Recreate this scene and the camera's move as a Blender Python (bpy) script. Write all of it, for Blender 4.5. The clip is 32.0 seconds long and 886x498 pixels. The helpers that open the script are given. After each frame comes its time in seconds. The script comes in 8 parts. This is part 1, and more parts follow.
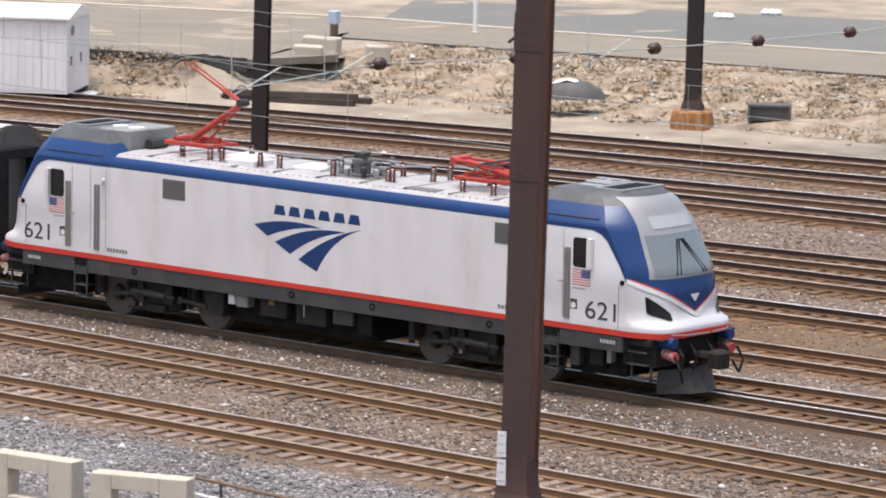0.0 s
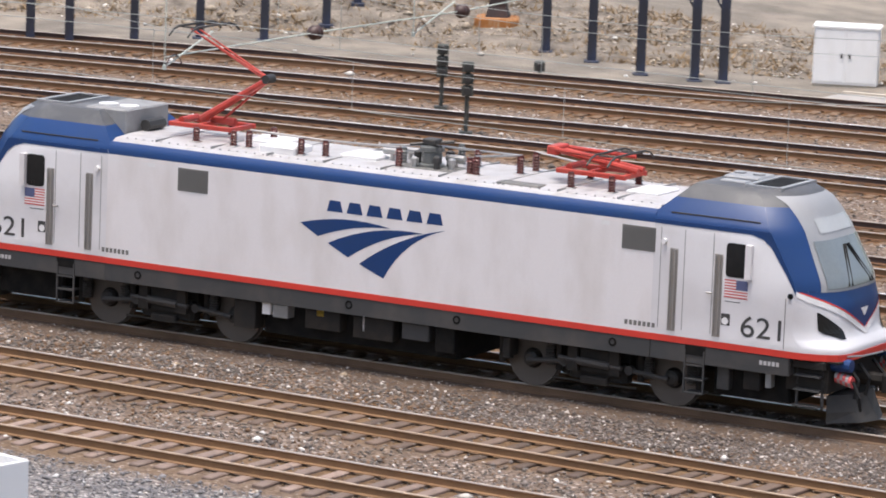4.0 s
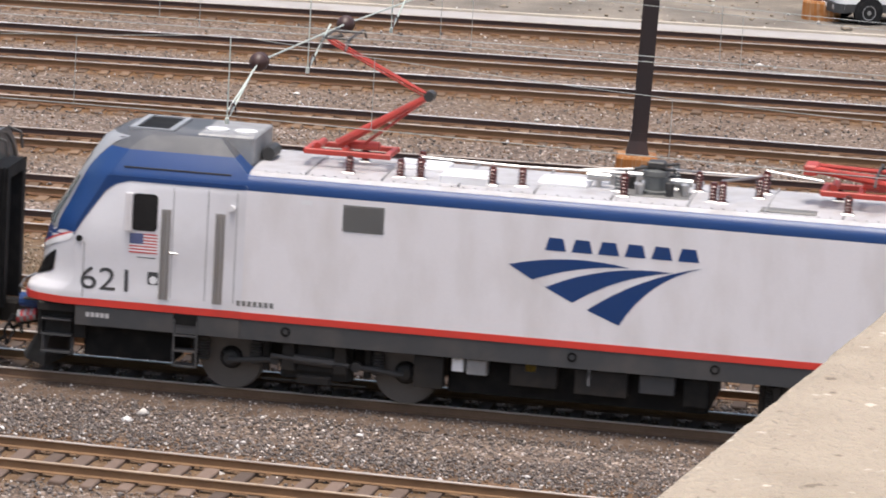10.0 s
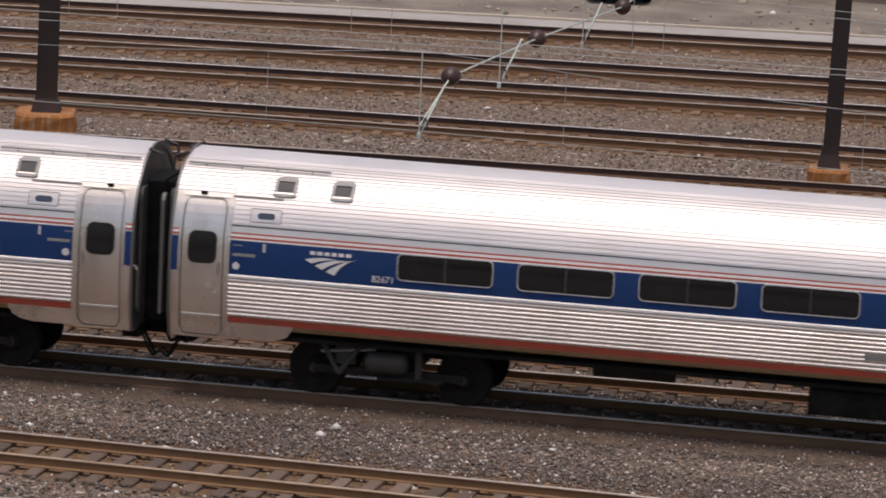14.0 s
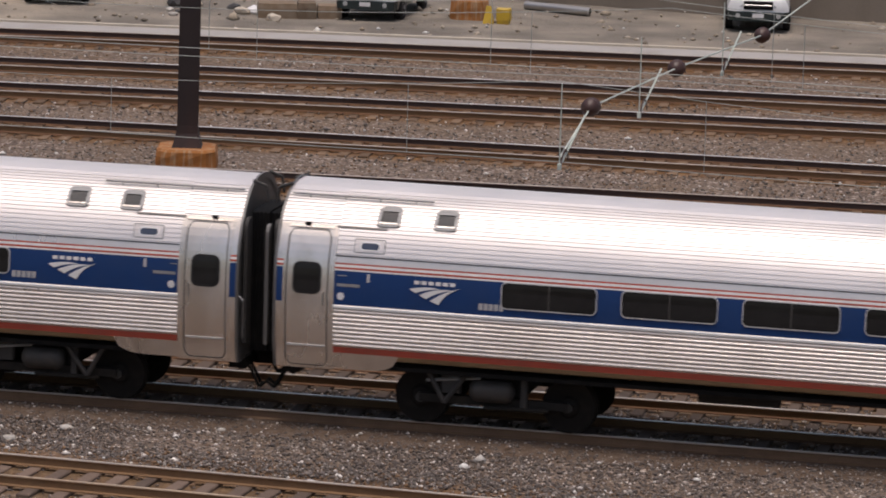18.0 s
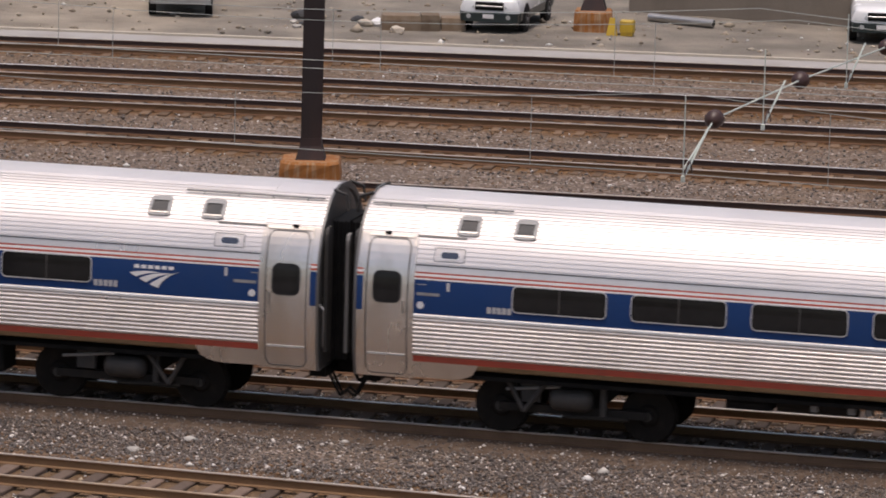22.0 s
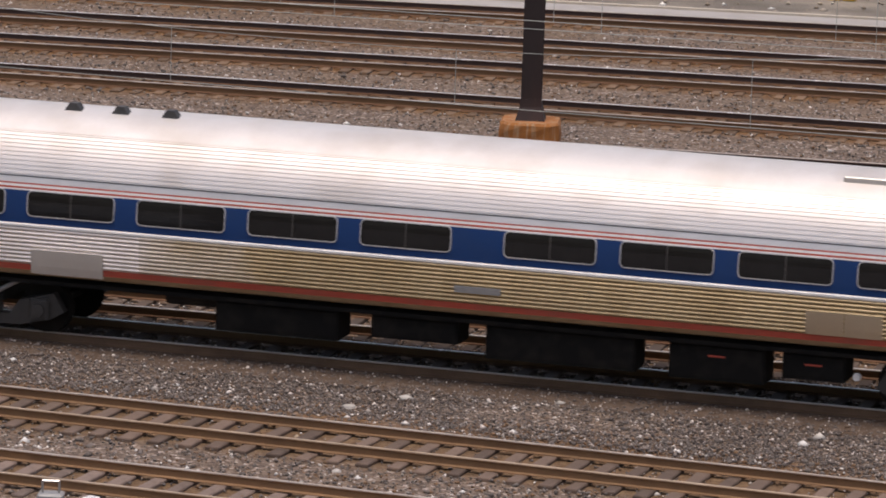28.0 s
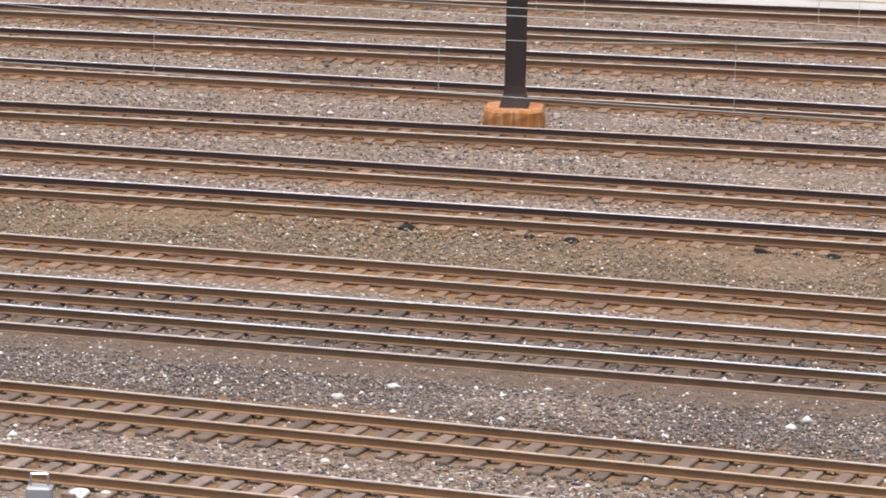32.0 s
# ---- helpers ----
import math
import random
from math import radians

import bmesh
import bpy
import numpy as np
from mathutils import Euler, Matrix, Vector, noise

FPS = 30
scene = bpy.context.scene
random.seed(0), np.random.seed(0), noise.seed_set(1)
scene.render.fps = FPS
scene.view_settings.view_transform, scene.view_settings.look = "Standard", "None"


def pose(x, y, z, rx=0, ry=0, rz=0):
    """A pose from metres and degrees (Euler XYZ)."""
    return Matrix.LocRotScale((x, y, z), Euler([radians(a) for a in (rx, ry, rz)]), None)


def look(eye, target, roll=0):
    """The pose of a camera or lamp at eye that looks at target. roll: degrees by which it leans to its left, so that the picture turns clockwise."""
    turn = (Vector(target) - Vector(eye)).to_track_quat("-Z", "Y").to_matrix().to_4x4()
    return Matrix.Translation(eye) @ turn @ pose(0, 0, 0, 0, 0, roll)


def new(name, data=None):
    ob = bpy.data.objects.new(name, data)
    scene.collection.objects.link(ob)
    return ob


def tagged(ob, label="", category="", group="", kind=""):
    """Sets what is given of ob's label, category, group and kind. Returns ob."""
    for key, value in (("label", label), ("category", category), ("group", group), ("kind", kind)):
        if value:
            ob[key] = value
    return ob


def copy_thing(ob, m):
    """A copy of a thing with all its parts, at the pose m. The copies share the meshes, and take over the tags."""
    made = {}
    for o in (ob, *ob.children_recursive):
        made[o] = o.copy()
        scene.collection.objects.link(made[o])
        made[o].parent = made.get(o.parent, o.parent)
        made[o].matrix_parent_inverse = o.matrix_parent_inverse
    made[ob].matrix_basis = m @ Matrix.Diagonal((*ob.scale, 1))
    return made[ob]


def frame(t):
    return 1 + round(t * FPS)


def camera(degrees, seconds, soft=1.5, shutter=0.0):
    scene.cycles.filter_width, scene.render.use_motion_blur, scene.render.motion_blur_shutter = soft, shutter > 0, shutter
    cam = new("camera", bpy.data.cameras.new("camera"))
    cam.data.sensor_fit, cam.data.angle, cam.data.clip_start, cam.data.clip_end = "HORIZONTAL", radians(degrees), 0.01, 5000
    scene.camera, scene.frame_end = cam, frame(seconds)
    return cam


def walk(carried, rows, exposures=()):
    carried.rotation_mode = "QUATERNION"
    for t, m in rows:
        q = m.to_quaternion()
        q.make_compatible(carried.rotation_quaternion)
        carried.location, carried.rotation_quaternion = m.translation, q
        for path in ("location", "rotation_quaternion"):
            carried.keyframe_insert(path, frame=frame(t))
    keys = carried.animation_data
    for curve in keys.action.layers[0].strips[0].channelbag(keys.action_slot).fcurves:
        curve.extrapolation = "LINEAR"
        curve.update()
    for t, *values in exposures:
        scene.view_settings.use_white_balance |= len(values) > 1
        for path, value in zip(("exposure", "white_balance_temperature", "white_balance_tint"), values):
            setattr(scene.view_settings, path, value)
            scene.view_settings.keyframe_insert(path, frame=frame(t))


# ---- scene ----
# ---- camera: one standing place on a bridge, turned by hand ----
EYE = Vector((0.0, 0.0, 17.54))


SWAY = [(0.0, 0.0), (9.0, 0.0), (9.5, -0.006), (10.0, 0.002), (10.5, 0.007), (11.0, 0.012), (12.0, 0.013), (13.0, 0.034), (14.0, 0.045), (32.0, 0.045)]


def sway(t):
    for (a, p), (b, q) in zip(SWAY, SWAY[1:]):
        if t <= b:
            return p + (q - p) * (t - a) / (b - a)
    return SWAY[-1][1]


def aim(t, pan, tilt, roll):
    """The view at t; the holder sways a few centimetres aside."""
    e = EYE - Vector((sway(t), 0, 0))
    pan += math.degrees(sway(t) / 82)
    a, b = radians(pan), radians(tilt)
    d = Vector((math.sin(a) * math.cos(b), math.cos(a) * math.cos(b), -math.sin(b)))
    return look(e, e + d * 10, roll)


AIM = [(0.0, -42.72, 8.073, 1.034), (0.5, -41.364, 8.37, 1.218), (1.0, -40.265, 8.552, 1.397), (1.5, -38.897, 8.821, 1.442),
       (2.0, -37.397, 9.088, 1.667), (2.5, -35.866, 9.143, 1.37), (4.5, -29.302, 9.546, 2.657), (5.0, -26.813, 9.777, 2.738),
       (5.5, -24.43, 9.998, 2.63), (6.0, -22.206, 10.316, 2.987), (6.5, -19.921, 10.419, 3.154), (7.0, -17.943, 10.395, 3.014),
       (7.5, -15.991, 10.599, 3.274), (8.0, -13.762, 10.618, 3.257), (8.5, -12.014, 10.482, 3.551), (9.0, -9.953, 10.61, 3.67)]
AIM += [(9.5, -9.101, 10.691, 3.247), (10.0, -9.477, 10.479, 3.235), (10.5, -9.785, 10.181, 3.46), (11.0, -10.394, 10.172, 3.123),
        (11.5, -10.678, 10.313, 3.122), (12.0, -11.085, 10.575, 2.921), (12.5, -11.416, 10.489, 3.128), (13.0, -11.663, 10.506, 3.036),
        (13.5, -11.801, 10.505, 3.042), (14.0, -11.811, 10.424, 2.645), (14.5, -12.054, 10.451, 1.757), (15.0, -11.9, 10.418, 1.853),
        (15.5, -12.441, 10.233, 1.827), (17.5, -13.371, 9.99, 1.735), (18.0, -13.542, 10.112, 1.685), (18.5, -13.594, 10.022, 1.858),
        (19.0, -14.024, 10.194, 2.036), (19.5, -14.319, 10.299, 2.084), (20.0, -14.6, 10.271, 1.947), (20.5, -14.671, 10.261, 1.61)]
AIM += [(21.0, -14.982, 10.362, 1.297), (21.5, -14.813, 10.196, 1.369), (22.0, -15.04, 10.008, 1.447), (22.5, -15.279, 10.091, 1.26),
        (23.0, -15.55, 10.048, 1.267), (23.5, -15.721, 10.085, 1.236), (24.0, -15.899, 10.01, 1.358), (24.5, -16.247, 10.225, 1.184),
        (25.0, -16.503, 10.298, 1.267), (25.5, -16.646, 10.294, 1.278), (26.0, -16.748, 10.363, 1.531), (26.5, -16.997, 10.452, 1.521),
        (28.5, -17.823, 10.624, 1.939), (29.0, -17.856, 10.793, 2.021), (29.5, -17.274, 10.636, 1.864), (30.0, -16.813, 10.693, 1.696),
        (30.5, -16.93, 10.81, 1.569), (31.0, -17.059, 10.697, 1.408), (31.5, -16.992, 10.705, 1.165), (32.0, -17.492, 10.683, 1.103)]
cam = camera(10.539, 32.0, soft=1.8, shutter=0.18)
walk(cam, [(t, aim(t, a, b, c)) for t, a, b, c in AIM], [(0.0, 0.63, 6500, 10.0), (6.0, 0.67, 6500, 10.0), (9.0, 0.67, 6500, 10.0), (10.5, 0.54, 6600, 11.0), (11.0, 0.44, 6650, 12.3), (12.0, -0.05, 6800, 15.0), (13.0, -0.28, 6800, 15.0), (18.0, -0.35, 6800, 14.5), (20.0, -0.21, 6800, 14.5), (23.0, -0.19, 6800, 15.0), (24.0, -0.23, 6800, 15.0), (25.0, -0.35, 6800, 15.0), (26.0, -0.23, 6800, 15.0), (27.0, -0.15, 6800, 15.0), (29.0, -0.15, 6800, 15.0), (30.0, 0.03, 6700, 14.0), (31.0, 0.38, 6600, 12.0), (32.0, 0.79, 6500, 10.0)])

# ---- light: bright hazy day, soft high sun ----
SUN_EL, SUN_AZ = 79.5, 180.0
world = bpy.data.worlds.new("sky")
scene.world = world
world.use_nodes = True
wn = world.node_tree.nodes
sky = wn.new("ShaderNodeTexSky")
sky.sky_type = "NISHITA"
sky.sun_disc = False
sky.sun_elevation = radians(SUN_EL)
sky.sun_rotation = radians(SUN_AZ)
sky.air_density, sky.dust_density, sky.ozone_density = 1.1, 5.2, 0.5
wn["Background"].inputs["Strength"].default_value = 0.145
world.node_tree.links.new(sky.outputs[0], wn["Background"].inputs["Color"])
sun = new("sun", bpy.data.lights.new("sun", "SUN"))
sun.data.energy = 1.75
sun.data.angle = radians(18)
sun.data.color = (1.0, 0.972, 0.955)
_a, _e = radians(SUN_AZ), radians(SUN_EL)
sun.matrix_basis = look((math.sin(_a) * math.cos(_e) * 50, math.cos(_a) * math.cos(_e) * 50, math.sin(_e) * 50), (0, 0, 0))


# ---- materials ----
def mat(name, col, rough=0.6, metal=0.0, var=0.25, scale=1.5, fine=30.0, bump=0.15, grime=None, gmix=0.4, vary=0.0, spec=0.5, streak=1.0, coat=0.0):
    """Base colour with broad and fine variation, dirt in a second colour, fine relief and per-object variation."""
    m = bpy.data.materials.new(name)
    m.use_nodes = True
    nt = m.node_tree
    n, lk = nt.nodes, nt.links.new
    b = n["Principled BSDF"]
    tc = n.new("ShaderNodeTexCoord")
    mp = n.new("ShaderNodeMapping")
    mp.inputs["Scale"].default_value = (1, 1, 1 / streak)
    lk(tc.outputs["Object"], mp.inputs["Vector"])
    big, small = n.new("ShaderNodeTexNoise"), n.new("ShaderNodeTexNoise")
    big.inputs["Scale"].default_value, small.inputs["Scale"].default_value = scale, fine
    big.inputs["Detail"].default_value, small.inputs["Detail"].default_value = 5, 3
    lk(mp.outputs[0], big.inputs["Vector"])
    lk(tc.outputs["Object"], small.inputs["Vector"])
    base = n.new("ShaderNodeMix")
    base.data_type = "RGBA"
    base.inputs[6].default_value = (*[c * (1 - var) for c in col], 1)
    base.inputs[7].default_value = (*[min(1, c * (1 + var)) for c in col], 1)
    add = n.new("ShaderNodeMath")
    add.operation = "ADD"
    mul = n.new("ShaderNodeMath")
    mul.operation = "MULTIPLY"
    mul.inputs[1].default_value = 0.5
    lk(big.outputs[0], add.inputs[0])
    lk(small.outputs[0], add.inputs[1])
    lk(add.outputs[0], mul.inputs[0])
    lk(mul.outputs[0], base.inputs[0])
    out = base.outputs[2]
    if grime:
        g = n.new("ShaderNodeTexNoise")
        g.inputs["Scale"].default_value, g.inputs["Detail"].default_value = scale * 1.7, 6
        lk(mp.outputs[0], g.inputs["Vector"])
        r = n.new("ShaderNodeValToRGB")
        r.color_ramp.elements[0].position, r.color_ramp.elements[1].position = 0.45, 0.75
        r.color_ramp.elements[1].color = (gmix, gmix, gmix, 1)
        lk(g.outputs[0], r.inputs[0])
        mx = n.new("ShaderNodeMix")
        mx.data_type = "RGBA"
        mx.inputs[7].default_value = (*grime, 1)
        lk(r.outputs[0], mx.inputs[0])
        lk(out, mx.inputs[6])
        out = mx.outputs[2]
    if vary:
        oi = n.new("ShaderNodeObjectInfo")
        mr = n.new("ShaderNodeMapRange")
        mr.inputs[3].default_value, mr.inputs[4].default_value = 1 - vary, 1 + vary
        lk(oi.outputs["Random"], mr.inputs[0])
        hs = n.new("ShaderNodeHueSaturation")
        lk(mr.outputs[0], hs.inputs["Value"])
        lk(out, hs.inputs["Color"])
        out = hs.outputs[0]
    lk(out, b.inputs["Base Color"])
    b.inputs["Metallic"].default_value = metal
    b.inputs["Specular IOR Level"].default_value = spec
    b.inputs["Coat Weight"].default_value = coat
    rr = n.new("ShaderNodeMapRange")
    rr.inputs[3].default_value, rr.inputs[4].default_value = max(0.03, rough - 0.12), min(1, rough + 0.12)
    lk(big.outputs[0], rr.inputs[0])
    lk(rr.outputs[0], b.inputs["Roughness"])
    if bump:
        bp = n.new("ShaderNodeBump")
        bp.inputs["Strength"].default_value, bp.inputs["Distance"].default_value = bump, 0.01
        lk(small.outputs[0], bp.inputs["Height"])
        lk(bp.outputs[0], b.inputs["Normal"])
    return m


SILVER = mat("silver_paint", (0.785, 0.757, 0.765), 0.42, 0.15, 0.06, 0.8, 25, 0.03, (0.40, 0.34, 0.27), 0.28, streak=2.5)
NOSE = mat("nose_silver", (0.70, 0.685, 0.70), 0.4, 0.1, 0.05, 0.8, 25, 0.03, (0.4, 0.37, 0.34), 0.2)
BLUE = mat("blue_paint", (0.009, 0.042, 0.150), 0.36, 0.0, 0.12, 1.2, 30, 0.03, (0.03, 0.06, 0.13), 0.3, spec=0.4)
BAND_BLUE = mat("blue_band", (0.0105, 0.043, 0.150), 0.4, 0.0, 0.15, 1.0, 30, 0.03, (0.025, 0.05, 0.12), 0.3, spec=0.25)
RED = mat("red_stripe", (0.62, 0.045, 0.03), 0.45, 0.0, 0.1, 1.0, 30, 0.03, (0.35, 0.05, 0.04), 0.3)
DULL_RED = mat("dull_red_stripe", (0.45, 0.075, 0.045), 0.5, 0.0, 0.2, 1.0, 30, 0.03, (0.22, 0.09, 0.06), 0.5)
WHITE = mat("white_paint", (0.76, 0.75, 0.75), 0.45, 0.0, 0.06, 1.5, 30, 0.04, (0.5, 0.46, 0.42), 0.3)
ROOFWHITE = mat("white_roof", (0.43, 0.42, 0.425), 0.5, 0.0, 0.10, 1.6, 25, 0.05, (0.27, 0.24, 0.215), 0.55)
SKIRT = mat("dark_grey_skirt", (0.045, 0.0455, 0.047), 0.6, 0.0, 0.2, 1.0, 30, 0.06, (0.12, 0.10, 0.085), 0.4)
HOODGREY = mat("grey_hood", (0.075, 0.077, 0.083), 0.5, 0.0, 0.12, 1.0, 30, 0.05, (0.25, 0.24, 0.23), 0.3)
MIDGREY = mat("mid_grey", (0.30, 0.30, 0.30), 0.55, 0.2, 0.15, 2.0, 30, 0.06, (0.18, 0.16, 0.14), 0.4)
LOUVRE = mat("louvre_grey", (0.17, 0.165, 0.155), 0.6, 0.2, 0.15, 3.0, 40, 0.1)
BLACK = mat("black_underframe", (0.008, 0.0078, 0.0078), 0.75, 0.0, 0.35, 2.0, 25, 0.2, (0.035, 0.03, 0.025), 0.4, spec=0.15)
TRUCK = mat("truck_dirt", (0.024, 0.022, 0.0205), 0.8, 0.0, 0.35, 2.0, 25, 0.25, (0.05, 0.04, 0.03), 0.5, spec=0.2)
WHEEL = mat("wheel_steel", (0.012, 0.0105, 0.0095), 0.6, 0.2, 0.3, 3.0, 25, 0.2, (0.04, 0.032, 0.026), 0.4, spec=0.2)
DARKWHEEL = mat("dark_wheel", (0.016, 0.014, 0.013), 0.7, 0.1, 0.3, 3.0, 25, 0.2, (0.03, 0.025, 0.02), 0.4, spec=0.2)
TYRE = mat("wheel_tread", (0.115, 0.100, 0.088), 0.55, 0.2, 0.2, 4.0, 30, 0.05)
RUBBER = mat("black_rubber", (0.012, 0.012, 0.013), 0.7, 0.0, 0.3, 3.0, 30, 0.1, (0.05, 0.046, 0.042), 0.3, spec=0.25)
GRIP = mat("handrail_recess", (0.33, 0.315, 0.30), 0.5, 0.3, 0.12, 2.0, 30, 0.03, (0.30, 0.25, 0.19), 0.4)
BELL = mat("dark_bell_glaze", (0.052, 0.024, 0.020), 0.45, 0.0, 0.2, 5.0, 30, 0.0)
INSUL = mat("brown_glaze", (0.105, 0.028, 0.024), 0.25, 0.0, 0.2, 5.0, 30, 0.0)
INSGREY = mat("grey_glaze", (0.13, 0.135, 0.13), 0.3, 0.0, 0.2, 5.0, 30, 0.0)
PANTO = mat("red_pantograph", (0.44, 0.045, 0.03), 0.45, 0.0, 0.2, 3.0, 30, 0.05, (0.12, 0.05, 0.04), 0.4)
DARKSTEEL = mat("dark_steel", (0.06, 0.058, 0.056), 0.5, 0.5, 0.3, 3.0, 30, 0.1)
STEEL = mat("bare_steel", (0.45, 0.44, 0.43), 0.35, 0.85, 0.15, 3.0, 40, 0.05)
STAINLESS = mat("stainless", (0.82, 0.76, 0.715), 0.30, 0.7, 0.08, 0.6, 20, 0.02, (0.52, 0.47, 0.42), 0.4, streak=2.0)
STAIN_ROOF = mat("stainless_roof", (0.84, 0.795, 0.775), 0.42, 0.5, 0.06, 0.5, 20, 0.02, (0.74, 0.69, 0.65), 0.4, streak=1.0)
OLD_ROOF = mat("dull_stainless_roof", (0.79, 0.745, 0.71), 0.36, 0.4, 0.08, 0.5, 20, 0.02, (0.52, 0.45, 0.38), 0.5)
DIRTY_DOOR = mat("brown_door_steel", (0.60, 0.51, 0.38), 0.34, 0.75, 0.12, 0.9, 20, 0.02, (0.34, 0.25, 0.14), 0.6, streak=2.5)
GANGSTEEL = mat("grey_gangway_steel", (0.18, 0.175, 0.172), 0.45, 0.5, 0.15, 1.2, 20, 0.05, (0.14, 0.12, 0.10), 0.6, streak=3.0)
STAIN_DIRTY = mat("stainless_brown", (0.46, 0.37, 0.245), 0.36, 0.75, 0.12, 0.8, 20, 0.03, (0.30, 0.22, 0.12), 0.5, streak=2.0)
DOORSTEEL = mat("brushed_door_steel", (0.82, 0.77, 0.71), 0.25, 0.85, 0.06, 0.8, 20, 0.02, (0.42, 0.34, 0.24), 0.5, streak=2.5)
SLATE = mat("slate_glass", (0.05, 0.065, 0.10), 0.15, 0.0, 0.2, 2.0, 20, 0.0)
WINFRAME = mat("window_rim", (0.52, 0.51, 0.51), 0.4, 0.2, 0.1, 3.0, 20, 0.03)
VENTFRAME = mat("vent_frame", (0.60, 0.57, 0.53), 0.45, 0.5, 0.1, 3.0, 20, 0.03)
STRUT = mat("truck_strut", (0.044, 0.041, 0.039), 0.7, 0.0, 0.25, 3.0, 25, 0.2, (0.09, 0.075, 0.06), 0.4)
CABGREY = mat("cab_end_grey", (0.66, 0.655, 0.655), 0.36, 0.45, 0.10, 1.3, 14, 0.12, (0.44, 0.40, 0.36), 0.5, streak=2.0)
GLASS = mat("dark_glass", (0.013, 0.0125, 0.0125), 0.08, 0.0, 0.5, 1.1, 6, 0.0, spec=0.36)
# glass with a bright sky reflection mixed into its base colour
SHIELD = mat("sky_paled_glass", (0.165, 0.188, 0.195), 0.06, 0.0, 0.2, 2.0, 20, 0.0, spec=0.9, coat=0.6)
VISOR = mat("visor_grey", (0.31, 0.315, 0.325), 0.38, 0.1, 0.08, 1.0, 25, 0.03, (0.26, 0.25, 0.24), 0.3)
LAMPGLASS = mat("lamp_glass", (0.42, 0.43, 0.43), 0.15, 0.0, 0.1, 6.0, 20, 0.0, spec=0.8, coat=0.5)
YELLOW = mat("yellow_paint", (0.55, 0.36, 0.03), 0.5, 0.0, 0.15, 3.0, 30, 0.05, (0.25, 0.15, 0.05), 0.4)
AMBER = mat("amber_lens", (0.75, 0.22, 0.01), 0.25, 0.0, 0.1, 5.0, 30, 0.0)
OILWEB = mat("oily_rail_web", (0.160, 0.096, 0.058), 0.8, 0.1, 0.35, 1.2, 30, 0.2, (0.075, 0.042, 0.027), 0.5, vary=0.08)
# web of far rails: oil and the poorly lit gauge side, both in the colour
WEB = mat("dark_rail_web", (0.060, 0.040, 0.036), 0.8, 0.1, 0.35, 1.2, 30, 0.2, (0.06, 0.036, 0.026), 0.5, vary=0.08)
RUSTWEB = mat("brown_rail_web", (0.172, 0.102, 0.052), 0.85, 0.1, 0.35, 1.2, 30, 0.2, (0.13, 0.068, 0.036), 0.5, vary=0.08)
RUST = mat("rusty_rail", (0.135, 0.066, 0.034), 0.8, 0.1, 0.35, 1.2, 30, 0.2, (0.19, 0.10, 0.05), 0.6, vary=0.08)
HEAD = mat("polished_rail_head", (0.80, 0.79, 0.79), 0.25, 0.5, 0.12, 0.7, 30, 0.02, (0.30, 0.2, 0.15), 0.2)
HEADDULL = mat("dull_rail_head", (0.50, 0.44, 0.39), 0.35, 0.4, 0.2, 0.7, 30, 0.04, (0.22, 0.14, 0.09), 0.5)
HEADBROWN = mat("brown_rail_head", (0.44, 0.34, 0.25), 0.40, 0.25, 0.2, 0.7, 30, 0.04, (0.22, 0.13, 0.075), 0.5)
OCHREWEB = mat("ochre_rail_web", (0.235, 0.135, 0.068), 0.85, 0.05, 0.35, 1.2, 30, 0.2, (0.15, 0.078, 0.04), 0.5, vary=0.08)
BROWNTIE = mat("brown_tie", (0.142, 0.099, 0.075), 0.9, 0.0, 0.35, 2.5, 25, 0.5, (0.09, 0.058, 0.04), 0.6, vary=0.35)
# shoulder dirt, coloured darker to carry the shadow beside the train
SHADEDIRT = mat("shadow_darkened_dirt", (0.102, 0.070, 0.050), 0.95, 0.0, 0.45, 3.0, 40, 0.9, (0.165, 0.125, 0.097), 0.8, spec=0.15)
# ties of tracks 3 and 4, shade under the train put into their colour
SHADETIE = mat("train_shaded_tie", (0.095, 0.066, 0.048), 0.9, 0.0, 0.35, 2.5, 25, 0.5, (0.09, 0.06, 0.045), 0.6, vary=0.3)
DARKTIE = mat("dirt_covered_tie", (0.165, 0.102, 0.060), 0.95, 0.0, 0.3, 2.5, 25, 0.5, (0.13, 0.09, 0.06), 0.6, vary=0.3)
TIE = mat("weathered_tie", (0.232, 0.172, 0.142), 0.9, 0.0, 0.35, 2.5, 25, 0.5, (0.10, 0.062, 0.042), 0.6, vary=0.35)
SIGNALGREY = mat("faded_signal_grey", (0.052, 0.057, 0.052), 0.65, 0.1, 0.25, 3.0, 30, 0.1, (0.16, 0.15, 0.12), 0.5)
POLE = mat("painted_steel_pole", (0.023, 0.015, 0.015), 0.65, 0.05, 0.3, 0.8, 20, 0.15, (0.070, 0.030, 0.023), 0.6, streak=5.0)
POLEBROWN = mat("brown_steel_pole", (0.062, 0.035, 0.031), 0.6, 0.1, 0.3, 0.8, 20, 0.15, (0.11, 0.046, 0.033), 0.6, streak=5.0)
POLERUST = mat("rusted_pole_side", (0.150, 0.064, 0.044), 0.7, 0.05, 0.35, 1.1, 20, 0.2, (0.050, 0.032, 0.030), 0.7, streak=5.0)
POSTBLUE = mat("dark_blue_post", (0.028, 0.03, 0.044), 0.6, 0.1, 0.3, 1.4, 20, 0.1, (0.035, 0.055, 0.13), 0.6, streak=3.0)
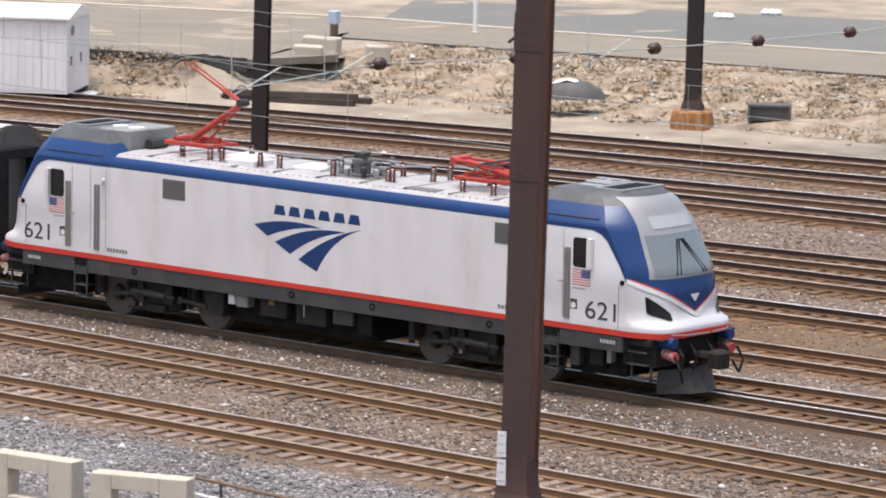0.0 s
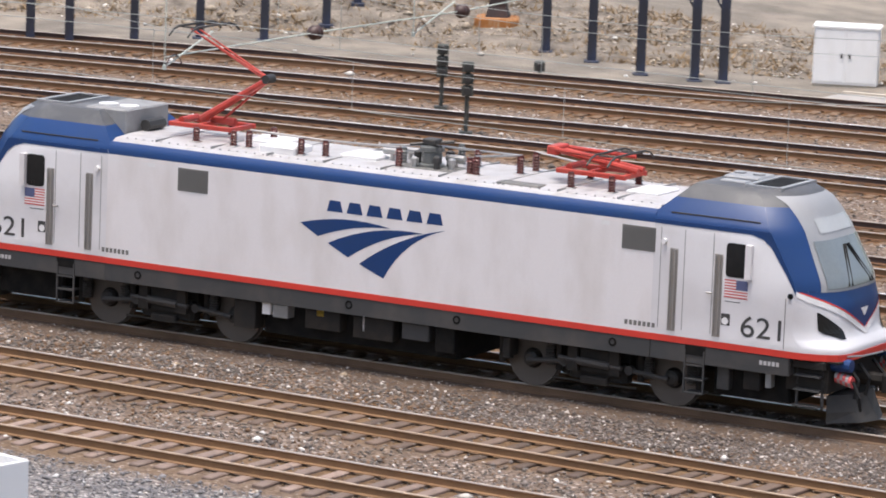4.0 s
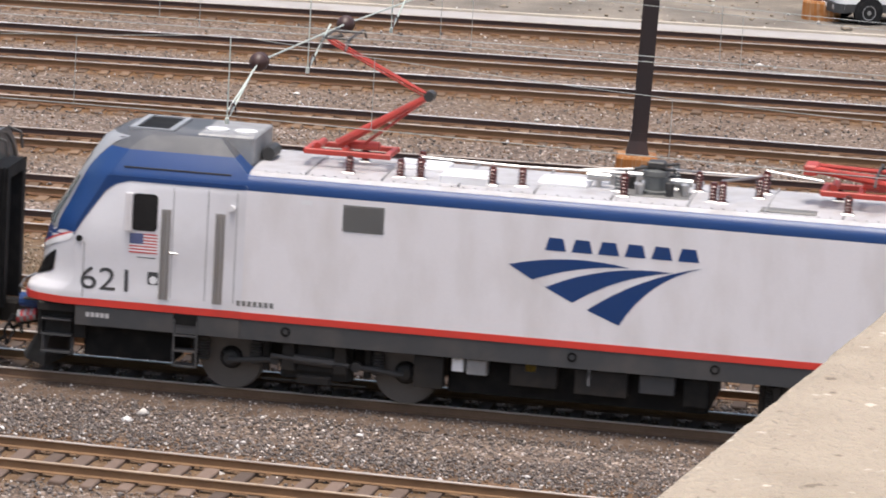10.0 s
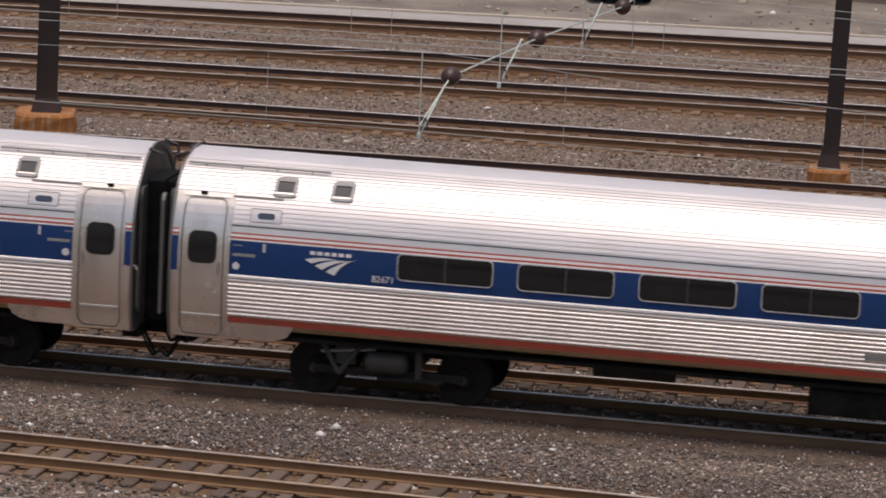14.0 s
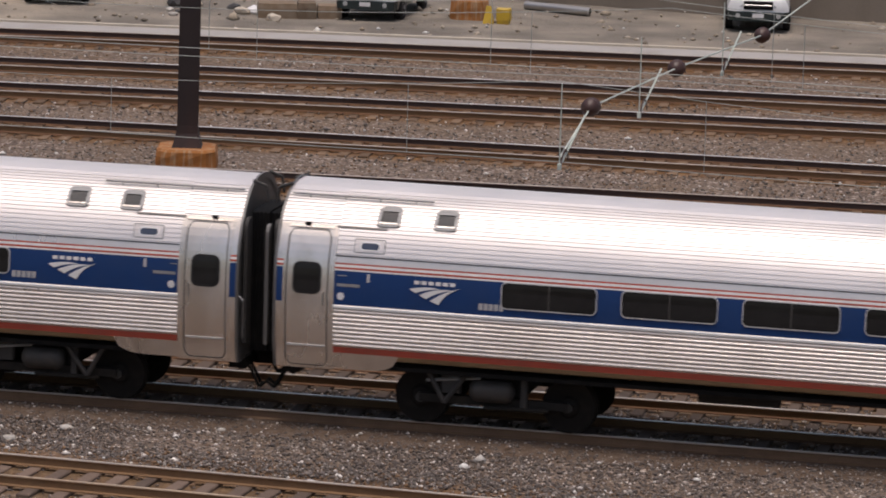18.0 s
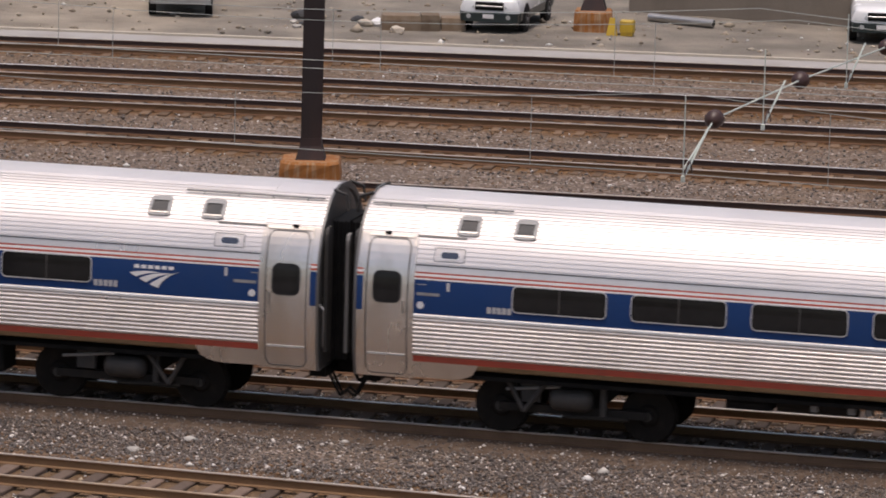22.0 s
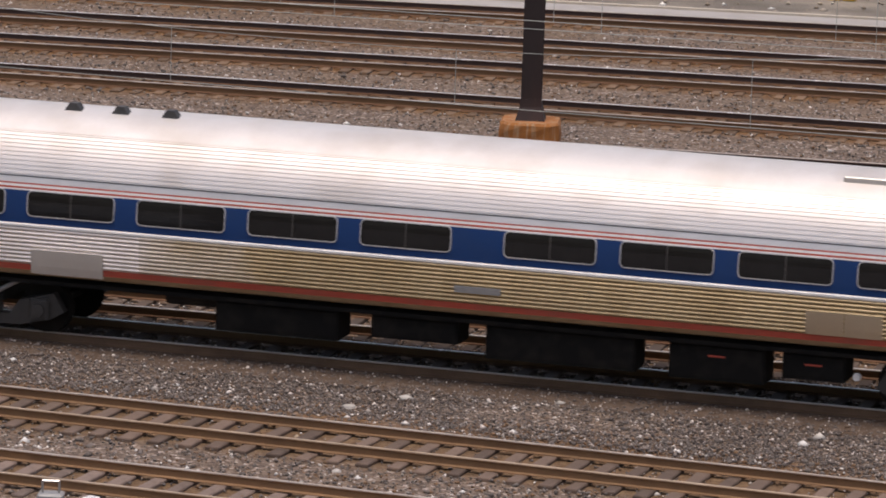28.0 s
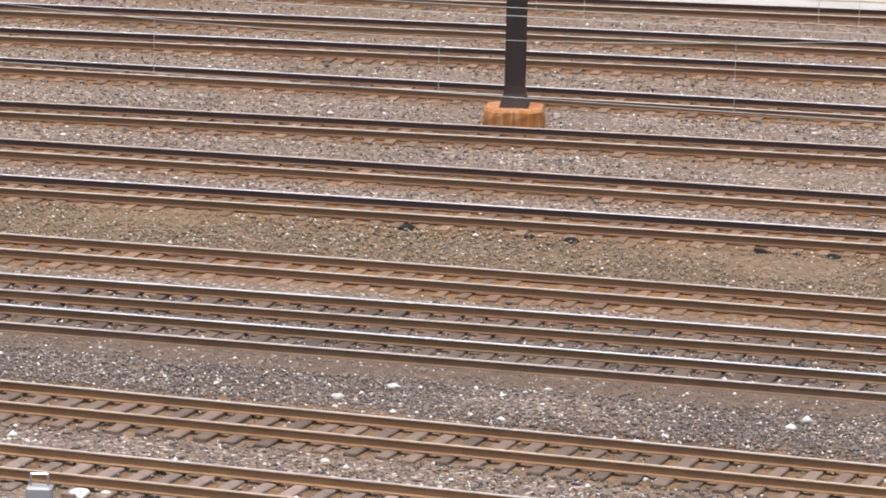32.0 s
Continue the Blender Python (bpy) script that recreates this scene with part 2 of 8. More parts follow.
CONC_RUST = mat("rust_stained_concrete", (0.33, 0.125, 0.030), 0.9, 0.0, 0.5, 6.0, 25, 0.3, (0.42, 0.33, 0.22), 0.75, streak=9.0)
CONC_TAN = mat("tan_stained_concrete", (0.27, 0.140, 0.060), 0.9, 0.0, 0.4, 5.0, 25, 0.5, (0.42, 0.31, 0.19), 0.75, streak=8.0)
OLDFOOT = mat("dirty_brown_concrete", (0.185, 0.130, 0.085), 0.95, 0.0, 0.3, 2.0, 25, 0.4, (0.26, 0.22, 0.17), 0.6, vary=0.2)
WEED = mat("dry_weeds", (0.30, 0.21, 0.12), 0.9, 0.0, 0.3, 3.0, 30, 0.0)
CONCRETE = mat("old_concrete", (0.52, 0.46, 0.38), 0.9, 0.0, 0.14, 2.0, 35, 0.35, (0.38, 0.30, 0.22), 0.4)
PARAPET = mat("parapet_concrete", (0.36, 0.30, 0.228), 0.9, 0.0, 0.26, 14.0, 140, 0.9, (0.23, 0.185, 0.135), 0.7)


def chipped_concrete():
    """Worn concrete with pale exposed chips and small dark pits."""
    m = mat("chipped_concrete", (0.40, 0.335, 0.255), 0.92, 0.0, 0.14, 9.0, 160, 0.9, (0.30, 0.245, 0.18), 0.5)
    n, lk = m.node_tree.nodes, m.node_tree.links.new
    b = n["Principled BSDF"]
    was = b.inputs["Base Color"].links[0].from_socket
    tc = n.new("ShaderNodeTexCoord")
    for scale, low, high, tint in ((38, 0.66, 0.71, (0.72, 0.65, 0.55, 1)), (55, 0.68, 0.74, (0.17, 0.135, 0.10, 1))):
        nz = n.new("ShaderNodeTexNoise")
        nz.inputs["Scale"].default_value, nz.inputs["Detail"].default_value = scale, 2
        lk(tc.outputs["Object"], nz.inputs["Vector"])
        r = n.new("ShaderNodeMapRange")
        r.inputs[1].default_value, r.inputs[2].default_value, r.inputs[4].default_value = low, high, 0.8
        lk(nz.outputs[0], r.inputs[0])
        mx = n.new("ShaderNodeMix")
        mx.data_type = "RGBA"
        mx.inputs[7].default_value = tint
        lk(r.outputs[0], mx.inputs[0])
        lk(was, mx.inputs[6])
        was = mx.outputs[2]
    lk(was, b.inputs["Base Color"])
    return m


CHIPPED = chipped_concrete()
WALLTAN = mat("stained_wall", (0.22, 0.185, 0.15), 0.9, 0.0, 0.2, 0.6, 20, 0.3, (0.14, 0.115, 0.09), 0.6, streak=3.0)
PAVE = mat("pale_paving", (0.36, 0.34, 0.32), 0.9, 0.0, 0.15, 0.5, 20, 0.3, (0.25, 0.22, 0.19), 0.5)
ASPHALT = mat("road_asphalt", (0.150, 0.150, 0.138), 0.9, 0.0, 0.12, 0.25, 20, 0.3, (0.20, 0.19, 0.165), 0.5)
LOTDIRT = mat("trodden_lot_dirt", (0.225, 0.195, 0.155), 0.95, 0.0, 0.12, 0.3, 12, 0.4, (0.165, 0.150, 0.120), 0.6)
TIMBER = mat("tarred_timber", (0.050, 0.040, 0.034), 0.85, 0.0, 0.3, 2.0, 25, 0.4, (0.10, 0.075, 0.055), 0.5, vary=0.3)
TARP = mat("dark_grey_sheet", (0.085, 0.085, 0.085), 0.7, 0.0, 0.25, 1.5, 25, 0.3, (0.16, 0.145, 0.125), 0.5)
WIRE = mat("grey_wire", (0.36, 0.38, 0.36), 0.5, 0.4, 0.15, 1.0, 20, 0.0)
COPPERGREEN = mat("verdigris_fitting", (0.50, 0.55, 0.50), 0.6, 0.2, 0.2, 2.0, 20, 0.05)
SHED = mat("shed_white", (0.88, 0.87, 0.86), 0.55, 0.0, 0.05, 1.0, 20, 0.05, (0.6, 0.57, 0.53), 0.3, streak=3.0)
CARWHITE = mat("car_white", (0.78, 0.78, 0.78), 0.25, 0.0, 0.04, 1.0, 20, 0.0, coat=0.5)
BAGBLUE = mat("blue_grey_canvas", (0.20, 0.26, 0.32), 0.8, 0.0, 0.2, 4.0, 30, 0.2, (0.15, 0.17, 0.19), 0.4)
CARGREEN = mat("car_dark_green", (0.012, 0.024, 0.025), 0.35, 0.0, 0.15, 1.0, 20, 0.0, coat=0.4)
STONE = mat("pale_stone", (0.45, 0.42, 0.38), 0.9, 0.0, 0.25, 4.0, 30, 0.4, vary=0.3)
FLAGBLUE = mat("flag_blue_with_stars", (0.085, 0.10, 0.20), 0.5, 0, 0.35, 20.0, 60, 0.0)
FLAGRED = mat("flag_red", (0.5, 0.06, 0.06), 0.5, 0, 0.05)
BEAMTAN = mat("rusty_pale_rail", (0.26, 0.20, 0.165), 0.7, 0.1, 0.25, 1.5, 20, 0.1, (0.14, 0.09, 0.065), 0.5)
PALEBLUE = mat("pale_blue_paint", (0.45, 0.55, 0.66), 0.5, 0.0, 0.08, 2.0, 20, 0.03, (0.4, 0.42, 0.42), 0.3)
STRAP = mat("brown_conduit", (0.16, 0.10, 0.06), 0.7, 0, 0.2)


def browned_mat():
    """Stainless with brown dirt that thickens along the car, with a ragged edge."""
    m = mat("browned_stainless", (0.43, 0.335, 0.20), 0.36, 0.75, 0.16, 0.8, 20, 0.03, (0.28, 0.20, 0.10), 0.6, streak=2.0)
    n, lk = m.node_tree.nodes, m.node_tree.links.new
    b = n["Principled BSDF"]
    was = b.inputs["Base Color"].links[0].from_socket
    tc = n.new("ShaderNodeTexCoord")
    sep = n.new("ShaderNodeSeparateXYZ")
    lk(tc.outputs["Object"], sep.inputs[0])
    nz = n.new("ShaderNodeTexNoise")
    nz.inputs["Scale"].default_value, nz.inputs["Detail"].default_value = 0.9, 5
    lk(tc.outputs["Object"], nz.inputs["Vector"])
    ad = n.new("ShaderNodeMath")
    ad.operation = "MULTIPLY_ADD"
    ad.inputs[1].default_value = 5.0
    lk(nz.outputs[0], ad.inputs[0])
    lk(sep.outputs[0], ad.inputs[2])
    r = n.new("ShaderNodeMapRange")
    r.inputs[1].default_value, r.inputs[2].default_value = -4.0, -1.4
    lk(ad.outputs[0], r.inputs[0])
    mx = n.new("ShaderNodeMix")
    mx.data_type = "RGBA"
    mx.inputs[6].default_value = (0.66, 0.60, 0.53, 1)
    lk(r.outputs[0], mx.inputs[0])
    lk(was, mx.inputs[7])
    lk(mx.outputs[2], b.inputs["Base Color"])
    return m


BROWNED = browned_mat()


def stones_mat(name, cols, rough=0.9):
    """Loose stones: a colour for each island."""
    m = bpy.data.materials.new(name)
    m.use_nodes = True
    n, lk = m.node_tree.nodes, m.node_tree.links.new
    g = n.new("ShaderNodeNewGeometry")
    r = n.new("ShaderNodeValToRGB")
    r.color_ramp.interpolation = "CONSTANT"
    el = r.color_ramp.elements
    while len(el) < len(cols):
        el.new(0.5)
    for e, (p, c) in zip(el, cols):
        e.position, e.color = p, (*c, 1)
    lk(g.outputs["Random Per Island"], r.inputs[0])
    lk(r.outputs[0], n["Principled BSDF"].inputs["Base Color"])
    n["Principled BSDF"].inputs["Roughness"].default_value = rough
    return m


BALLAST = stones_mat("ballast_colours", [(0.0, (0.122, 0.104, 0.092)), (0.25, (0.160, 0.137, 0.122)), (0.49, (0.196, 0.116, 0.064)), (0.64, (0.208, 0.177, 0.157)), (0.81, (0.180, 0.106, 0.060)), (0.89, (0.36, 0.325, 0.29)), (0.952, (0.70, 0.66, 0.62))])
GREYGRAVEL = stones_mat("grey_gravel_colours", [(0.0, (0.165, 0.158, 0.162)), (0.3, (0.215, 0.206, 0.210)), (0.6, (0.265, 0.255, 0.258)), (0.85, (0.21, 0.18, 0.155)), (0.93, (0.40, 0.385, 0.375)), (0.98, (0.62, 0.60, 0.58))])
FRESH = stones_mat("fresh_ballast_colours", [(0.0, (0.118, 0.098, 0.087)), (0.3, (0.160, 0.132, 0.116)), (0.58, (0.208, 0.172, 0.152)), (0.8, (0.165, 0.110, 0.074)), (0.9, (0.38, 0.33, 0.29)), (0.962, (0.68, 0.62, 0.57))])
RUBBLE = stones_mat("rubble_colours", [(0.0, (0.29, 0.235, 0.175)), (0.3, (0.345, 0.288, 0.218)), (0.55, (0.265, 0.213, 0.162)), (0.72, (0.395, 0.34, 0.27)), (0.87, (0.185, 0.155, 0.122)), (0.94, (0.72, 0.69, 0.64))])
OLIVE = stones_mat("olive_gravel_colours", [(0.0, (0.150, 0.108, 0.066)), (0.35, (0.212, 0.158, 0.100)), (0.65, (0.265, 0.206, 0.138)), (0.86, (0.35, 0.29, 0.215)), (0.96, (0.62, 0.57, 0.50))])
LITTER = stones_mat("litter_colours", [(0.0, (0.7, 0.68, 0.65)), (0.5, (0.5, 0.47, 0.43)), (0.8, (0.35, 0.28, 0.2))])


def ground_material():
    """Ballast, brown fines in the track beds, pale trodden dirt beyond, by the sheet's own zone masks."""
    m = bpy.data.materials.new("yard_ground")
    m.use_nodes = True
    n, lk = m.node_tree.nodes, m.node_tree.links.new
    b = n["Principled BSDF"]
    tc = n.new("ShaderNodeTexCoord")

    def noise_at(scale, detail=4):
        t = n.new("ShaderNodeTexNoise")
        t.inputs["Scale"].default_value, t.inputs["Detail"].default_value = scale, detail
        lk(tc.outputs["Object"], t.inputs["Vector"])
        return t.outputs[0]

    def ramp(src, stops):
        r = n.new("ShaderNodeValToRGB")
        el = r.color_ramp.elements
        while len(el) < len(stops):
            el.new(0.5)
        for e, (p, c) in zip(el, stops):
            e.position, e.color = p, (*c, 1)
        lk(src, r.inputs[0])
        return r.outputs[0]

    def mix(fac, a, c, mode="MIX"):
        x = n.new("ShaderNodeMix")
        x.data_type, x.blend_type = "RGBA", mode
        if isinstance(fac, float):
            x.inputs[0].default_value = fac
        else:
            lk(fac, x.inputs[0])
        lk(a, x.inputs[6])
        lk(c, x.inputs[7])
        return x.outputs[2]

    def zone(name):
        a = n.new("ShaderNodeAttribute")
        a.attribute_name = name
        return a.outputs["Fac"]

    def math2(op, a, c):
        x = n.new("ShaderNodeMath")
        x.operation = op
        x.use_clamp = True
        for i, s in enumerate((a, c)):
            if isinstance(s, float):
                x.inputs[i].default_value = s
            else:
                lk(s, x.inputs[i])
        return x.outputs[0]

    vor = n.new("ShaderNodeTexVoronoi")
    vor.inputs["Scale"].default_value = 16
    lk(tc.outputs["Object"], vor.inputs["Vector"])
    sep = n.new("ShaderNodeSeparateColor")
    lk(vor.outputs["Color"], sep.inputs[0])
    gravel = ramp(sep.outputs[0], [(0.0, (0.092, 0.069, 0.056)), (0.35, (0.143, 0.109, 0.088)), (0.7, (0.200, 0.151, 0.122)), (0.9, (0.29, 0.230, 0.187)), (1.0, (0.56, 0.49, 0.44))])
    rusty = ramp(noise_at(7, 8), [(0.25, (0.092, 0.045, 0.019)), (0.5, (0.180, 0.092, 0.039)), (0.75, (0.255, 0.145, 0.068))])
    earth = ramp(noise_at(6, 8), [(0.25, (0.082, 0.052, 0.029)), (0.5, (0.150, 0.100, 0.060)), (0.75, (0.215, 0.150, 0.094))])
    fines = mix(zone("bed"), earth, rusty)
    pale = ramp(noise_at(0.5, 8), [(0.3, (0.22, 0.188, 0.15)), (0.5, (0.325, 0.278, 0.222)), (0.7, (0.42, 0.355, 0.275))])
    grey = ramp(noise_at(0.5, 8), [(0.3, (0.145, 0.128, 0.108)), (0.5, (0.215, 0.190, 0.160)), (0.7, (0.30, 0.262, 0.215))])
    sand = mix(zone("pale"), grey, pale)
    tanrub = ramp(noise_at(1.6, 9), [(0.3, (0.20, 0.152, 0.108)), (0.5, (0.325, 0.258, 0.190)), (0.7, (0.43, 0.357, 0.272))])
    greyrub = ramp(noise_at(1.6, 9), [(0.3, (0.115, 0.097, 0.080)), (0.5, (0.205, 0.176, 0.145)), (0.7, (0.30, 0.260, 0.212))])
    rub = mix(zone("pale"), greyrub, tanrub)
    patch = noise_at(0.35, 7)
    fine = noise_at(3.0, 6)
    dirt = math2("ADD", zone("dirt"), math2("MULTIPLY", math2("SUBTRACT", patch, 0.5), 2.2))
    dirt = math2("MULTIPLY", dirt, math2("ADD", math2("MULTIPLY", fine, 0.9), 0.55))
    col = mix(dirt, gravel, fines)
    slate = ramp(sep.outputs[0], [(0.0, (0.09, 0.088, 0.091)), (0.4, (0.165, 0.161, 0.165)), (0.8, (0.26, 0.252, 0.252)), (1.0, (0.55, 0.52, 0.50))])
    col = mix(math2("MULTIPLY", zone("cool"), math2("SUBTRACT", 1.25, math2("MULTIPLY", patch, 0.9))), col, slate)
    soft = math2("ADD", zone("sand"), math2("MULTIPLY", math2("SUBTRACT", fine, 0.5), 0.5))
    col = mix(math2("MULTIPLY", soft, math2("GREATER_THAN", zone("sand"), 0.02)), col, sand)
    col = mix(zone("rubble"), col, rub)
    lk(col, b.inputs["Base Color"])
    b.inputs["Roughness"].default_value = 0.95
    b.inputs["Specular IOR Level"].default_value = 0.2
    bp = n.new("ShaderNodeBump")
    bp.inputs["Strength"].default_value, bp.inputs["Distance"].default_value = 0.9, 0.03
    lk(vor.outputs["Distance"], bp.inputs["Height"])
    bp2 = n.new("ShaderNodeBump")
    bp2.inputs["Strength"].default_value, bp2.inputs["Distance"].default_value = 0.5, 0.2
    lk(fine, bp2.inputs["Height"])
    lk(bp.outputs[0], bp2.inputs["Normal"])
    lk(bp2.outputs[0], b.inputs["Normal"])
    return m


GROUND = ground_material()


# ---- mesh helpers ----
class Shape:
    """Collects faces of simple solids into one mesh."""

    def __init__(self):
        self.v, self.f, self.k = [], [], []

    def add(self, verts, faces, k=0, m=None):
        o = len(self.v)
        self.v += [tuple(m @ Vector(p)) for p in verts] if m else [tuple(p) for p in verts]
        self.f += [tuple(o + i for i in f) for f in faces]
        self.k += [k] * len(faces)
        return self

    def box(self, x0, x1, y0, y1, z0, z1, k=0, c=0.0, m=None):
        """A box; c chamfers its upright and top edges."""
        if c <= 0:
            p = [(x, y, z) for z in (z0, z1) for x, y in ((x0, y0), (x1, y0), (x1, y1), (x0, y1))]
            f = [(3, 2, 1, 0), (4, 5, 6, 7), (0, 1, 5, 4), (1, 2, 6, 5), (2, 3, 7, 6), (3, 0, 4, 7)]
            return self.add(p, f, k, m)

        def ring(d, z):
            return [(x0 + d, y0 + c, z), (x0 + c, y0 + d, z), (x1 - c, y0 + d, z), (x1 - d, y0 + c, z), (x1 - d, y1 - c, z), (x1 - c, y1 - d, z), (x0 + c, y1 - d, z), (x0 + d, y1 - c, z)]
        return self.loft([ring(0, z0), ring(0, z1 - c), ring(c, z1)], k, m)

    def loft(self, rings, k=0, m=None, closed=True, caps=True):
        n = len(rings[0])
        p = [q for r in rings for q in r]
        f = []
        for i in range(len(rings) - 1):
            for j in range(n if closed else n - 1):
                a, b = i * n + j, i * n + (j + 1) % n
                f.append((a, b, b + n, a + n))
        if caps and closed:
            f += [tuple(range(n))[::-1], tuple((len(rings) - 1) * n + j for j in range(n))]
        return self.add(p, f, k, m)

    def rod(self, a, b, r, r2=None, n=8, k=0, m=None):
        a, b = Vector(a), Vector(b)
        d = (b - a).normalized()
        u = d.orthogonal().normalized()
        w = d.cross(u)
        r2 = r if r2 is None else r2
        rings = [[c + (u * math.cos(t) + w * math.sin(t)) * q for t in [2 * math.pi * i / n for i in range(n)]] for c, q in ((a, r), (b, r2))]
        return self.loft(rings, k, m)

    def turned(self, base, prof, n=12, axis="z", k=0, m=None):
        """A solid of revolution about an axis through base; prof: (along, radius)."""
        rings = []
        for h, r in prof:
            ring = []
            for i in range(n):
                c, s = r * math.cos(2 * math.pi * i / n), r * math.sin(2 * math.pi * i / n)
                ring.append(Vector(base) + Vector({"z": (c, s, h), "x": (h, c, s), "y": (s, h, c)}[axis]))
            rings.append(ring)
        return self.loft(rings, k, m)

    def prism(self, poly, axis, a, b, k=0, m=None):
        """A flat outline pushed along an axis: y: (x, z) points, x: (y, z) points, z: (x, y) points."""
        def at(p, h):
            return {"y": (p[0], h, p[1]), "x": (h, p[0], p[1]), "z": (p[0], p[1], h)}[axis]
        return self.loft([[at(p, a) for p in poly], [at(p, b) for p in poly]], k, m)

    def mesh(self, name, mats, smooth=False):
        me = bpy.data.meshes.new(name)
        me.from_pydata(self.v, [], self.f)
        for q in mats:
            me.materials.append(q)
        if any(self.k):
            me.polygons.foreach_set("material_index", self.k)
        bm = bmesh.new()
        bm.from_mesh(me)
        bmesh.ops.recalc_face_normals(bm, faces=bm.faces)
        bm.to_mesh(me)
        bm.free()
        if smooth:
            me.shade_smooth()
            me.set_sharp_from_angle(angle=radians(38))
        me.update()
        return me


def part(name, shape, material, parent, label="", smooth=False, m=None):
    mats = material if isinstance(material, (list, tuple)) else [material]
    ob = new(name, shape if isinstance(shape, bpy.types.Mesh) else shape.mesh(name, mats, smooth))
    ob.parent = parent
    if m is not None:
        ob.matrix_basis = m
    if label:
        ob["label"] = label
    return ob


def thing(name, m, label, category, group="", kind=""):
    return tagged(place(new(name), m), label, category, group, kind)


def place(ob, m):
    ob.matrix_basis = m
    return ob


def solid(name, shape, material, m, label, category="", group="", kind="", smooth=False):
    mats = material if isinstance(material, (list, tuple)) else [material]
    return tagged(place(new(name, shape.mesh(name, mats, smooth)), m), label, category, group, kind)


def lettering(name, text, size, material, parent, m, label=""):
    cu = bpy.data.curves.new(name, "FONT")
    cu.body, cu.size, cu.extrude, cu.align_x, cu.align_y = text, size, 0.003, "CENTER", "CENTER"
    tmp = bpy.data.objects.new(name, cu)
    me = bpy.data.meshes.new_from_object(tmp)
    bpy.data.objects.remove(tmp)
    me.materials.clear()
    me.materials.append(material)
    return part(name, me, material, parent, label, m=m)


def smoothstep(a, b, x):
    t = min(1.0, max(0.0, (x - a) / (b - a)))
    return t * t * (3 - 2 * t)


# ---- the tracks' lines: y = a + b x + c x^2, straight on beyond the far left ----
LINES = {1: (67.379, -0.084, -0.9169e-3), 2: (72.283, -0.04911, -0.3755e-3), 3: (79.868, 0.0, -0.3131e-3), 4: (83.448, 0.01902, -0.4149e-3),
         5: (86.481, -0.00869, -0.5376e-3), 6: (94.123, 0.02483, -0.507e-3), 7: (98.112, 0.01628, -0.4485e-3), 8: (105.384, 0.06298, -0.5698e-3),
         9: (110.394, 0.02619, -0.5999e-3), 10: (117.713, 0.06721, -0.7367e-3), 11: (122.099, 0.06365, -0.7388e-3), 12: (129.544, 0.10862, -0.6761e-3)}
FAR_LEFT = -112.0


def slope(k, x):
    a, b, c = LINES[k]
    return b + 2 * c * max(FAR_LEFT, min(x, 20.0))


def ty(k, x):
    a, b, c = LINES[k]
    e = max(FAR_LEFT, min(x, 20.0))
    return a + b * e + c * e * e + slope(k, x) * (x - e)


# ---- ground: one sheet to the horizon ----
BED = -0.27
FAR_RISE = 0.058


def bank(x, off):
    """Height of the rubble bank and the road level behind the yard."""
    left = smoothstep(-113.2, -116, x)
    return 1.25 * (smoothstep(6.5, 13.5, off) * smoothstep(-58, -84, x) * (1 - left) + smoothstep(3.5, 5.0, off) * left)


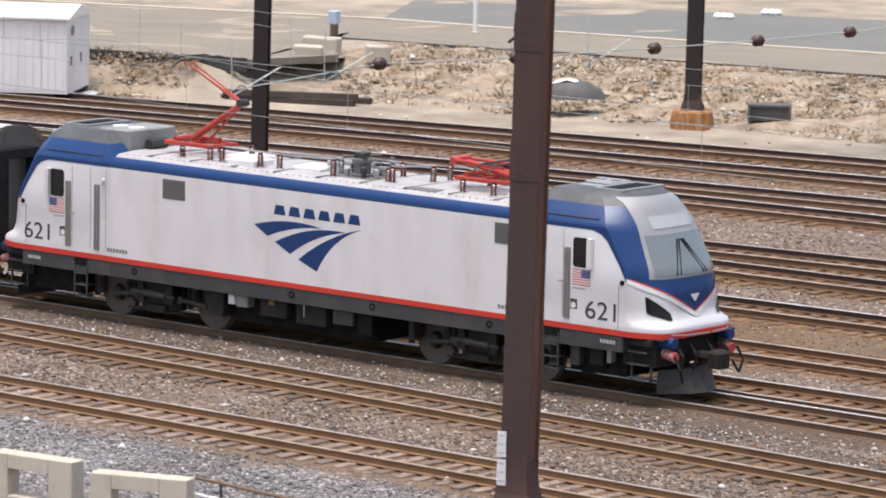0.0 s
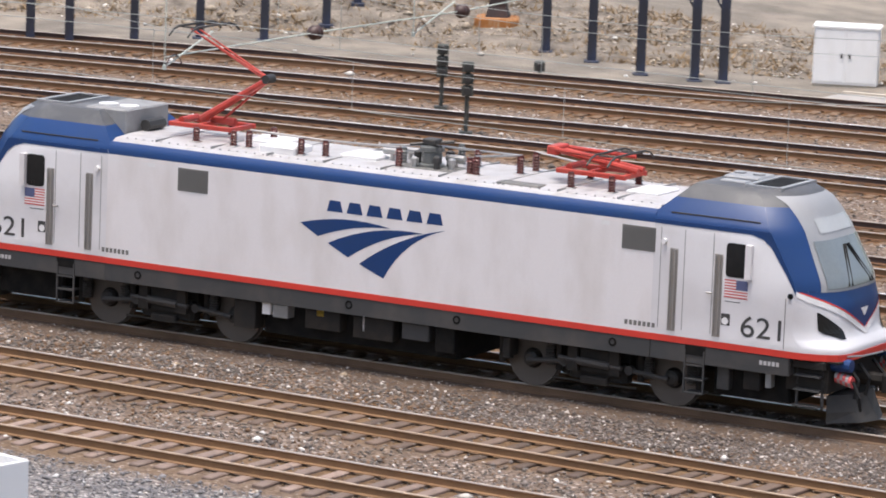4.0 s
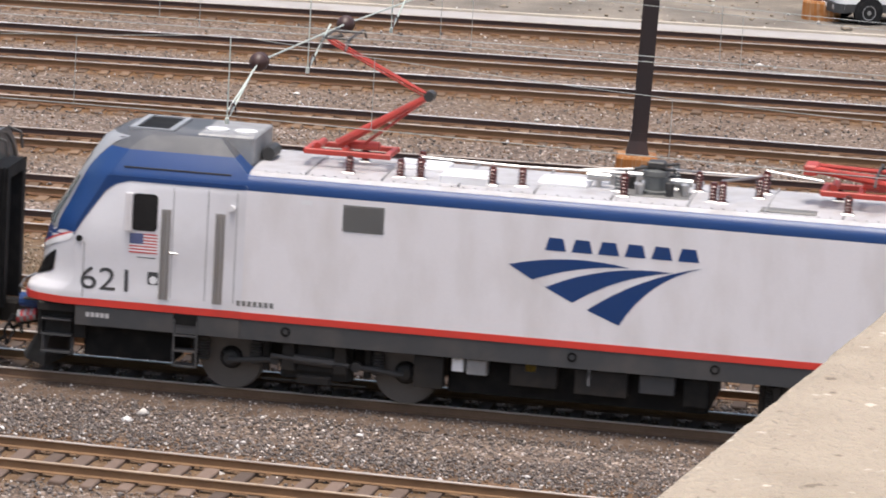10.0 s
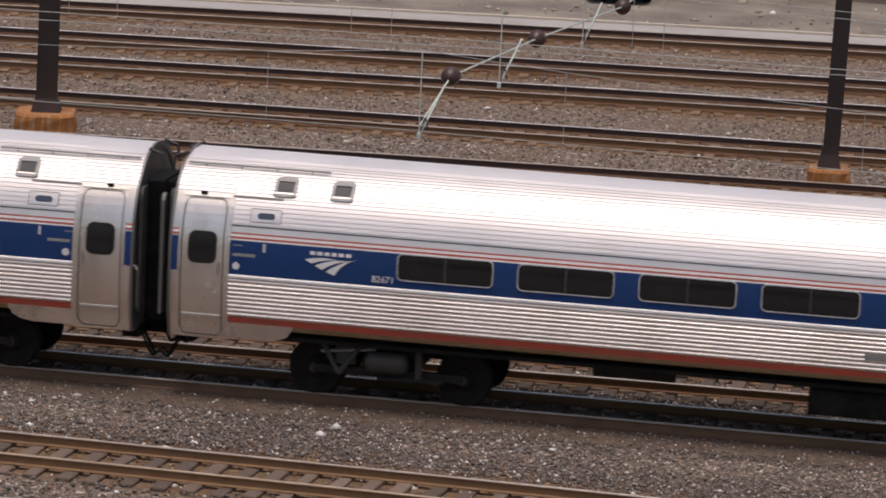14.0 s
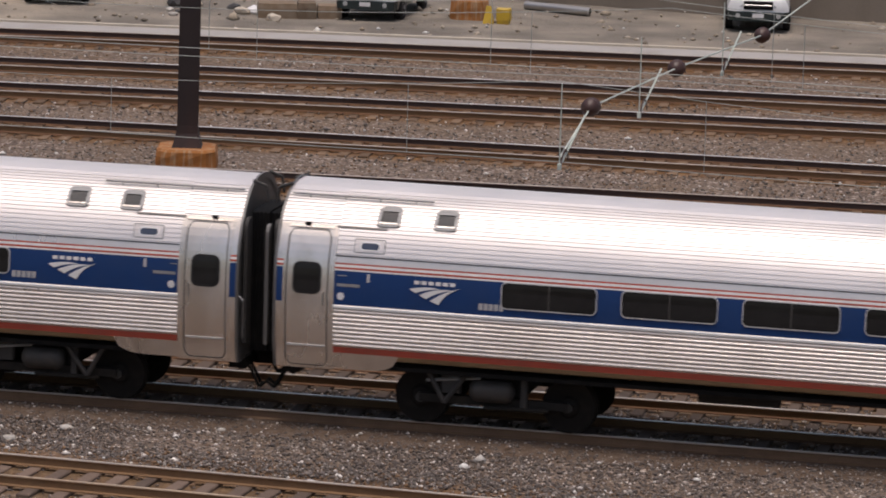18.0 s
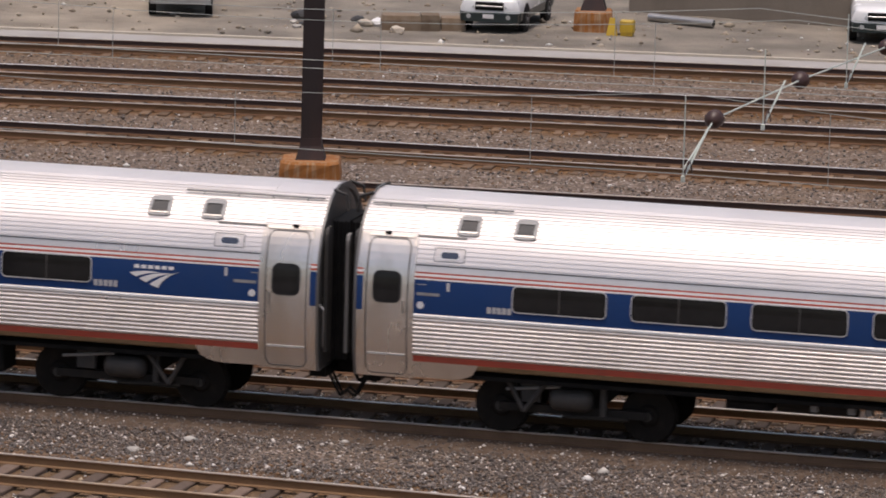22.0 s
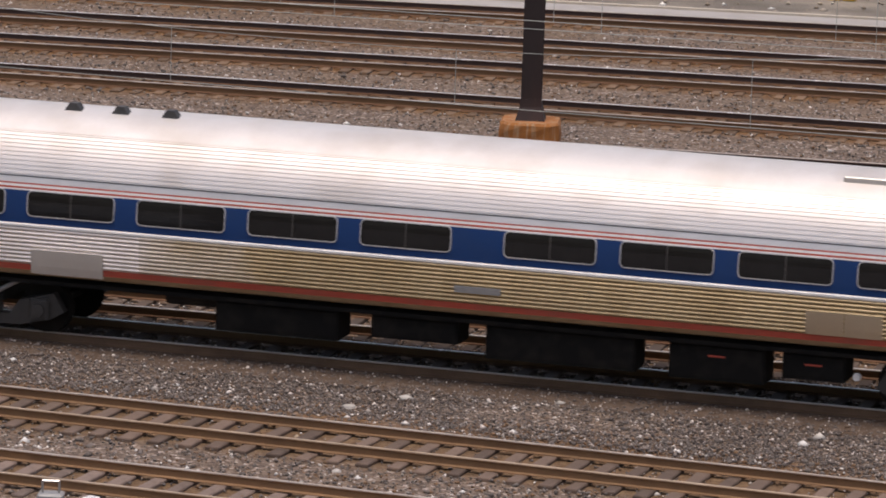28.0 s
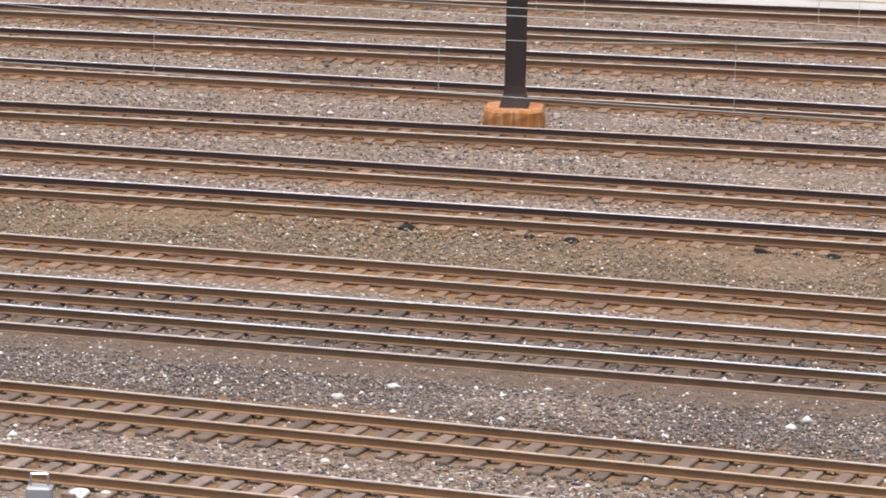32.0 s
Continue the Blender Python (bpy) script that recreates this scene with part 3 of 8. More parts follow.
def ground():
    xs = [-2500, -800, -400, -260, -200, -160] + [-140 + 1.25 * i for i in range(129)] + [40, 90, 300, 900, 2500]
    tags = [("n", d) for d in (-2500, -600, -200, -70, -40, -24, -14, -9, -6.5, -4.5, -3.2, -2.3, -1.5, -0.8)]
    for k in range(1, 12):
        tags += [("t", k + q / 11) for q in range(11)]
    tags += [("f", d) for d in (0, 0.8, 1.5, 2.3, 3.2, 4.2, 5.2, 6.2, 7.2, 8.2, 9.2, 10.2, 11.2, 12.2, 13.5, 15, 17, 20, 24, 30, 40, 60, 100, 300, 2500)]
    verts, dirt, sand, rub, bed, pale, cool = [], [], [], [], [], [], []
    for x in xs:
        for kind, q in tags:
            if kind == "n":
                y, near = ty(1, x) + q, -q
                d, s, r = 1 - smoothstep(1.2, 2.6, near), 0.0, 0.0
                d = min(d, 0.45 if near < 2.2 else 0.12)
            elif kind == "t":
                k, w = int(q), q - int(q)
                y0, y1 = ty(k, x), ty(k + 1, x)
                y = y0 + (y1 - y0) * w
                near = min(y - y0, y1 - y)
                d, s, r = 1 - 0.9 * smoothstep(0.8, 1.7, near), 0.0, 0.0
                if k in (2, 3) and (k == 2) == (y1 - y < y - y0):
                    d *= 1 - 0.35 * smoothstep(-56, -44, x)
                if k == 3 or k == 4 and y - y0 < y1 - y:
                    d *= 1 - 0.3 * smoothstep(-56, -44, x)
                if k == 2:
                    d = max(d, 0.8 * (1 - smoothstep(2.0, 3.0, y - y0)) * smoothstep(-60, -50, x))
                if k in (5,):
                    d = max(d, 0.85)
                if k in (9, 10, 11):
                    d = max(d, 0.3)
            else:
                y = ty(12, x) + q
                d = 1 - smoothstep(1.2, 2.0, q)
                s, r = smoothstep(1.2, 2.2, q), 0.0
                r = smoothstep(6.2, 7.4, q) * (1 - smoothstep(12.5, 16, q)) * smoothstep(-52, -70, x)
                if x < -115:
                    r = smoothstep(2.8, 3.6, q) * (1 - smoothstep(5.2, 6.5, q))
            z = BED + (bank(x, q) if kind == "f" else 0.0)
            gap = q if kind == "f" else near
            z += (0.03 + 0.02 * smoothstep(-36, -48, x) if y < ty(4, x) + 1.6 else FAR_RISE) * (1 - smoothstep(1.15, 2.2, gap))
            b = 1 - smoothstep(0.9, 1.7, gap)
            near_yard = -135 < x < 22 and -30 < y - 60 < 90
            if near_yard:
                z += (0.05 - 0.03 * b) * noise.noise((x * 0.35, y * 0.5, 1.0)) + r * 0.35 * noise.noise((x * 0.5, y * 0.6, 7.0))
            verts.append((x, y, z))
            dirt.append(d)
            sand.append(s)
            rub.append(r)
            if x > -56 and ty(3, x) - 1.5 < y < ty(4, x) + 0.7:
                b *= 0.25
            bed.append(b * (0.25 if y < ty(2, x) + 1.1 else 1.0) if not (kind == "t" and int(q) == 2 and 1.0 < y - ty(2, x) < 3.0) else 0.6)
            cool.append(smoothstep(1.5, 2.1, near) if kind == "n" else 0.0)
            pale.append(max(smoothstep(-86, -97, x), 0.75 * smoothstep(-41, -45, x) * smoothstep(-58, -53, x)))
    n = len(tags)
    faces = [(i * n + j, (i + 1) * n + j, (i + 1) * n + j + 1, i * n + j + 1) for i in range(len(xs) - 1) for j in range(n - 1)]
    me = bpy.data.meshes.new("ground")
    me.from_pydata(verts, [], faces)
    me.materials.append(GROUND)
    for name, vals in (("dirt", dirt), ("sand", sand), ("rubble", rub), ("bed", bed), ("pale", pale), ("cool", cool)):
        me.attributes.new(name, "FLOAT", "POINT").data.foreach_set("value", vals)
    me.shade_smooth()
    tagged(new("ground", me), "grey ballast and brown dirt of a railway yard", "ground", kind="structure")


ground()

# ---- tracks: rails and sleepers ----
SHINY = {3: 1, 4: 1, 6: 1, 9: 1, 10: 1, 11: 1}
SPAN = {1: (-96, 6), 2: (-98, 6), 3: (-104, 8), 4: (-104, 8), 5: (-106, 8), 6: (-108, 8), 7: (-110, 8), 8: (-114, 8), 9: (-118, 8), 10: (-122, 8), 11: (-124, 8), 12: (-128, 8)}
RAIL = [(-0.07, -0.172), (0.07, -0.172), (0.07, -0.16), (0.012, -0.142), (0.009, -0.045), (0.034, -0.034), (0.036, -0.006), (0.026, 0.0), (-0.026, 0.0), (-0.036, -0.006), (-0.0355, -0.021), (-0.034, -0.034), (-0.009, -0.045), (-0.012, -0.142), (-0.07, -0.16)]


def rail_mesh(k, side, x0, x1):
    s = Shape()
    xs = [x0 + (x1 - x0) * i / 90 for i in range(91)]
    rings = []
    for x in xs:
        g = slope(k, x)
        l = math.hypot(1, g)
        nx, ny = -g / l, 1 / l
        rings.append([(x + nx * (side * 0.7525 + a), ty(k, x) + ny * (side * 0.7525 + a), z) for a, z in RAIL])
    s.loft(rings, 0)
    n = len(RAIL)
    for i in range(len(xs) - 1):
        for j in range(n):
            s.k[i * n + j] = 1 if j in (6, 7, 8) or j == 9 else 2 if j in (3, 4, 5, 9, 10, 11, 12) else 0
    return s


def tracks():
    rnd = random.Random(4)
    shapes, brown, dark, shaded = [], [], [], []
    for w, h in ((0.23, 0.0), (0.25, 0.006), (0.21, -0.004)):
        s = Shape()
        s.box(-w / 2, w / 2, -1.3, 1.3, -0.18, h, 0, 0.018)
        shapes.append(s.mesh("tie", [TIE]))
        brown.append(s.mesh("tie", [BROWNTIE]))
        dark.append(s.mesh("tie", [DARKTIE]))
        shaded.append(s.mesh("tie", [SHADETIE]))
    for k in LINES:
        road = tagged(new("track_%d" % k), "rusty railway track on weathered wooden ties", "track", kind="structure")
        x0, x1 = SPAN[k]
        for side in (-1, 1):
            # beyond track 5 the far rail's web is coloured darker, for oil and poor light
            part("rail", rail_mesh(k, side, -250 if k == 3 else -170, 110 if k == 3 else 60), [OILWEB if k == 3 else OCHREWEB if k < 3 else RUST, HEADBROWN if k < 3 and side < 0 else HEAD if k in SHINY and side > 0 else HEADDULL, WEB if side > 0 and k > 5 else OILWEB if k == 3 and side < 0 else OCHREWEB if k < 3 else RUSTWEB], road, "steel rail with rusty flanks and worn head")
        pitch = 0.52
        x = x0
        rest = Shape()
        for far in ([-168 + pitch * i for i in range(int((x0 + 168) / pitch))] + [x1 + pitch * (i + 1) for i in range(90)]):
            c, s_ = math.cos(math.atan(slope(k, far))), math.sin(math.atan(slope(k, far)))
            rest.box(-0.115, 0.115, -1.3, 1.3, -0.34, -0.168, 0, 0, Matrix.Translation((far, ty(k, far), 0)) @ Matrix.Rotation(math.atan(slope(k, far)), 4, "Z"))
        tagged(part("far_ties", rest, TIE if k < 3 else DARKTIE, road), kind="stuff")
        while x < x1:
            me = rnd.choice(shapes if k < 2 else brown if k < 3 else shaded if k < 5 and x > -46 else dark)
            ob = new("tie", me)
            ob.parent = road
            ob.matrix_basis = pose(x + rnd.uniform(-0.03, 0.03), ty(k, x) + rnd.uniform(-0.06, 0.06), -0.172 - abs(rnd.gauss(0, 0.012)), 0, 0, math.degrees(math.atan(slope(k, x))) + rnd.gauss(0, 0.9))
            x += pitch


tracks()


# ---- dirt shoulder over the running track's tie ends, train shadow put into its colour ----
def shoulder():
    s, rings = Shape(), []
    for i in range(380):
        x = -104 + 0.3 * i
        g, wob = ty(3, x), 0.10 * noise.noise((x * 1.3, 0, 2)) + 0.06 * noise.noise((x * 4.0, 0, 9))
        rings.append([(x, g - a, z) for a, z in ((2.05 + wob, BED - 0.06), (1.72 + wob, -0.225 + 0.1 * wob), (1.3, -0.172 + 0.08 * wob), (0.86, -0.160), (0.83, -0.30))])
    s.loft(rings, 0, None, False)
    solid("track_shoulder", s, SHADEDIRT, pose(0, 0, 0), "dirt heaped along the running track, darkened for the train's shadow", "ground", kind="structure", smooth=True)


shoulder()


# ---- loose stones ----
def scatter(name, count, place_at, size, material, label, seed, flat=0.7):
    rng = np.random.default_rng(seed)
    base = np.array([(1, 0, 0), (-1, 0, 0), (0, 1, 0), (0, -1, 0), (0, 0, 1), (0, 0, -1)], float)
    tri = np.array([(0, 2, 4), (2, 1, 4), (1, 3, 4), (3, 0, 4), (2, 0, 5), (1, 2, 5), (3, 1, 5), (0, 3, 5)])
    pos = place_at(rng, count)
    r = size[0] * np.exp(rng.normal(0, size[1], (len(pos), 1, 1)))
    sh = rng.uniform(0.6, 1.3, (len(pos), 6, 3)) * np.array([1, 1, flat])
    a = rng.uniform(0, 2 * np.pi, len(pos))
    c, s = np.cos(a)[:, None], np.sin(a)[:, None]
    p = base[None] * sh * r
    q = p.copy()
    q[:, :, 0], q[:, :, 1] = c * p[:, :, 0] - s * p[:, :, 1], s * p[:, :, 0] + c * p[:, :, 1]
    q += pos[:, None, :]
    me = bpy.data.meshes.new(name)
    nv, nf = len(pos) * 6, len(pos) * 8
    me.vertices.add(nv)
    me.vertices.foreach_set("co", q.ravel())
    idx = (tri[None] + (np.arange(len(pos)) * 6)[:, None, None]).ravel()
    me.loops.add(nf * 3)
    me.loops.foreach_set("vertex_index", idx)
    me.polygons.add(nf)
    me.polygons.foreach_set("loop_start", np.arange(nf) * 3)
    me.update(calc_edges=True)
    me.materials.append(material)
    tagged(new(name, me), label, "stones", kind="stuff")


def lines_np(k, x):
    a, b, c = LINES[k]
    e = np.clip(x, FAR_LEFT, 20)
    return a + b * e + c * e * e + (b + 2 * c * e) * (x - e)


def between(weights):
    """Places between two lines: (k, w0, k2, w1, share, x0, x1); offsets in metres from each line."""
    def fn(rng, count):
        out = []
        tot = sum(w[4] for w in weights)
        for k, o0, k2, o1, share, x0, x1 in weights:
            n = int(count * share / tot)
            x = rng.uniform(x0, x1, n)
            u = rng.uniform(0, 1, n)
            y0, y1 = lines_np(k, x) + o0, lines_np(k2, x) + o1
            yy = y0 + (y1 - y0) * u
            gap = np.minimum(np.abs(yy - lines_np(k, x)), np.abs(yy - lines_np(k2, x)))
            e = np.clip((gap - 1.15) / 1.05, 0, 1)
            open_bed = np.clip((x + 48) / 12, 0, 1)
            rise = (0.05 - 0.02 * open_bed * open_bed * (3 - 2 * open_bed) if k < 5 else FAR_RISE) * (1 - e * e * (3 - 2 * e))
            out.append(np.stack([x, y0 + (y1 - y0) * u, BED + 0.012 + rise + rng.uniform(-0.01, 0.03, n)], -1))
        return np.concatenate(out)
    return fn


scatter("ballast_stones", 133000, between([(2, 1.25, 3, -1.5, 1.3, -62, -46), (2, 1.25, 2, 3.1, 1.5, -46, 0), (2, 1.25, 3, -1.5, 2, -90, -62), (1, 1.2, 2, -1.2, 2, -85, -4), (3, 1.1, 4, -1.1, 1.2, -60, 0), (4, 1.1, 5, -1.1, 0.8, -90, 0),
                                          (5, 1.2, 6, -1.2, 0.8, -95, 0), (6, 1.1, 7, -1.1, 1.2, -100, 0), (7, 1.1, 8, -1.1, 2.2, -100, 0), (8, 1.1, 9, -1.1, 2.2, -105, 0), (9, 1.1, 10, -1.1, 1.8, -110, 0), (10, 1.1, 11, -1.1, 1, -110, 0), (11, 1.1, 12, -1.1, 1.2, -115, 0)]),
        (0.028, 0.35), BALLAST, "loose grey and white ballast stones between the tracks", 11)
scatter("tie_gravel", 20000, between([(1, -1.2, 1, 1.2, 2.5, -85, -4), (2, -1.2, 2, 1.2, 3, -85, -2), (3, -1.2, 3, 1.2, 2, -60, 0)] + [(k, -1.2, k, 1.2, 0.45, -110, 0) for k in range(4, 13)]),
        (0.027, 0.3), BALLAST, "ballast stones between the wooden ties", 12)
scatter("fresh_ballast", 78000, between([(2, 2.1, 3, -1.5, 8, -46, 0), (3, -0.62, 3, 0.62, 2, -46, 0), (3, 0.9, 4, -0.9, 3, -46, 0), (4, -0.62, 4, 0.62, 1.5, -46, 0)]), (0.024, 0.35), FRESH, "grey crushed ballast beside the running track", 16)


def on_shoulder(rng, count):
    x, off = rng.uniform(-90, 0, count), rng.uniform(0.95, 2.1, count)
    z = np.interp(off, [0.86, 1.3, 1.72, 2.05], [-0.160, -0.172, -0.225, -0.30])
    return np.stack([x, lines_np(3, x) - off, z + rng.uniform(-0.008, 0.012, count)], -1)


scatter("shoulder_ballast", 17000, on_shoulder, (0.023, 0.35), FRESH, "dusty ballast stones lying on the track shoulder", 18)
scatter("grey_gravel", 52000, between([(1, -9, 1, -1.6, 1, -85, -4)]), (0.03, 0.35), GREYGRAVEL, "loose blue-grey gravel beside the near track", 15)
scatter("olive_gravel", 30000, between([(5, 1.0, 6, -1.1, 1, -60, 0)]), (0.027, 0.35), OLIVE, "olive-brown gravel between two rusty tracks", 17)
scatter("white_litter", 700, between([(1, -4, 3, -1, 3, -85, -4), (4, 0, 12, 1, 4, -110, 0), (12, 2, 12, 12, 3, -120, 0)]), (0.075, 0.4), LITTER, "pale scraps and stones strewn over the yard", 13, 0.5)
scatter("bright_stones", 130, between([(1, -4, 3, -1.2, 3, -85, -4)]), (0.045, 0.4), LITTER, "larger pale stones beside the near tracks", 14, 0.6)


# ---- the electric locomotive ----
HALF = 1.47
FRONT = [(1.41, 10.04), (1.52, 10.05), (1.58, 10.04), (1.68, 9.94), (1.78, 9.88), (1.9, 9.85), (2.3, 9.83), (2.75, 9.72), (3.2, 9.45), (3.64, 9.20), (3.9, 9.05), (4.15, 8.88), (4.33, 8.58)]
WIDE = [(1.41, 1.47), (3.64, 1.47), (3.8, 1.38), (4.1, 1.17), (4.33, 0.98)]


def interp(tab, z):
    for (a, p), (b, q) in zip(tab, tab[1:]):
        if z <= b:
            return p + (q - p) * max(0.0, (z - a) / (b - a))
    return tab[-1][1]


def nose_x(y, z):
    c = 0.80 - 0.12 * smoothstep(1.9, 2.6, z)
    power = 8.0 - 3.2 * smoothstep(1.56, 1.70, z) - 1.5 * smoothstep(1.7, 2.6, z)
    return interp(FRONT, z) - c * (abs(y) / interp(WIDE, z)) ** power


def cab_shell(x_back):
    """The cab from floor line to hood: rings in plan, stacked."""
    s = Shape()
    rings = []
    zs = [1.47, 1.53, 1.60, 1.68, 1.73, 1.8, 1.9, 2.05, 2.2, 2.4, 2.6, 2.8, 3.0, 3.2, 3.42, 3.64, 3.72, 3.8, 3.95, 4.06, 4.20, 4.33]
    for z in zs:
        w = interp(WIDE, z)
        ys = [-w * math.cos(math.pi * i / 20) for i in range(21)]
        xr = x_back + max(0.0, z - 3.8) * 1.1
        rings.append([(xr, -w, z)] + [(nose_x(y, z), y, z) for y in ys] + [(xr, w, z)])
    s.loft(rings, 0)
    n = 23
    for i in range(len(zs) - 1):
        zc = (zs[i] + zs[i + 1]) / 2
        for j in range(n):
            front = 5 <= j <= 16
            if zc > 3.8:
                s.k[i * n + j] = 2 if (front or zc > 4.02) else 1
            elif zc > 3.64:
                s.k[i * n + j] = 2 if front else 1
    s.k[-1] = 2
    return s


def front_patch(zs, edge, off, rows=12, inner=None, side=1):
    """A sheet on the nose between y = -edge(z) and edge(z), off metres proud of it; with inner, on one side alone."""
    s = Shape()
    for sg in (side,):
        rings = []
        for z in zs:
            a = -edge(z) if inner is None else sg * inner(z)
            b = edge(z) if inner is None else sg * edge(z)
            rings.append([(nose_x(a + (b - a) * i / rows, z) + off, a + (b - a) * i / rows, z) for i in range(rows + 1)])
        s.loft(rings, 0, None, False)
    return s


def span(a, b, n):
    return [a + (b - a) * i / n for i in range(n + 1)]


# the emblem: three swept bands, each from its upper edge (start, pull, tip) and lower edge (pull, end), in metres
BANDS = (((-1.61, 2.69), (-0.60, 2.97), (0.43, 2.79), (-0.42, 2.78), (-1.20, 2.46)),
         ((-0.97, 2.35), (0.03, 2.85), (1.16, 2.77), (0.24, 2.64), (-0.50, 2.12)),
         ((-0.25, 2.02), (0.59, 2.66), (1.65, 2.89), (0.74, 2.62), (0.31, 1.80)))


def bend(a, c, b, n=8):
    return [tuple(a[i] * (1 - t) ** 2 + 2 * c[i] * t * (1 - t) + b[i] * t * t for i in (0, 1)) for t in [k / n for k in range(n + 1)]]


def swept(band):
    a, c, tip, c2, end = band
    return bend(a, c, tip) + bend(tip, c2, end)[1:]


def flat_poly(pts, y):
    s = Shape()
    s.prism(pts, "y", y, y - 0.006)
    return s


def insulator(parent, x, y, z, h, material, rods=0.085):
    s = Shape()
    prof = [(0, rods)]
    n = max(4, int(h / 0.06))
    for i in range(n):
        a = 0.03 + (h - 0.06) * i / n
        b = 0.03 + (h - 0.06) * (i + 0.6) / n
        prof += [(a, rods * 0.72), (a + 0.008, rods), (b, rods * 0.72)]
    prof += [(h, rods * 0.7)]
    s.turned((x, y, z), prof, 10)
    return part("roof_insulator", s, material, parent, smooth=False)


def bogie_loco(parent, xc):
    """Inside frame: the wheels stand in view, with a bolster, links and a long damper between them."""
    s = Shape()
    for sg in (-1, 1):
        y = sg * 0.6
        s.box(xc - 2.0, xc + 2.0, y - 0.08, y + 0.08, 0.55, 0.9, 0, 0.03)
        s.box(xc - 0.62, xc + 0.62, sg * 0.95 - 0.18, sg * 0.95 + 0.18, 0.34, 0.72, 0, 0.08)
        s.box(xc - 0.35, xc + 0.35, sg * 1.12 - 0.1, sg * 1.12 + 0.1, 0.5, 0.98, 0, 0.05)
        for a in (-2.12, -0.88, 0.88, 2.12):
            s.rod((xc + a, sg * 1.0, 0.42), (xc + a, sg * 1.0, 1.0), 0.07, n=10)
    s.box(xc - 0.6, xc + 0.6, -0.9, 0.9, 0.45, 0.95)
    part("bogie_frame", s, TRUCK, parent, "dirty dark bogie frame and bolster")
    for a in (-1.52, 1.52):
        h = Shape()
        h.turned((xc + a, -0.83, 0.545), [(0, 0.17), (-0.16, 0.15), (-0.2, 0.1)], 12, "y")
        part("axle_cap", h, DARKSTEEL, parent, "dirty round axle cap")
    for a in (-1.98, -1.06, 1.06, 1.98):
        h = Shape()
        h.turned((xc + a, -1.02, 0.50), [(0.0, 0.09)] + [(0.03 + 0.05 * i + 0.025 * j, 0.115 - 0.03 * j) for i in range(7) for j in (0, 1)] + [(0.40, 0.09)], 12)
        part("coil_spring", h, STRUT, parent, "dirty coil spring beside the wheel")
    for a, b in ((-1.52, -0.7), (1.52, 0.7)):
        h = Shape()
        h.rod((xc + a, -1.12, 0.545), (xc + b, -1.12, 0.62), 0.05)
        h.turned((xc + b, -1.18, 0.62), [(0, 0.09), (0.14, 0.09)], 10, "y")
        part("axle_link", h, STRUT, parent, "dirty axle guide link")
    for a in (-0.45, 0.45):
        h = Shape()
        h.prism([(xc + a - 0.12, 0.5), (xc + a + 0.12, 0.5), (xc + a + 0.09, 1.0), (xc + a - 0.09, 1.0)], "y", -1.30, -1.2)
        part("bracket", h, TRUCK, parent)
    h = Shape()
    h.box(xc - 0.3, xc + 0.3, -1.26, -1.1, 0.28, 0.42, 0, 0.03)
    h.rod((xc - 0.9, -1.2, 0.3), (xc + 0.9, -1.2, 0.3), 0.025, n=6)
    part("sand_pipe", h, TRUCK, parent)
    d = Shape()
    d.rod((xc - 0.75, -1.27, 0.72), (xc + 0.6, -1.27, 0.66), 0.045)
    d.rod((xc - 0.35, -1.27, 0.70), (xc + 0.35, -1.27, 0.67), 0.08)
    part("damper", d, STRUT, parent, "dark grey hydraulic damper")


def wheelset(parent, x, r, gauge=0.72, skins=None):
    """Two wheels on an axle, as one turning part."""
    axle = Shape()
    axle.turned((0, 0, 0), [(-1.0, 0.085), (1.0, 0.085)], 10, "y")
    ob = part("wheelset", axle, DARKSTEEL, parent, "wheelset", m=Matrix.Translation((x, 0, r)))
    for sg in (-1, 1):
        w = Shape()
        y0, y1 = sg * (gauge - 0.0), sg * (gauge + 0.135)
        w.turned((0, 0, 0), [(y0, r * 0.25), (y0, r + 0.028), (y0 + sg * 0.03, r + 0.026), (y0 + sg * 0.04, r), (y1, r - 0.005), (y1, r - 0.10)], 28, "y", 1)
        w.turned((0, 0, 0), [(y0 + sg * 0.01, r - 0.095), (y1 - sg * 0.004, r - 0.07), (y1 - sg * 0.07, r - 0.12), (y1 - sg * 0.095, 0.26), (y1 - sg * 0.0, 0.2), (y1 + sg * 0.05, 0.15), (y1 + sg * 0.05, 0.02)], 28, "y", 0)
        for i in range(5):
            a = 2 * math.pi * i / 5
            w.turned((math.cos(a) * r * 0.5, y1 - sg * 0.085, math.sin(a) * r * 0.5), [(0, 0.045), (sg * 0.02, 0.04)], 6, "y", 0)
        part("wheel", w, skins or [WHEEL, TYRE], ob, "dirty steel wheel with a worn tread", smooth=True)
    ob["roll"] = r
    return ob


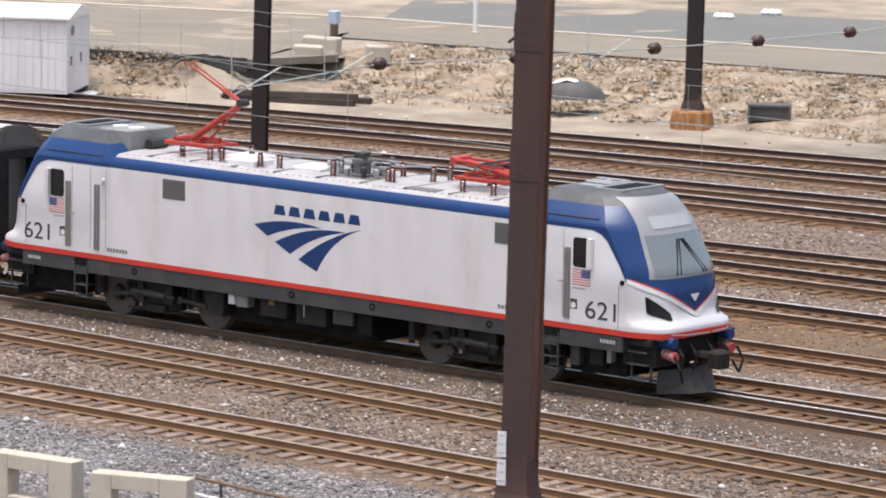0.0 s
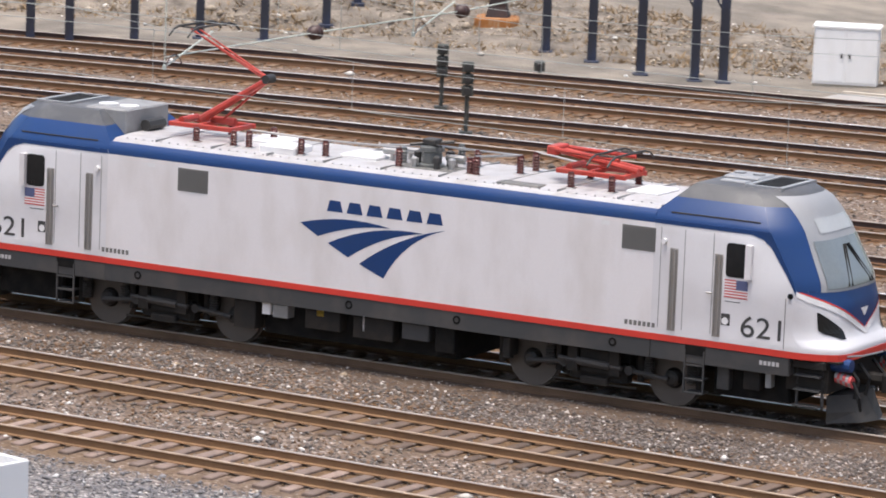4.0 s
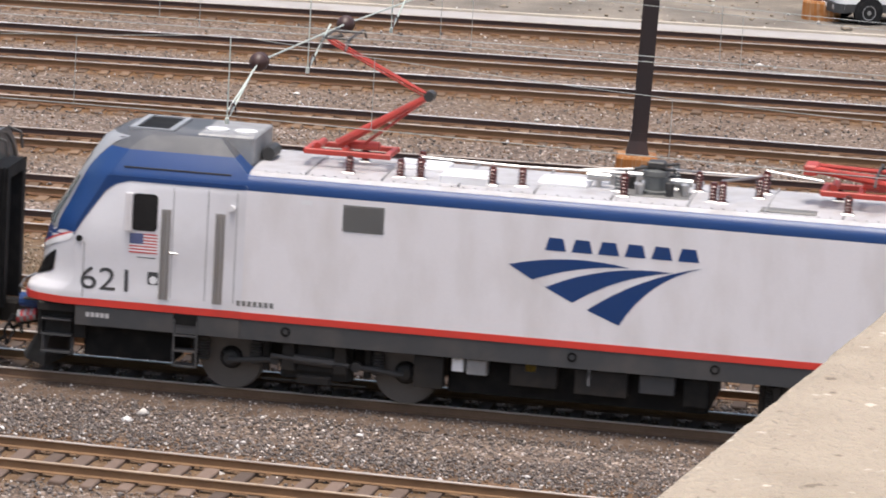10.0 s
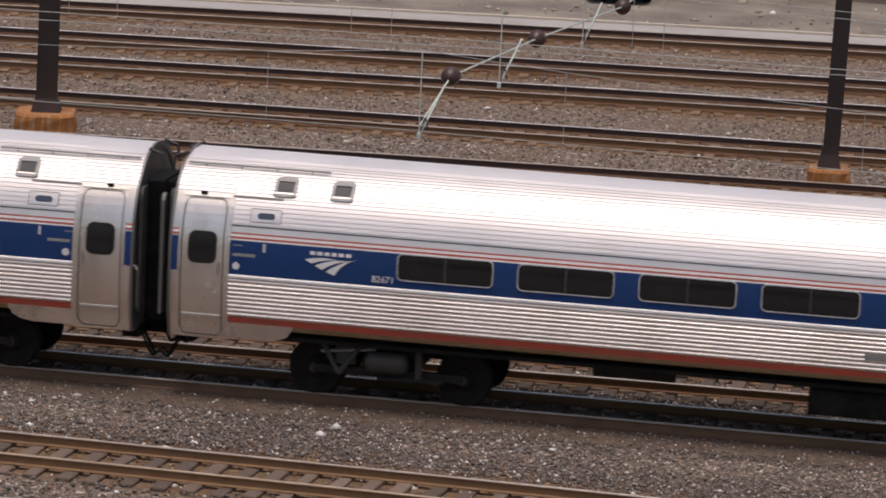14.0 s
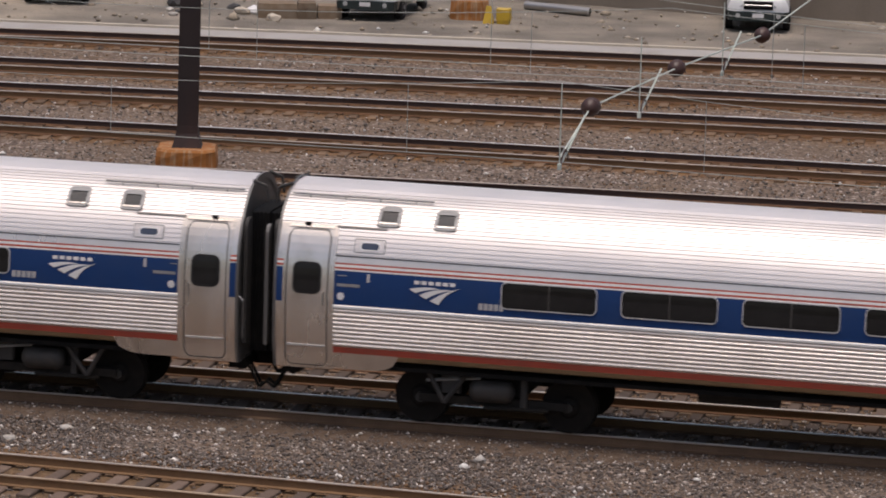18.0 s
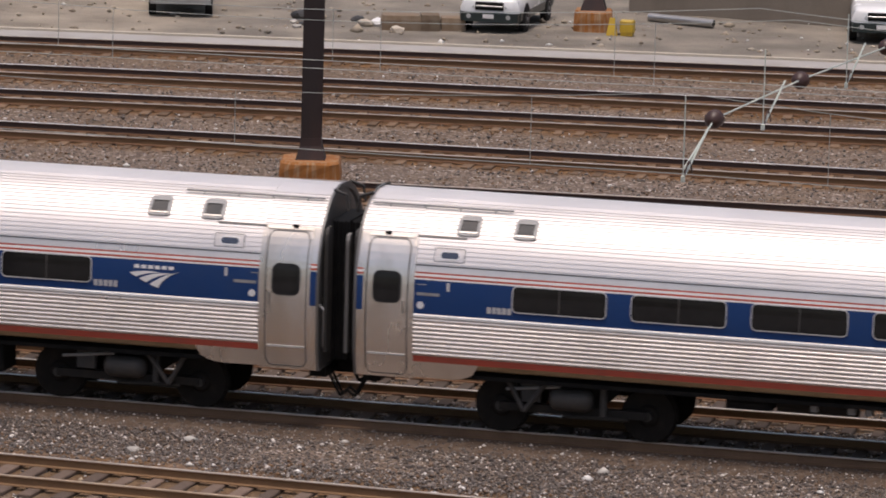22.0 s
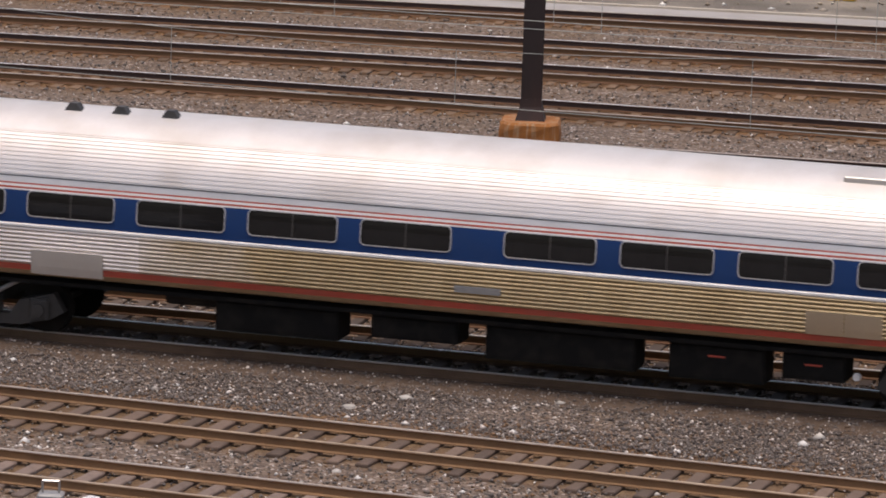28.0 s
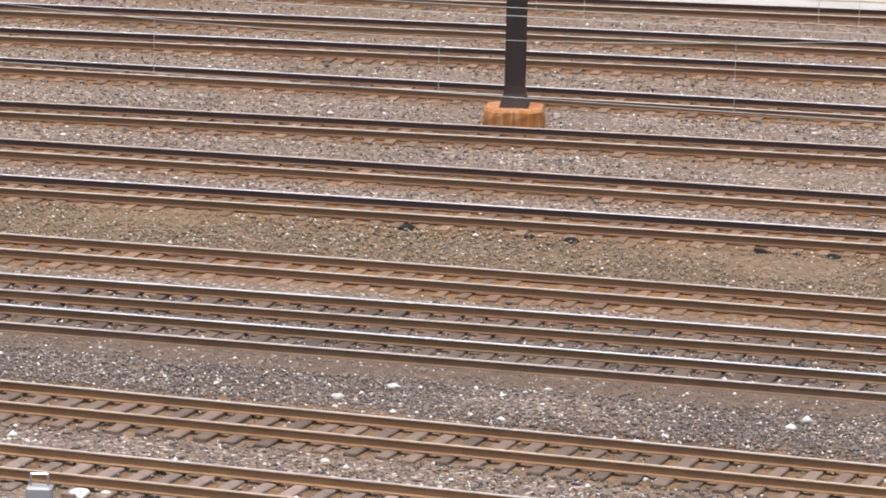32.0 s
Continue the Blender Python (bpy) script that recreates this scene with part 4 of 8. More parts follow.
def pantograph(parent, x, d, raised):
    """x: middle of the base; d: +1 when the knee points forward."""
    z = 4.16
    p = Shape()
    for sg in (-1, 1):
        p.box(x - 0.75, x + 0.75, sg * 0.42 - 0.045, sg * 0.42 + 0.045, z - 0.05, z + 0.04, 0, 0.012)
    for a in (-0.72, -0.1, 0.68):
        p.box(x + a - 0.05, x + a + 0.05, -0.42, 0.42, z - 0.045, z + 0.035, 0, 0.012)
    p.rod((x - 0.55, -0.3, z + 0.06), (x - 0.55, 0.3, z + 0.06), 0.07)
    p.rod((x - 0.1, 0.16, z + 0.07), (x + 0.45, 0.16, z + 0.07), 0.08)
    part("pantograph_base", p, PANTO, parent, "red pantograph base frame")
    arm = Shape()
    if raised:
        knee, foot, head = Vector((x + 1.30, 0, 5.20)), Vector((x - 0.25, 0, z + 0.08)), Vector((x - 0.50, 0, 6.05))
        arm.rod(foot, knee, 0.085, 0.06)
        arm.rod(foot + Vector((0.35, 0.1, -0.05)), knee + Vector((-0.1, 0.05, -0.1)), 0.025)
        part("lower_arm", arm, PANTO, parent, "red lower pantograph arm")
        up = Shape()
        for sg in (-1, 1):
            up.rod(knee + Vector((0, sg * 0.03, 0)), head + Vector((0, sg * 0.12, 0)), 0.024, 0.018)
        up.rod(knee + Vector((0, 0, -0.07)), head + Vector((0, 0, -0.06)), 0.014)
        part("upper_arm", up, PANTO, parent, "slim red upper pantograph arm")
        kn = Shape()
        kn.turned(knee - Vector((0, 0.14, 0)), [(0, 0.09), (0.28, 0.09)], 12, "y")
        part("knee_joint", kn, DARKSTEEL, parent)
        hd, hx, hz_ = Shape(), head.x + 0.25, head.z + 0.10
        hd.rod(head, (hx, 0, hz_ - 0.03), 0.03, n=6)
    else:
        for sg in (-1, 1):
            arm.rod((x + 0.85, sg * 0.12, z + 0.10), (x - 1.0, sg * 0.09, z + 0.33), 0.06, 0.05)
            arm.rod((x - 1.0, sg * 0.22, z + 0.36), (x + 0.55, sg * 0.34, z + 0.30), 0.04)
        arm.box(x - 1.08, x - 0.85, -0.26, 0.26, z + 0.25, z + 0.42, 0, 0.03)
        part("lower_arm", arm, PANTO, parent, "folded red pantograph arms")
        hd, hx, hz_ = Shape(), x + 0.4, z + 0.40
    for a in (-0.22, 0.22):
        ys = [(-0.95, -0.16), (-0.8, -0.05), (-0.6, 0.0), (0.6, 0.0), (0.8, -0.05), (0.95, -0.16)]
        for (y0, q0), (y1, q1) in zip(ys, ys[1:]):
            hd.rod((hx + a, y0, hz_ + q0), (hx + a, y1, hz_ + q1), 0.022, n=6)
    for sg in (-1, 1):
        hd.rod((hx - 0.24, sg * 0.45, hz_ - 0.03), (hx + 0.24, sg * 0.45, hz_ - 0.03), 0.02, n=6)
    part("contact_head", hd, DARKSTEEL, parent, "dark carbon contact strips")


def build_loco():
    L = thing("locomotive", pose(0, 0, 0), "silver electric locomotive with blue roof edge and red stripe", "locomotive")
    xb = 6.15
    # body
    s = Shape()
    s.box(-xb, xb, -HALF, HALF, 1.465, 3.56)
    part("body_side", s, SILVER, L, "smooth silver-grey painted body side")
    s = Shape()
    s.prism([(-HALF, 3.56), (HALF, 3.56), (1.468, 3.66), (1.43, 3.745), (1.36, 3.80), (-1.36, 3.80), (-1.43, 3.745), (-1.468, 3.66)], "x", -xb, xb)
    part("roof_edge", s, BLUE, L, "rounded blue roof edge", True)
    s = Shape()
    s.prism([(-1.30, 3.80), (1.30, 3.80), (1.22, 3.86), (0.7, 3.90), (-0.7, 3.90), (-1.22, 3.86)], "x", -xb, xb)
    part("roof", s, ROOFWHITE, L, "white roof deck")
    s = Shape()
    for i in range(9):
        x = -5.2 + 1.3 * i
        s.box(x - 0.012, x + 0.012, -1.2, 1.2, 3.862, 3.912)
    for sg in (-1, 1):
        for i in range(60):
            s.box(-5.9 + 0.2 * i - 0.014, -5.9 + 0.2 * i + 0.014, sg * 1.17 - 0.014, sg * 1.17 + 0.014, 3.86, 3.885)
    part("roof_seam", s, MIDGREY, L, "grey seams and bolts of the roof hatches")
    for d, rot in ((1, 0), (-1, 180)):
        m = Matrix.Rotation(radians(rot), 4, "Z")
        part("cab", cab_shell(xb), [NOSE, BLUE, HOODGREY], L, "silver cab with blue shoulders and grey hood", True, m=m)
        z0, rise = 1.85, 0.75

        def vee(z):
            return max(0.0, 1.44 * (z - z0) / rise)
        part("nose_vee", front_patch(span(z0, 2.60, 8), vee, 0.014), BLUE, L, "blue chevron under the windshield", True, m=m)
        for sg in (-1, 1):
            part("nose_trim", front_patch(span(z0 - 0.11, 2.60, 9), lambda z: min(1.46, max(0.0, 1.44 * (z - z0 + 0.14) / rise)), 0.018, 4, lambda z: max(0.0, 1.44 * (z - z0 + 0.02) / rise), sg), WHITE, L, "white trim along the chevron", True, m=m)
            part("nose_pinstripe", front_patch(span(z0 - 0.03, 2.59, 9), lambda z: min(1.44, max(0.0, 1.44 * (z - z0 + 0.022) / rise)), 0.022, 4, lambda z: max(0.0, 1.44 * (z - z0 - 0.012) / rise), sg), RED, L, "red pinstripe", True, m=m)
            part("blue_corner", front_patch(span(2.60, 4.06, 14), lambda z: interp(WIDE, z) - 0.002, 0.012, 8, lambda z: 1.13 - 0.14 * (z - 2.6), sg), BLUE, L, "blue cab corner beside the windshield", True, m=m)
        part("visor", front_patch(span(2.585, 4.24, 14), lambda z: 1.14 - 0.14 * (z - 2.6), 0.02), VISOR, L, "pale grey windshield surround", True, m=m)
        part("nose_emblem", front_patch(span(2.06, 2.22, 3), lambda z: 0.02 + 0.9 * (z - 2.06), 0.024), WHITE, L, "small white nose emblem", m=m)
        g = front_patch(span(2.64, 3.48, 8), lambda z: 1.04 - 0.13 * (z - 2.64), 0.034)
        part("windshield", g, SHIELD, L, "large sloping windshield", True, m=m)
        g = front_patch(span(3.60, 3.86, 3), lambda z: 0.68, 0.034)
        part("marker_light_band", g, LAMPGLASS, L, "pale headlight panel over the windshield", True, m=m)
        for sg in (-1, 1):
            for (a, b) in ((0.03, 0.40), (0.10, 0.52)):
                w = Shape()
                p0, p1 = (sg * b, 2.66), (sg * a, 3.36)
                w.rod((nose_x(*p0) + 0.05, p0[0], p0[1]), (nose_x(*p1) + 0.05, p1[0], p1[1]), 0.018, n=6)
                part("wiper", w, RUBBER, L, "black windshield wiper", m=m)
            h = front_patch(span(1.72, 2.22, 9), lambda z: min(1.24, 0.90 + 2.6 * (z - 1.72)), 0.02, 5, lambda z: 0.80 if z < 1.86 else 0.80 + 1.15 * (z - 1.86), sg)
            part("headlight", h, GLASS, L, "dark slanted headlight glass", m=m)
            # blue pillar on the cab's flank
            poly = [(6.155, 3.56), (8.18, 3.56), (8.42, 3.49), (8.59, 3.36), (8.94, 2.86), (9.12, 2.55)] + [(nose_x(HALF, z) + 0.045, z) for z in (2.55, 2.8, 3.0, 3.2, 3.4, 3.64)] + [(6.155, 3.64)]
            s = Shape()
            s.prism(poly, "y", -sg * (HALF - 0.01), -sg * (HALF + 0.008))
            part("blue_pillar", s, BLUE, L, "blue band curving down the cab's side", m=m)
            s = Shape()
            s.box(6.45, 8.3, sg * 1.398 - 0.008, sg * 1.398 + 0.008, 3.775, 3.80)
            part("hood_groove", s, SKIRT, L, "dark groove along the hood", m=m)
        s = Shape()
        s.box(7.35, 8.95, -1.12, 1.12, 0.42, 1.04, 0, 0.04)
        part("cab_underframe", s, BLACK, L, "black gear case under the cab", m=m)
        for a, b, z0_, k in ((7.5, 7.75, 0.55, SKIRT), (8.05, 8.4, 0.62, TRUCK), (8.5, 8.62, 0.7, MIDGREY)):
            s = Shape()
            s.box(a, b, -1.3, -1.1, z0_, 1.0, 0, 0.02)
            part("gear_box", s, k, L, m=m)
        # nose apron, red sill and step under it
        s = Shape()
        ys = [-HALF * math.cos(math.pi * i / 20) for i in range(21)]
        for z0_, z1_, k in ((1.345, 1.467, 0),):
            s.loft([[(xb, -HALF - 0.004, z)] + [(nose_x(y, 1.52) + 0.012, y, z) for y in ys] + [(xb, HALF + 0.004, z)] for z in (z0_, z1_)])
        part("red_sill", s, RED, L, "red stripe round the cab", m=m)
        s = Shape()
        s.box(xb, 9.05, -HALF + 0.01, HALF - 0.01, 1.0, 1.345, 0, 0.02)
        part("cab_skirt", s, SKIRT, L, "dark grey skirt under the cab", m=m)
        s = Shape()
        s.box(9.05, 9.74, -1.36, 1.36, 1.18, 1.345, 0, 0.04)
        s.box(9.74, 10.0, -1.3, 1.3, 1.32, 1.345)
        s.box(8.9, 9.75, -1.22, 1.22, 0.72, 1.22)
        s.rod((9.7, 0, 0.88), (10.45, 0, 0.88), 0.13)
        s.box(10.35, 10.72, -0.2, 0.2, 0.68, 1.06, 0, 0.06)
        s.rod((9.7, 0.55, 0.9), (10.25, 0.6, 0.75), 0.05)
        part("coupler", s, TRUCK, L, "black coupler and draw gear", m=m)
        s = Shape()
        s.loft([[(9.65, -1.0, 0.12), (10.12, -0.5, 0.12), (10.28, 0, 0.12), (10.12, 0.5, 0.12), (9.65, 1.0, 0.12), (9.5, 0, 0.12)],
                [(9.65, -1.0, 0.32), (10.02, -0.5, 0.32), (10.15, 0, 0.32), (10.02, 0.5, 0.32), (9.65, 1.0, 0.32), (9.48, 0, 0.32)],
                [(9.6, -0.92, 0.62), (9.9, -0.5, 0.62), (9.98, 0, 0.62), (9.9, 0.5, 0.62), (9.6, 0.92, 0.62), (9.45, 0, 0.62)]])
        part("pilot_plow", s, STRUT, L, "dark grey snow plow", m=m)
        for y in (-0.75, -0.3, 0.3, 0.75):
            s = Shape()
            s.rod((9.95, y, 1.2), (10.18, y * 1.05, 0.95), 0.035, n=6)
            s.rod((10.18, y * 1.05, 0.95), (10.12, y * 1.1, 0.62), 0.035, n=6)
            part("air_hose", s, RUBBER, L, "black air hose at the coupler", m=m)
        for sg in (-1, 1):
            s = Shape()
            s.rod((9.72, sg * 1.0, 1.26), (10.12, sg * 1.0, 1.26), 0.14, 0.12, 12)
            part("buffer_pot", s, BLUE, L, "blue capped receptacle on the front platform", m=m)
            s = Shape()
            s.loft([[(9.82 + 0.055 * i, sg * 1.0 + 0.11 * math.cos(q), 1.03 - 0.012 * i + 0.11 * math.sin(q)) for q in [math.pi * j / 6 for j in range(12)]] for i in range(7)])
            for i in range(72):
                s.k[i] = (i // 12 + (i % 12) // 3) % 2
            part("striped_end", s, [FLAGRED, MIDGREY], L, "red and white striped hose ends", m=m)
            s = Shape()
            for i, (a, b) in enumerate((((10.2, 1.1, 1.0), (10.36, 1.12, 0.72)), ((10.36, 1.12, 0.72), (10.34, 1.0, 0.45)), ((10.34, 1.0, 0.45), (10.22, 0.92, 0.7)))):
                s.rod((a[0], sg * a[1], a[2]), (b[0], sg * b[1], b[2]), 0.03, n=6)
            part("hose", s, RUBBER, L, "hanging black hose", m=m)
            s = Shape()
            s.rod((9.85, sg * 1.2, 1.43), (10.2, sg * 0.75, 1.43), 0.018, n=6)
            s.rod((10.2, sg * 0.75, 1.43), (10.3, sg * 0.05, 1.43), 0.018, n=6)
            part("handrail", s, STEEL, L, "thin steel handrail", m=m)
            # ladder under the cab corner
            s = Shape()
            s.box(9.1, 9.15, sg * 1.2 - 0.02, sg * 1.2 + 0.02, 0.4, 1.2)
            s.box(9.62, 9.67, sg * 1.2 - 0.02, sg * 1.2 + 0.02, 0.4, 1.2)
            for z in (0.45, 0.75, 1.02):
                s.box(9.12, 9.65, sg * 1.28 - 0.1, sg * 1.28 + 0.1, z, z + 0.03)
            part("corner_step", s, SKIRT, L, "dark corner steps", m=m)
        # hood vents
        s = Shape()
        s.box(7.72, 8.30, -0.66, 0.66, 4.332, 4.345)
        part("hood_opening", s, BLACK, L, "dark roof opening", m=m)
        s = Shape()
        for a, b, y0, y1 in ((7.62, 7.72, -0.74, 0.74), (8.30, 8.40, -0.74, 0.74), (7.72, 8.30, -0.74, -0.66), (7.72, 8.30, 0.66, 0.74)):
            s.box(a, b, y0, y1, 4.31, 4.37)
        part("opening_rim", s, VISOR, L, "grey rim of the roof opening", m=m)
        s = Shape()
        s.box(6.85, 7.6, -0.1, 0.62, 4.30, 4.40, 0, 0.03)
        s.box(6.95, 7.5, -0.45, -0.22, 4.30, 4.36, 0, 0.02)
        for a in (7.0, 7.4):
            s.turned((a, 0.3, 4.40), [(0, 0.12), (0.03, 0.12)], 14)
        if d > 0:
            part("roof_air_unit", s, VISOR, L, "pale roof air conditioning unit", m=m)
        # cab side: doors, window, handrails
        for sg in (-1,):
            y = -HALF * d
            yo = -1 if d > 0 else 1
            mm = None
            def X(v):
                return v * d
            def flat(name, x0, x1, z0, z1, material, t, label="", c=0.0):
                q = Shape()
                a, b = sorted((X(x0), X(x1)))
                if c:
                    k = c
                    pts = [(a + k, z0), (b - k, z0), (b - k * 0.3, z0 + k * 0.3), (b, z0 + k), (b, z1 - k), (b - k * 0.3, z1 - k * 0.3), (b - k, z1), (a + k, z1), (a + k * 0.3, z1 - k * 0.3), (a, z1 - k), (a, z0 + k), (a + k * 0.3, z0 + k * 0.3)]
                    q.prism(pts, "y", -HALF + 0.02, -HALF - t)
                else:
                    q.box(a, b, -HALF - t, -HALF + 0.02, z0, z1)
                return part(name, q, material, L, label)
            flat("side_window", 7.67, 8.11, 2.72, 3.36, GLASS, 0.012, "open cab side window with a black frame", 0.07)
            q = Shape()
            q.box(*sorted((X(8.10), X(8.22))), -HALF - 0.10, -HALF, 2.72, 3.36)
            part("mirror", q, SILVER, L, "folded rear-view mirror")
            for x in (6.58, 7.52):
                flat("handrail_recess", x - 0.085, x + 0.085, 1.56, 3.12, GRIP, 0.004)
                q = Shape()
                for a in (-0.045, 0.045):
                    q.rod((X(x + a), -HALF - 0.045, 1.6), (X(x + a), -HALF - 0.045, 3.1), 0.016, n=6)
                part("grab_rail", q, STEEL, L, "vertical steel grab rail")
            for x in (6.30, 6.80, 7.40):
                flat("door_joint", x - 0.008, x + 0.008, 1.6, 3.5, MIDGREY, 0.003)
            q = Shape()
            q.rod((X(7.3), -HALF - 0.05, 2.38), (X(7.42), -HALF - 0.05, 2.38), 0.02, n=6)
            part("door_handle", q, STEEL, L, "steel door handle")
            q = Shape()
            q.turned((X(6.38), -HALF, 3.24), [(0, 0.05), (-0.08, 0.05)], 10, "y")
            part("side_lamp", q, WHITE, L, "small round marker lamp")
            q = Shape()
            q.turned((X(9.02), -HALF + 0.02, 2.5), [(0, 0.065), (-0.05, 0.05)], 10, "y")
            part("side_camera", q, BLACK, L, "black round port")
            for i in range(13):
                flat("flag_stripe", 7.66, 8.14, 2.33 + 0.0262 * i, 2.33 + 0.0262 * (i + 1), FLAGRED if i % 2 == 0 else WHITE, 0.004)
            a, b = (7.90, 8.14) if d > 0 else (7.66, 7.90)
            flat("flag_canton", a if d > 0 else 8.14, b if d > 0 else 7.90, 2.33 + 0.0262 * 6, 2.33 + 0.0262 * 13, FLAGBLUE, 0.006)
            flat("cab_seam", 8.92, 8.936, 1.5, 2.44, LOUVRE, 0.003)
            flat("caption_bar", 7.68, 8.0, 2.25, 2.265, SKIRT, 0.004)
            flat("notice", 7.62, 7.80, 1.80, 2.02, SKIRT, 0.004)
            q = Shape()
            q.turned((X(7.70), -HALF, 1.88), [(0.01, 0.07), (-0.008, 0.07)], 12, "y")
            part("notice_mark", q, WHITE, L)
            lettering("road_number", "621", 0.56, SKIRT, L, Matrix.Translation((X(8.50), -HALF - 0.004, 1.81)) @ Matrix.Rotation(radians(90), 4, "X") @ Matrix.Diagonal((1.18, 1, 1, 1)), "dark road number 621")
            for i in range(7):
                flat("maker_bar", 5.60 + 0.096 * i, 5.665 + 0.096 * i, 1.57, 1.66, LOUVRE, 0.003, "small grey bar of the maker's name")
            for i in range(5):
                flat("type_bar", 8.45 + 0.085 * i, 8.51 + 0.085 * i, 1.15, 1.23, WINFRAME, -0.005)
            q = Shape()
            q.box(*sorted((X(6.9), X(7.32))), -HALF - 0.004, -HALF + 0.03, 1.15, 1.34)
            part("step_recess", q, BLACK, L, "dark step recess")
            q = Shape()
            for z in (0.42, 0.68, 0.95):
                q.box(*sorted((X(6.92), X(7.30))), -HALF - 0.02, -1.2, z, z + 0.03)
            for x in (6.9, 7.3):
                q.box(*sorted((X(x) - 0.015, X(x) + 0.015)), -HALF - 0.01, -HALF + 0.03, 0.42, 1.24)
            part("ladder", q, SKIRT, L, "dark ladder steps under the cab door")
            v = Shape()
            lx = 5.47 if d > 0 else 3.77
            v.box(*sorted((X(lx), X(lx + 0.71))), -HALF - 0.004, -HALF + 0.02, 3.0, 3.46)
            for i in range(11):
                v.box(*sorted((X(lx + 0.02), X(lx + 0.69))), -HALF - 0.014, -HALF, 3.02 + 0.04 * i, 3.035 + 0.04 * i)
            part("louvre", v, LOUVRE, L, "square grey ventilation grille")
            flat("data_plate", 5.02, 5.20, 3.40, 3.48, WHITE, 0.004)
    # long stripes
    s = Shape()
    s.box(-xb, xb, -HALF - 0.004, HALF + 0.004, 1.345, 1.465)
    part("red_stripe", s, RED, L, "bright red stripe along the body")
    s = Shape()
    s.box(-xb, xb, -HALF + 0.01, HALF - 0.01, 1.0, 1.345)
    part("skirt", s, SKIRT, L, "dark grey side skirt")
    for x in (-0.45, 1.97, 5.36, -5.37):
        q = Shape()
        q.turned((x, -HALF + 0.02, 1.19), [(0, 0.085), (-0.02, 0.085), (-0.022, 0.05), (0.0, 0.045)], 12, "y")
        part("jacking_port", q, BLACK, L, "black round jacking port")
    # emblem: three sweeping bands and a row of plain blocks
    for band in BANDS:
        part("emblem_band", flat_poly(swept(band), -HALF + 0.002), BLUE, L, "sweeping blue emblem band")
    for i in range(6):
        x = -1.016 + 0.449 * i
        part("emblem_block", flat_poly([(x, 2.98), (x + 0.36, 2.98), (x + 0.30, 3.195), (x + 0.06, 3.20)], -HALF + 0.002), BLUE, L, "plain blue block of the name line")
    # roof gear
    for x, y, h, g in ((-4.54, -0.75, 0.30, 0), (-3.66, -0.75, 0.32, 0), (-3.32, -0.72, 0.36, 0), (-2.07, -0.78, 0.34, 0), (-1.58, -0.66, 0.34, 0), (0.17, -0.8, 0.40, 0), (0.90, 0.38, 0.42, 1), (1.31, 0.30, 0.36, 0),
                       (1.82, -0.66, 0.38, 0), (1.66, -0.62, 0.34, 0), (2.37, 0.1, 0.38, 0), (2.43, 0.62, 0.40, 0), (3.95, -0.76, 0.32, 0), (4.82, -0.74, 0.32, 0), (3.7, 0.5, 0.28, 0), (4.75, 0.5, 0.28, 0), (-4.5, 0.5, 0.28, 0), (-3.5, 0.5, 0.28, 0), (0.02, -0.35, 0.34, 1)):
        insulator(L, x, y, 3.88, h, INSGREY if g else INSUL)
        f = Shape()
        f.box(x - 0.11, x + 0.11, y - 0.11, y + 0.11, 3.87, 3.91, 0, 0.015)
        part("insulator_foot", f, STEEL, L)
    for x0, x1, y0, y1, z, k in ((-2.95, -2.12, -0.95, -0.25, 4.03, WHITE), (-1.35, -0.5, -0.5, 0.3, 3.97, WHITE), (2.5, 3.45, -1.1, -0.75, 3.905, LOUVRE), (-3.9, -3.0, 0.0, 0.8, 3.96, WHITE), (5.0, 5.7, -0.5, 0.4, 3.95, WHITE)):
        q = Shape()
        q.box(x0, x1, y0, y1, 3.86, z, 0, 0.02)
        if z > 3.94:
            q.box(x0 + 0.06, x1 - 0.06, y0 + 0.06, y1 - 0.06, z, z + 0.012)
        part("roof_hatch", q, k, L, "flat roof hatch")
    q = Shape()
    q.turned((0.65, -0.35, 3.88), [(0, 0.26), (0.08, 0.26), (0.1, 0.2), (0.32, 0.2), (0.34, 0.24), (0.42, 0.24), (0.46, 0.12), (0.55, 0.1)], 16)
    part("circuit_breaker", q, INSGREY, L, "round dark circuit breaker")
    for a, b in (((-0.6, -0.3, 4.2), (0.6, -0.35, 4.32)), ((0.7, -0.3, 4.32), (1.3, 0.3, 4.22)), ((1.3, 0.3, 4.22), (2.4, 0.1, 4.26)), ((1.8, -0.66, 4.26), (2.4, 0.1, 4.26)), ((2.43, 0.62, 4.28), (3.4, 0.5, 4.2)), ((-3.3, -0.7, 4.25), (-1.6, -0.66, 4.22)), ((-1.6, -0.66, 4.22), (0.17, -0.8, 4.28))):
        q = Shape()
        q.rod(a, b, 0.022, n=6)
        part("roof_conductor", q, STEEL, L, "bare roof conductor bar")
    for x, y, h in ((0.42, -0.62, 0.2), (0.92, -0.62, 0.26), (0.48, -0.05, 0.34), (0.86, 0.0, 0.3), (1.15, -0.45, 0.22), (0.2, -0.1, 0.25)):
        q = Shape()
        q.turned((x, y, 3.88), [(0, 0.07), (h * 0.6, 0.06), (h * 0.6, 0.085), (h, 0.085), (h + 0.03, 0.03)], 10)
        part("terminal_post", q, DARKSTEEL if h > 0.24 else STEEL, L, "small metal terminal post")
    q = Shape()
    q.box(0.1, 1.25, -0.75, -0.05, 3.88, 3.915, 0, 0.01)
    part("breaker_plate", q, LOUVRE, L, "grey base plate under the circuit breaker")
    q = Shape()
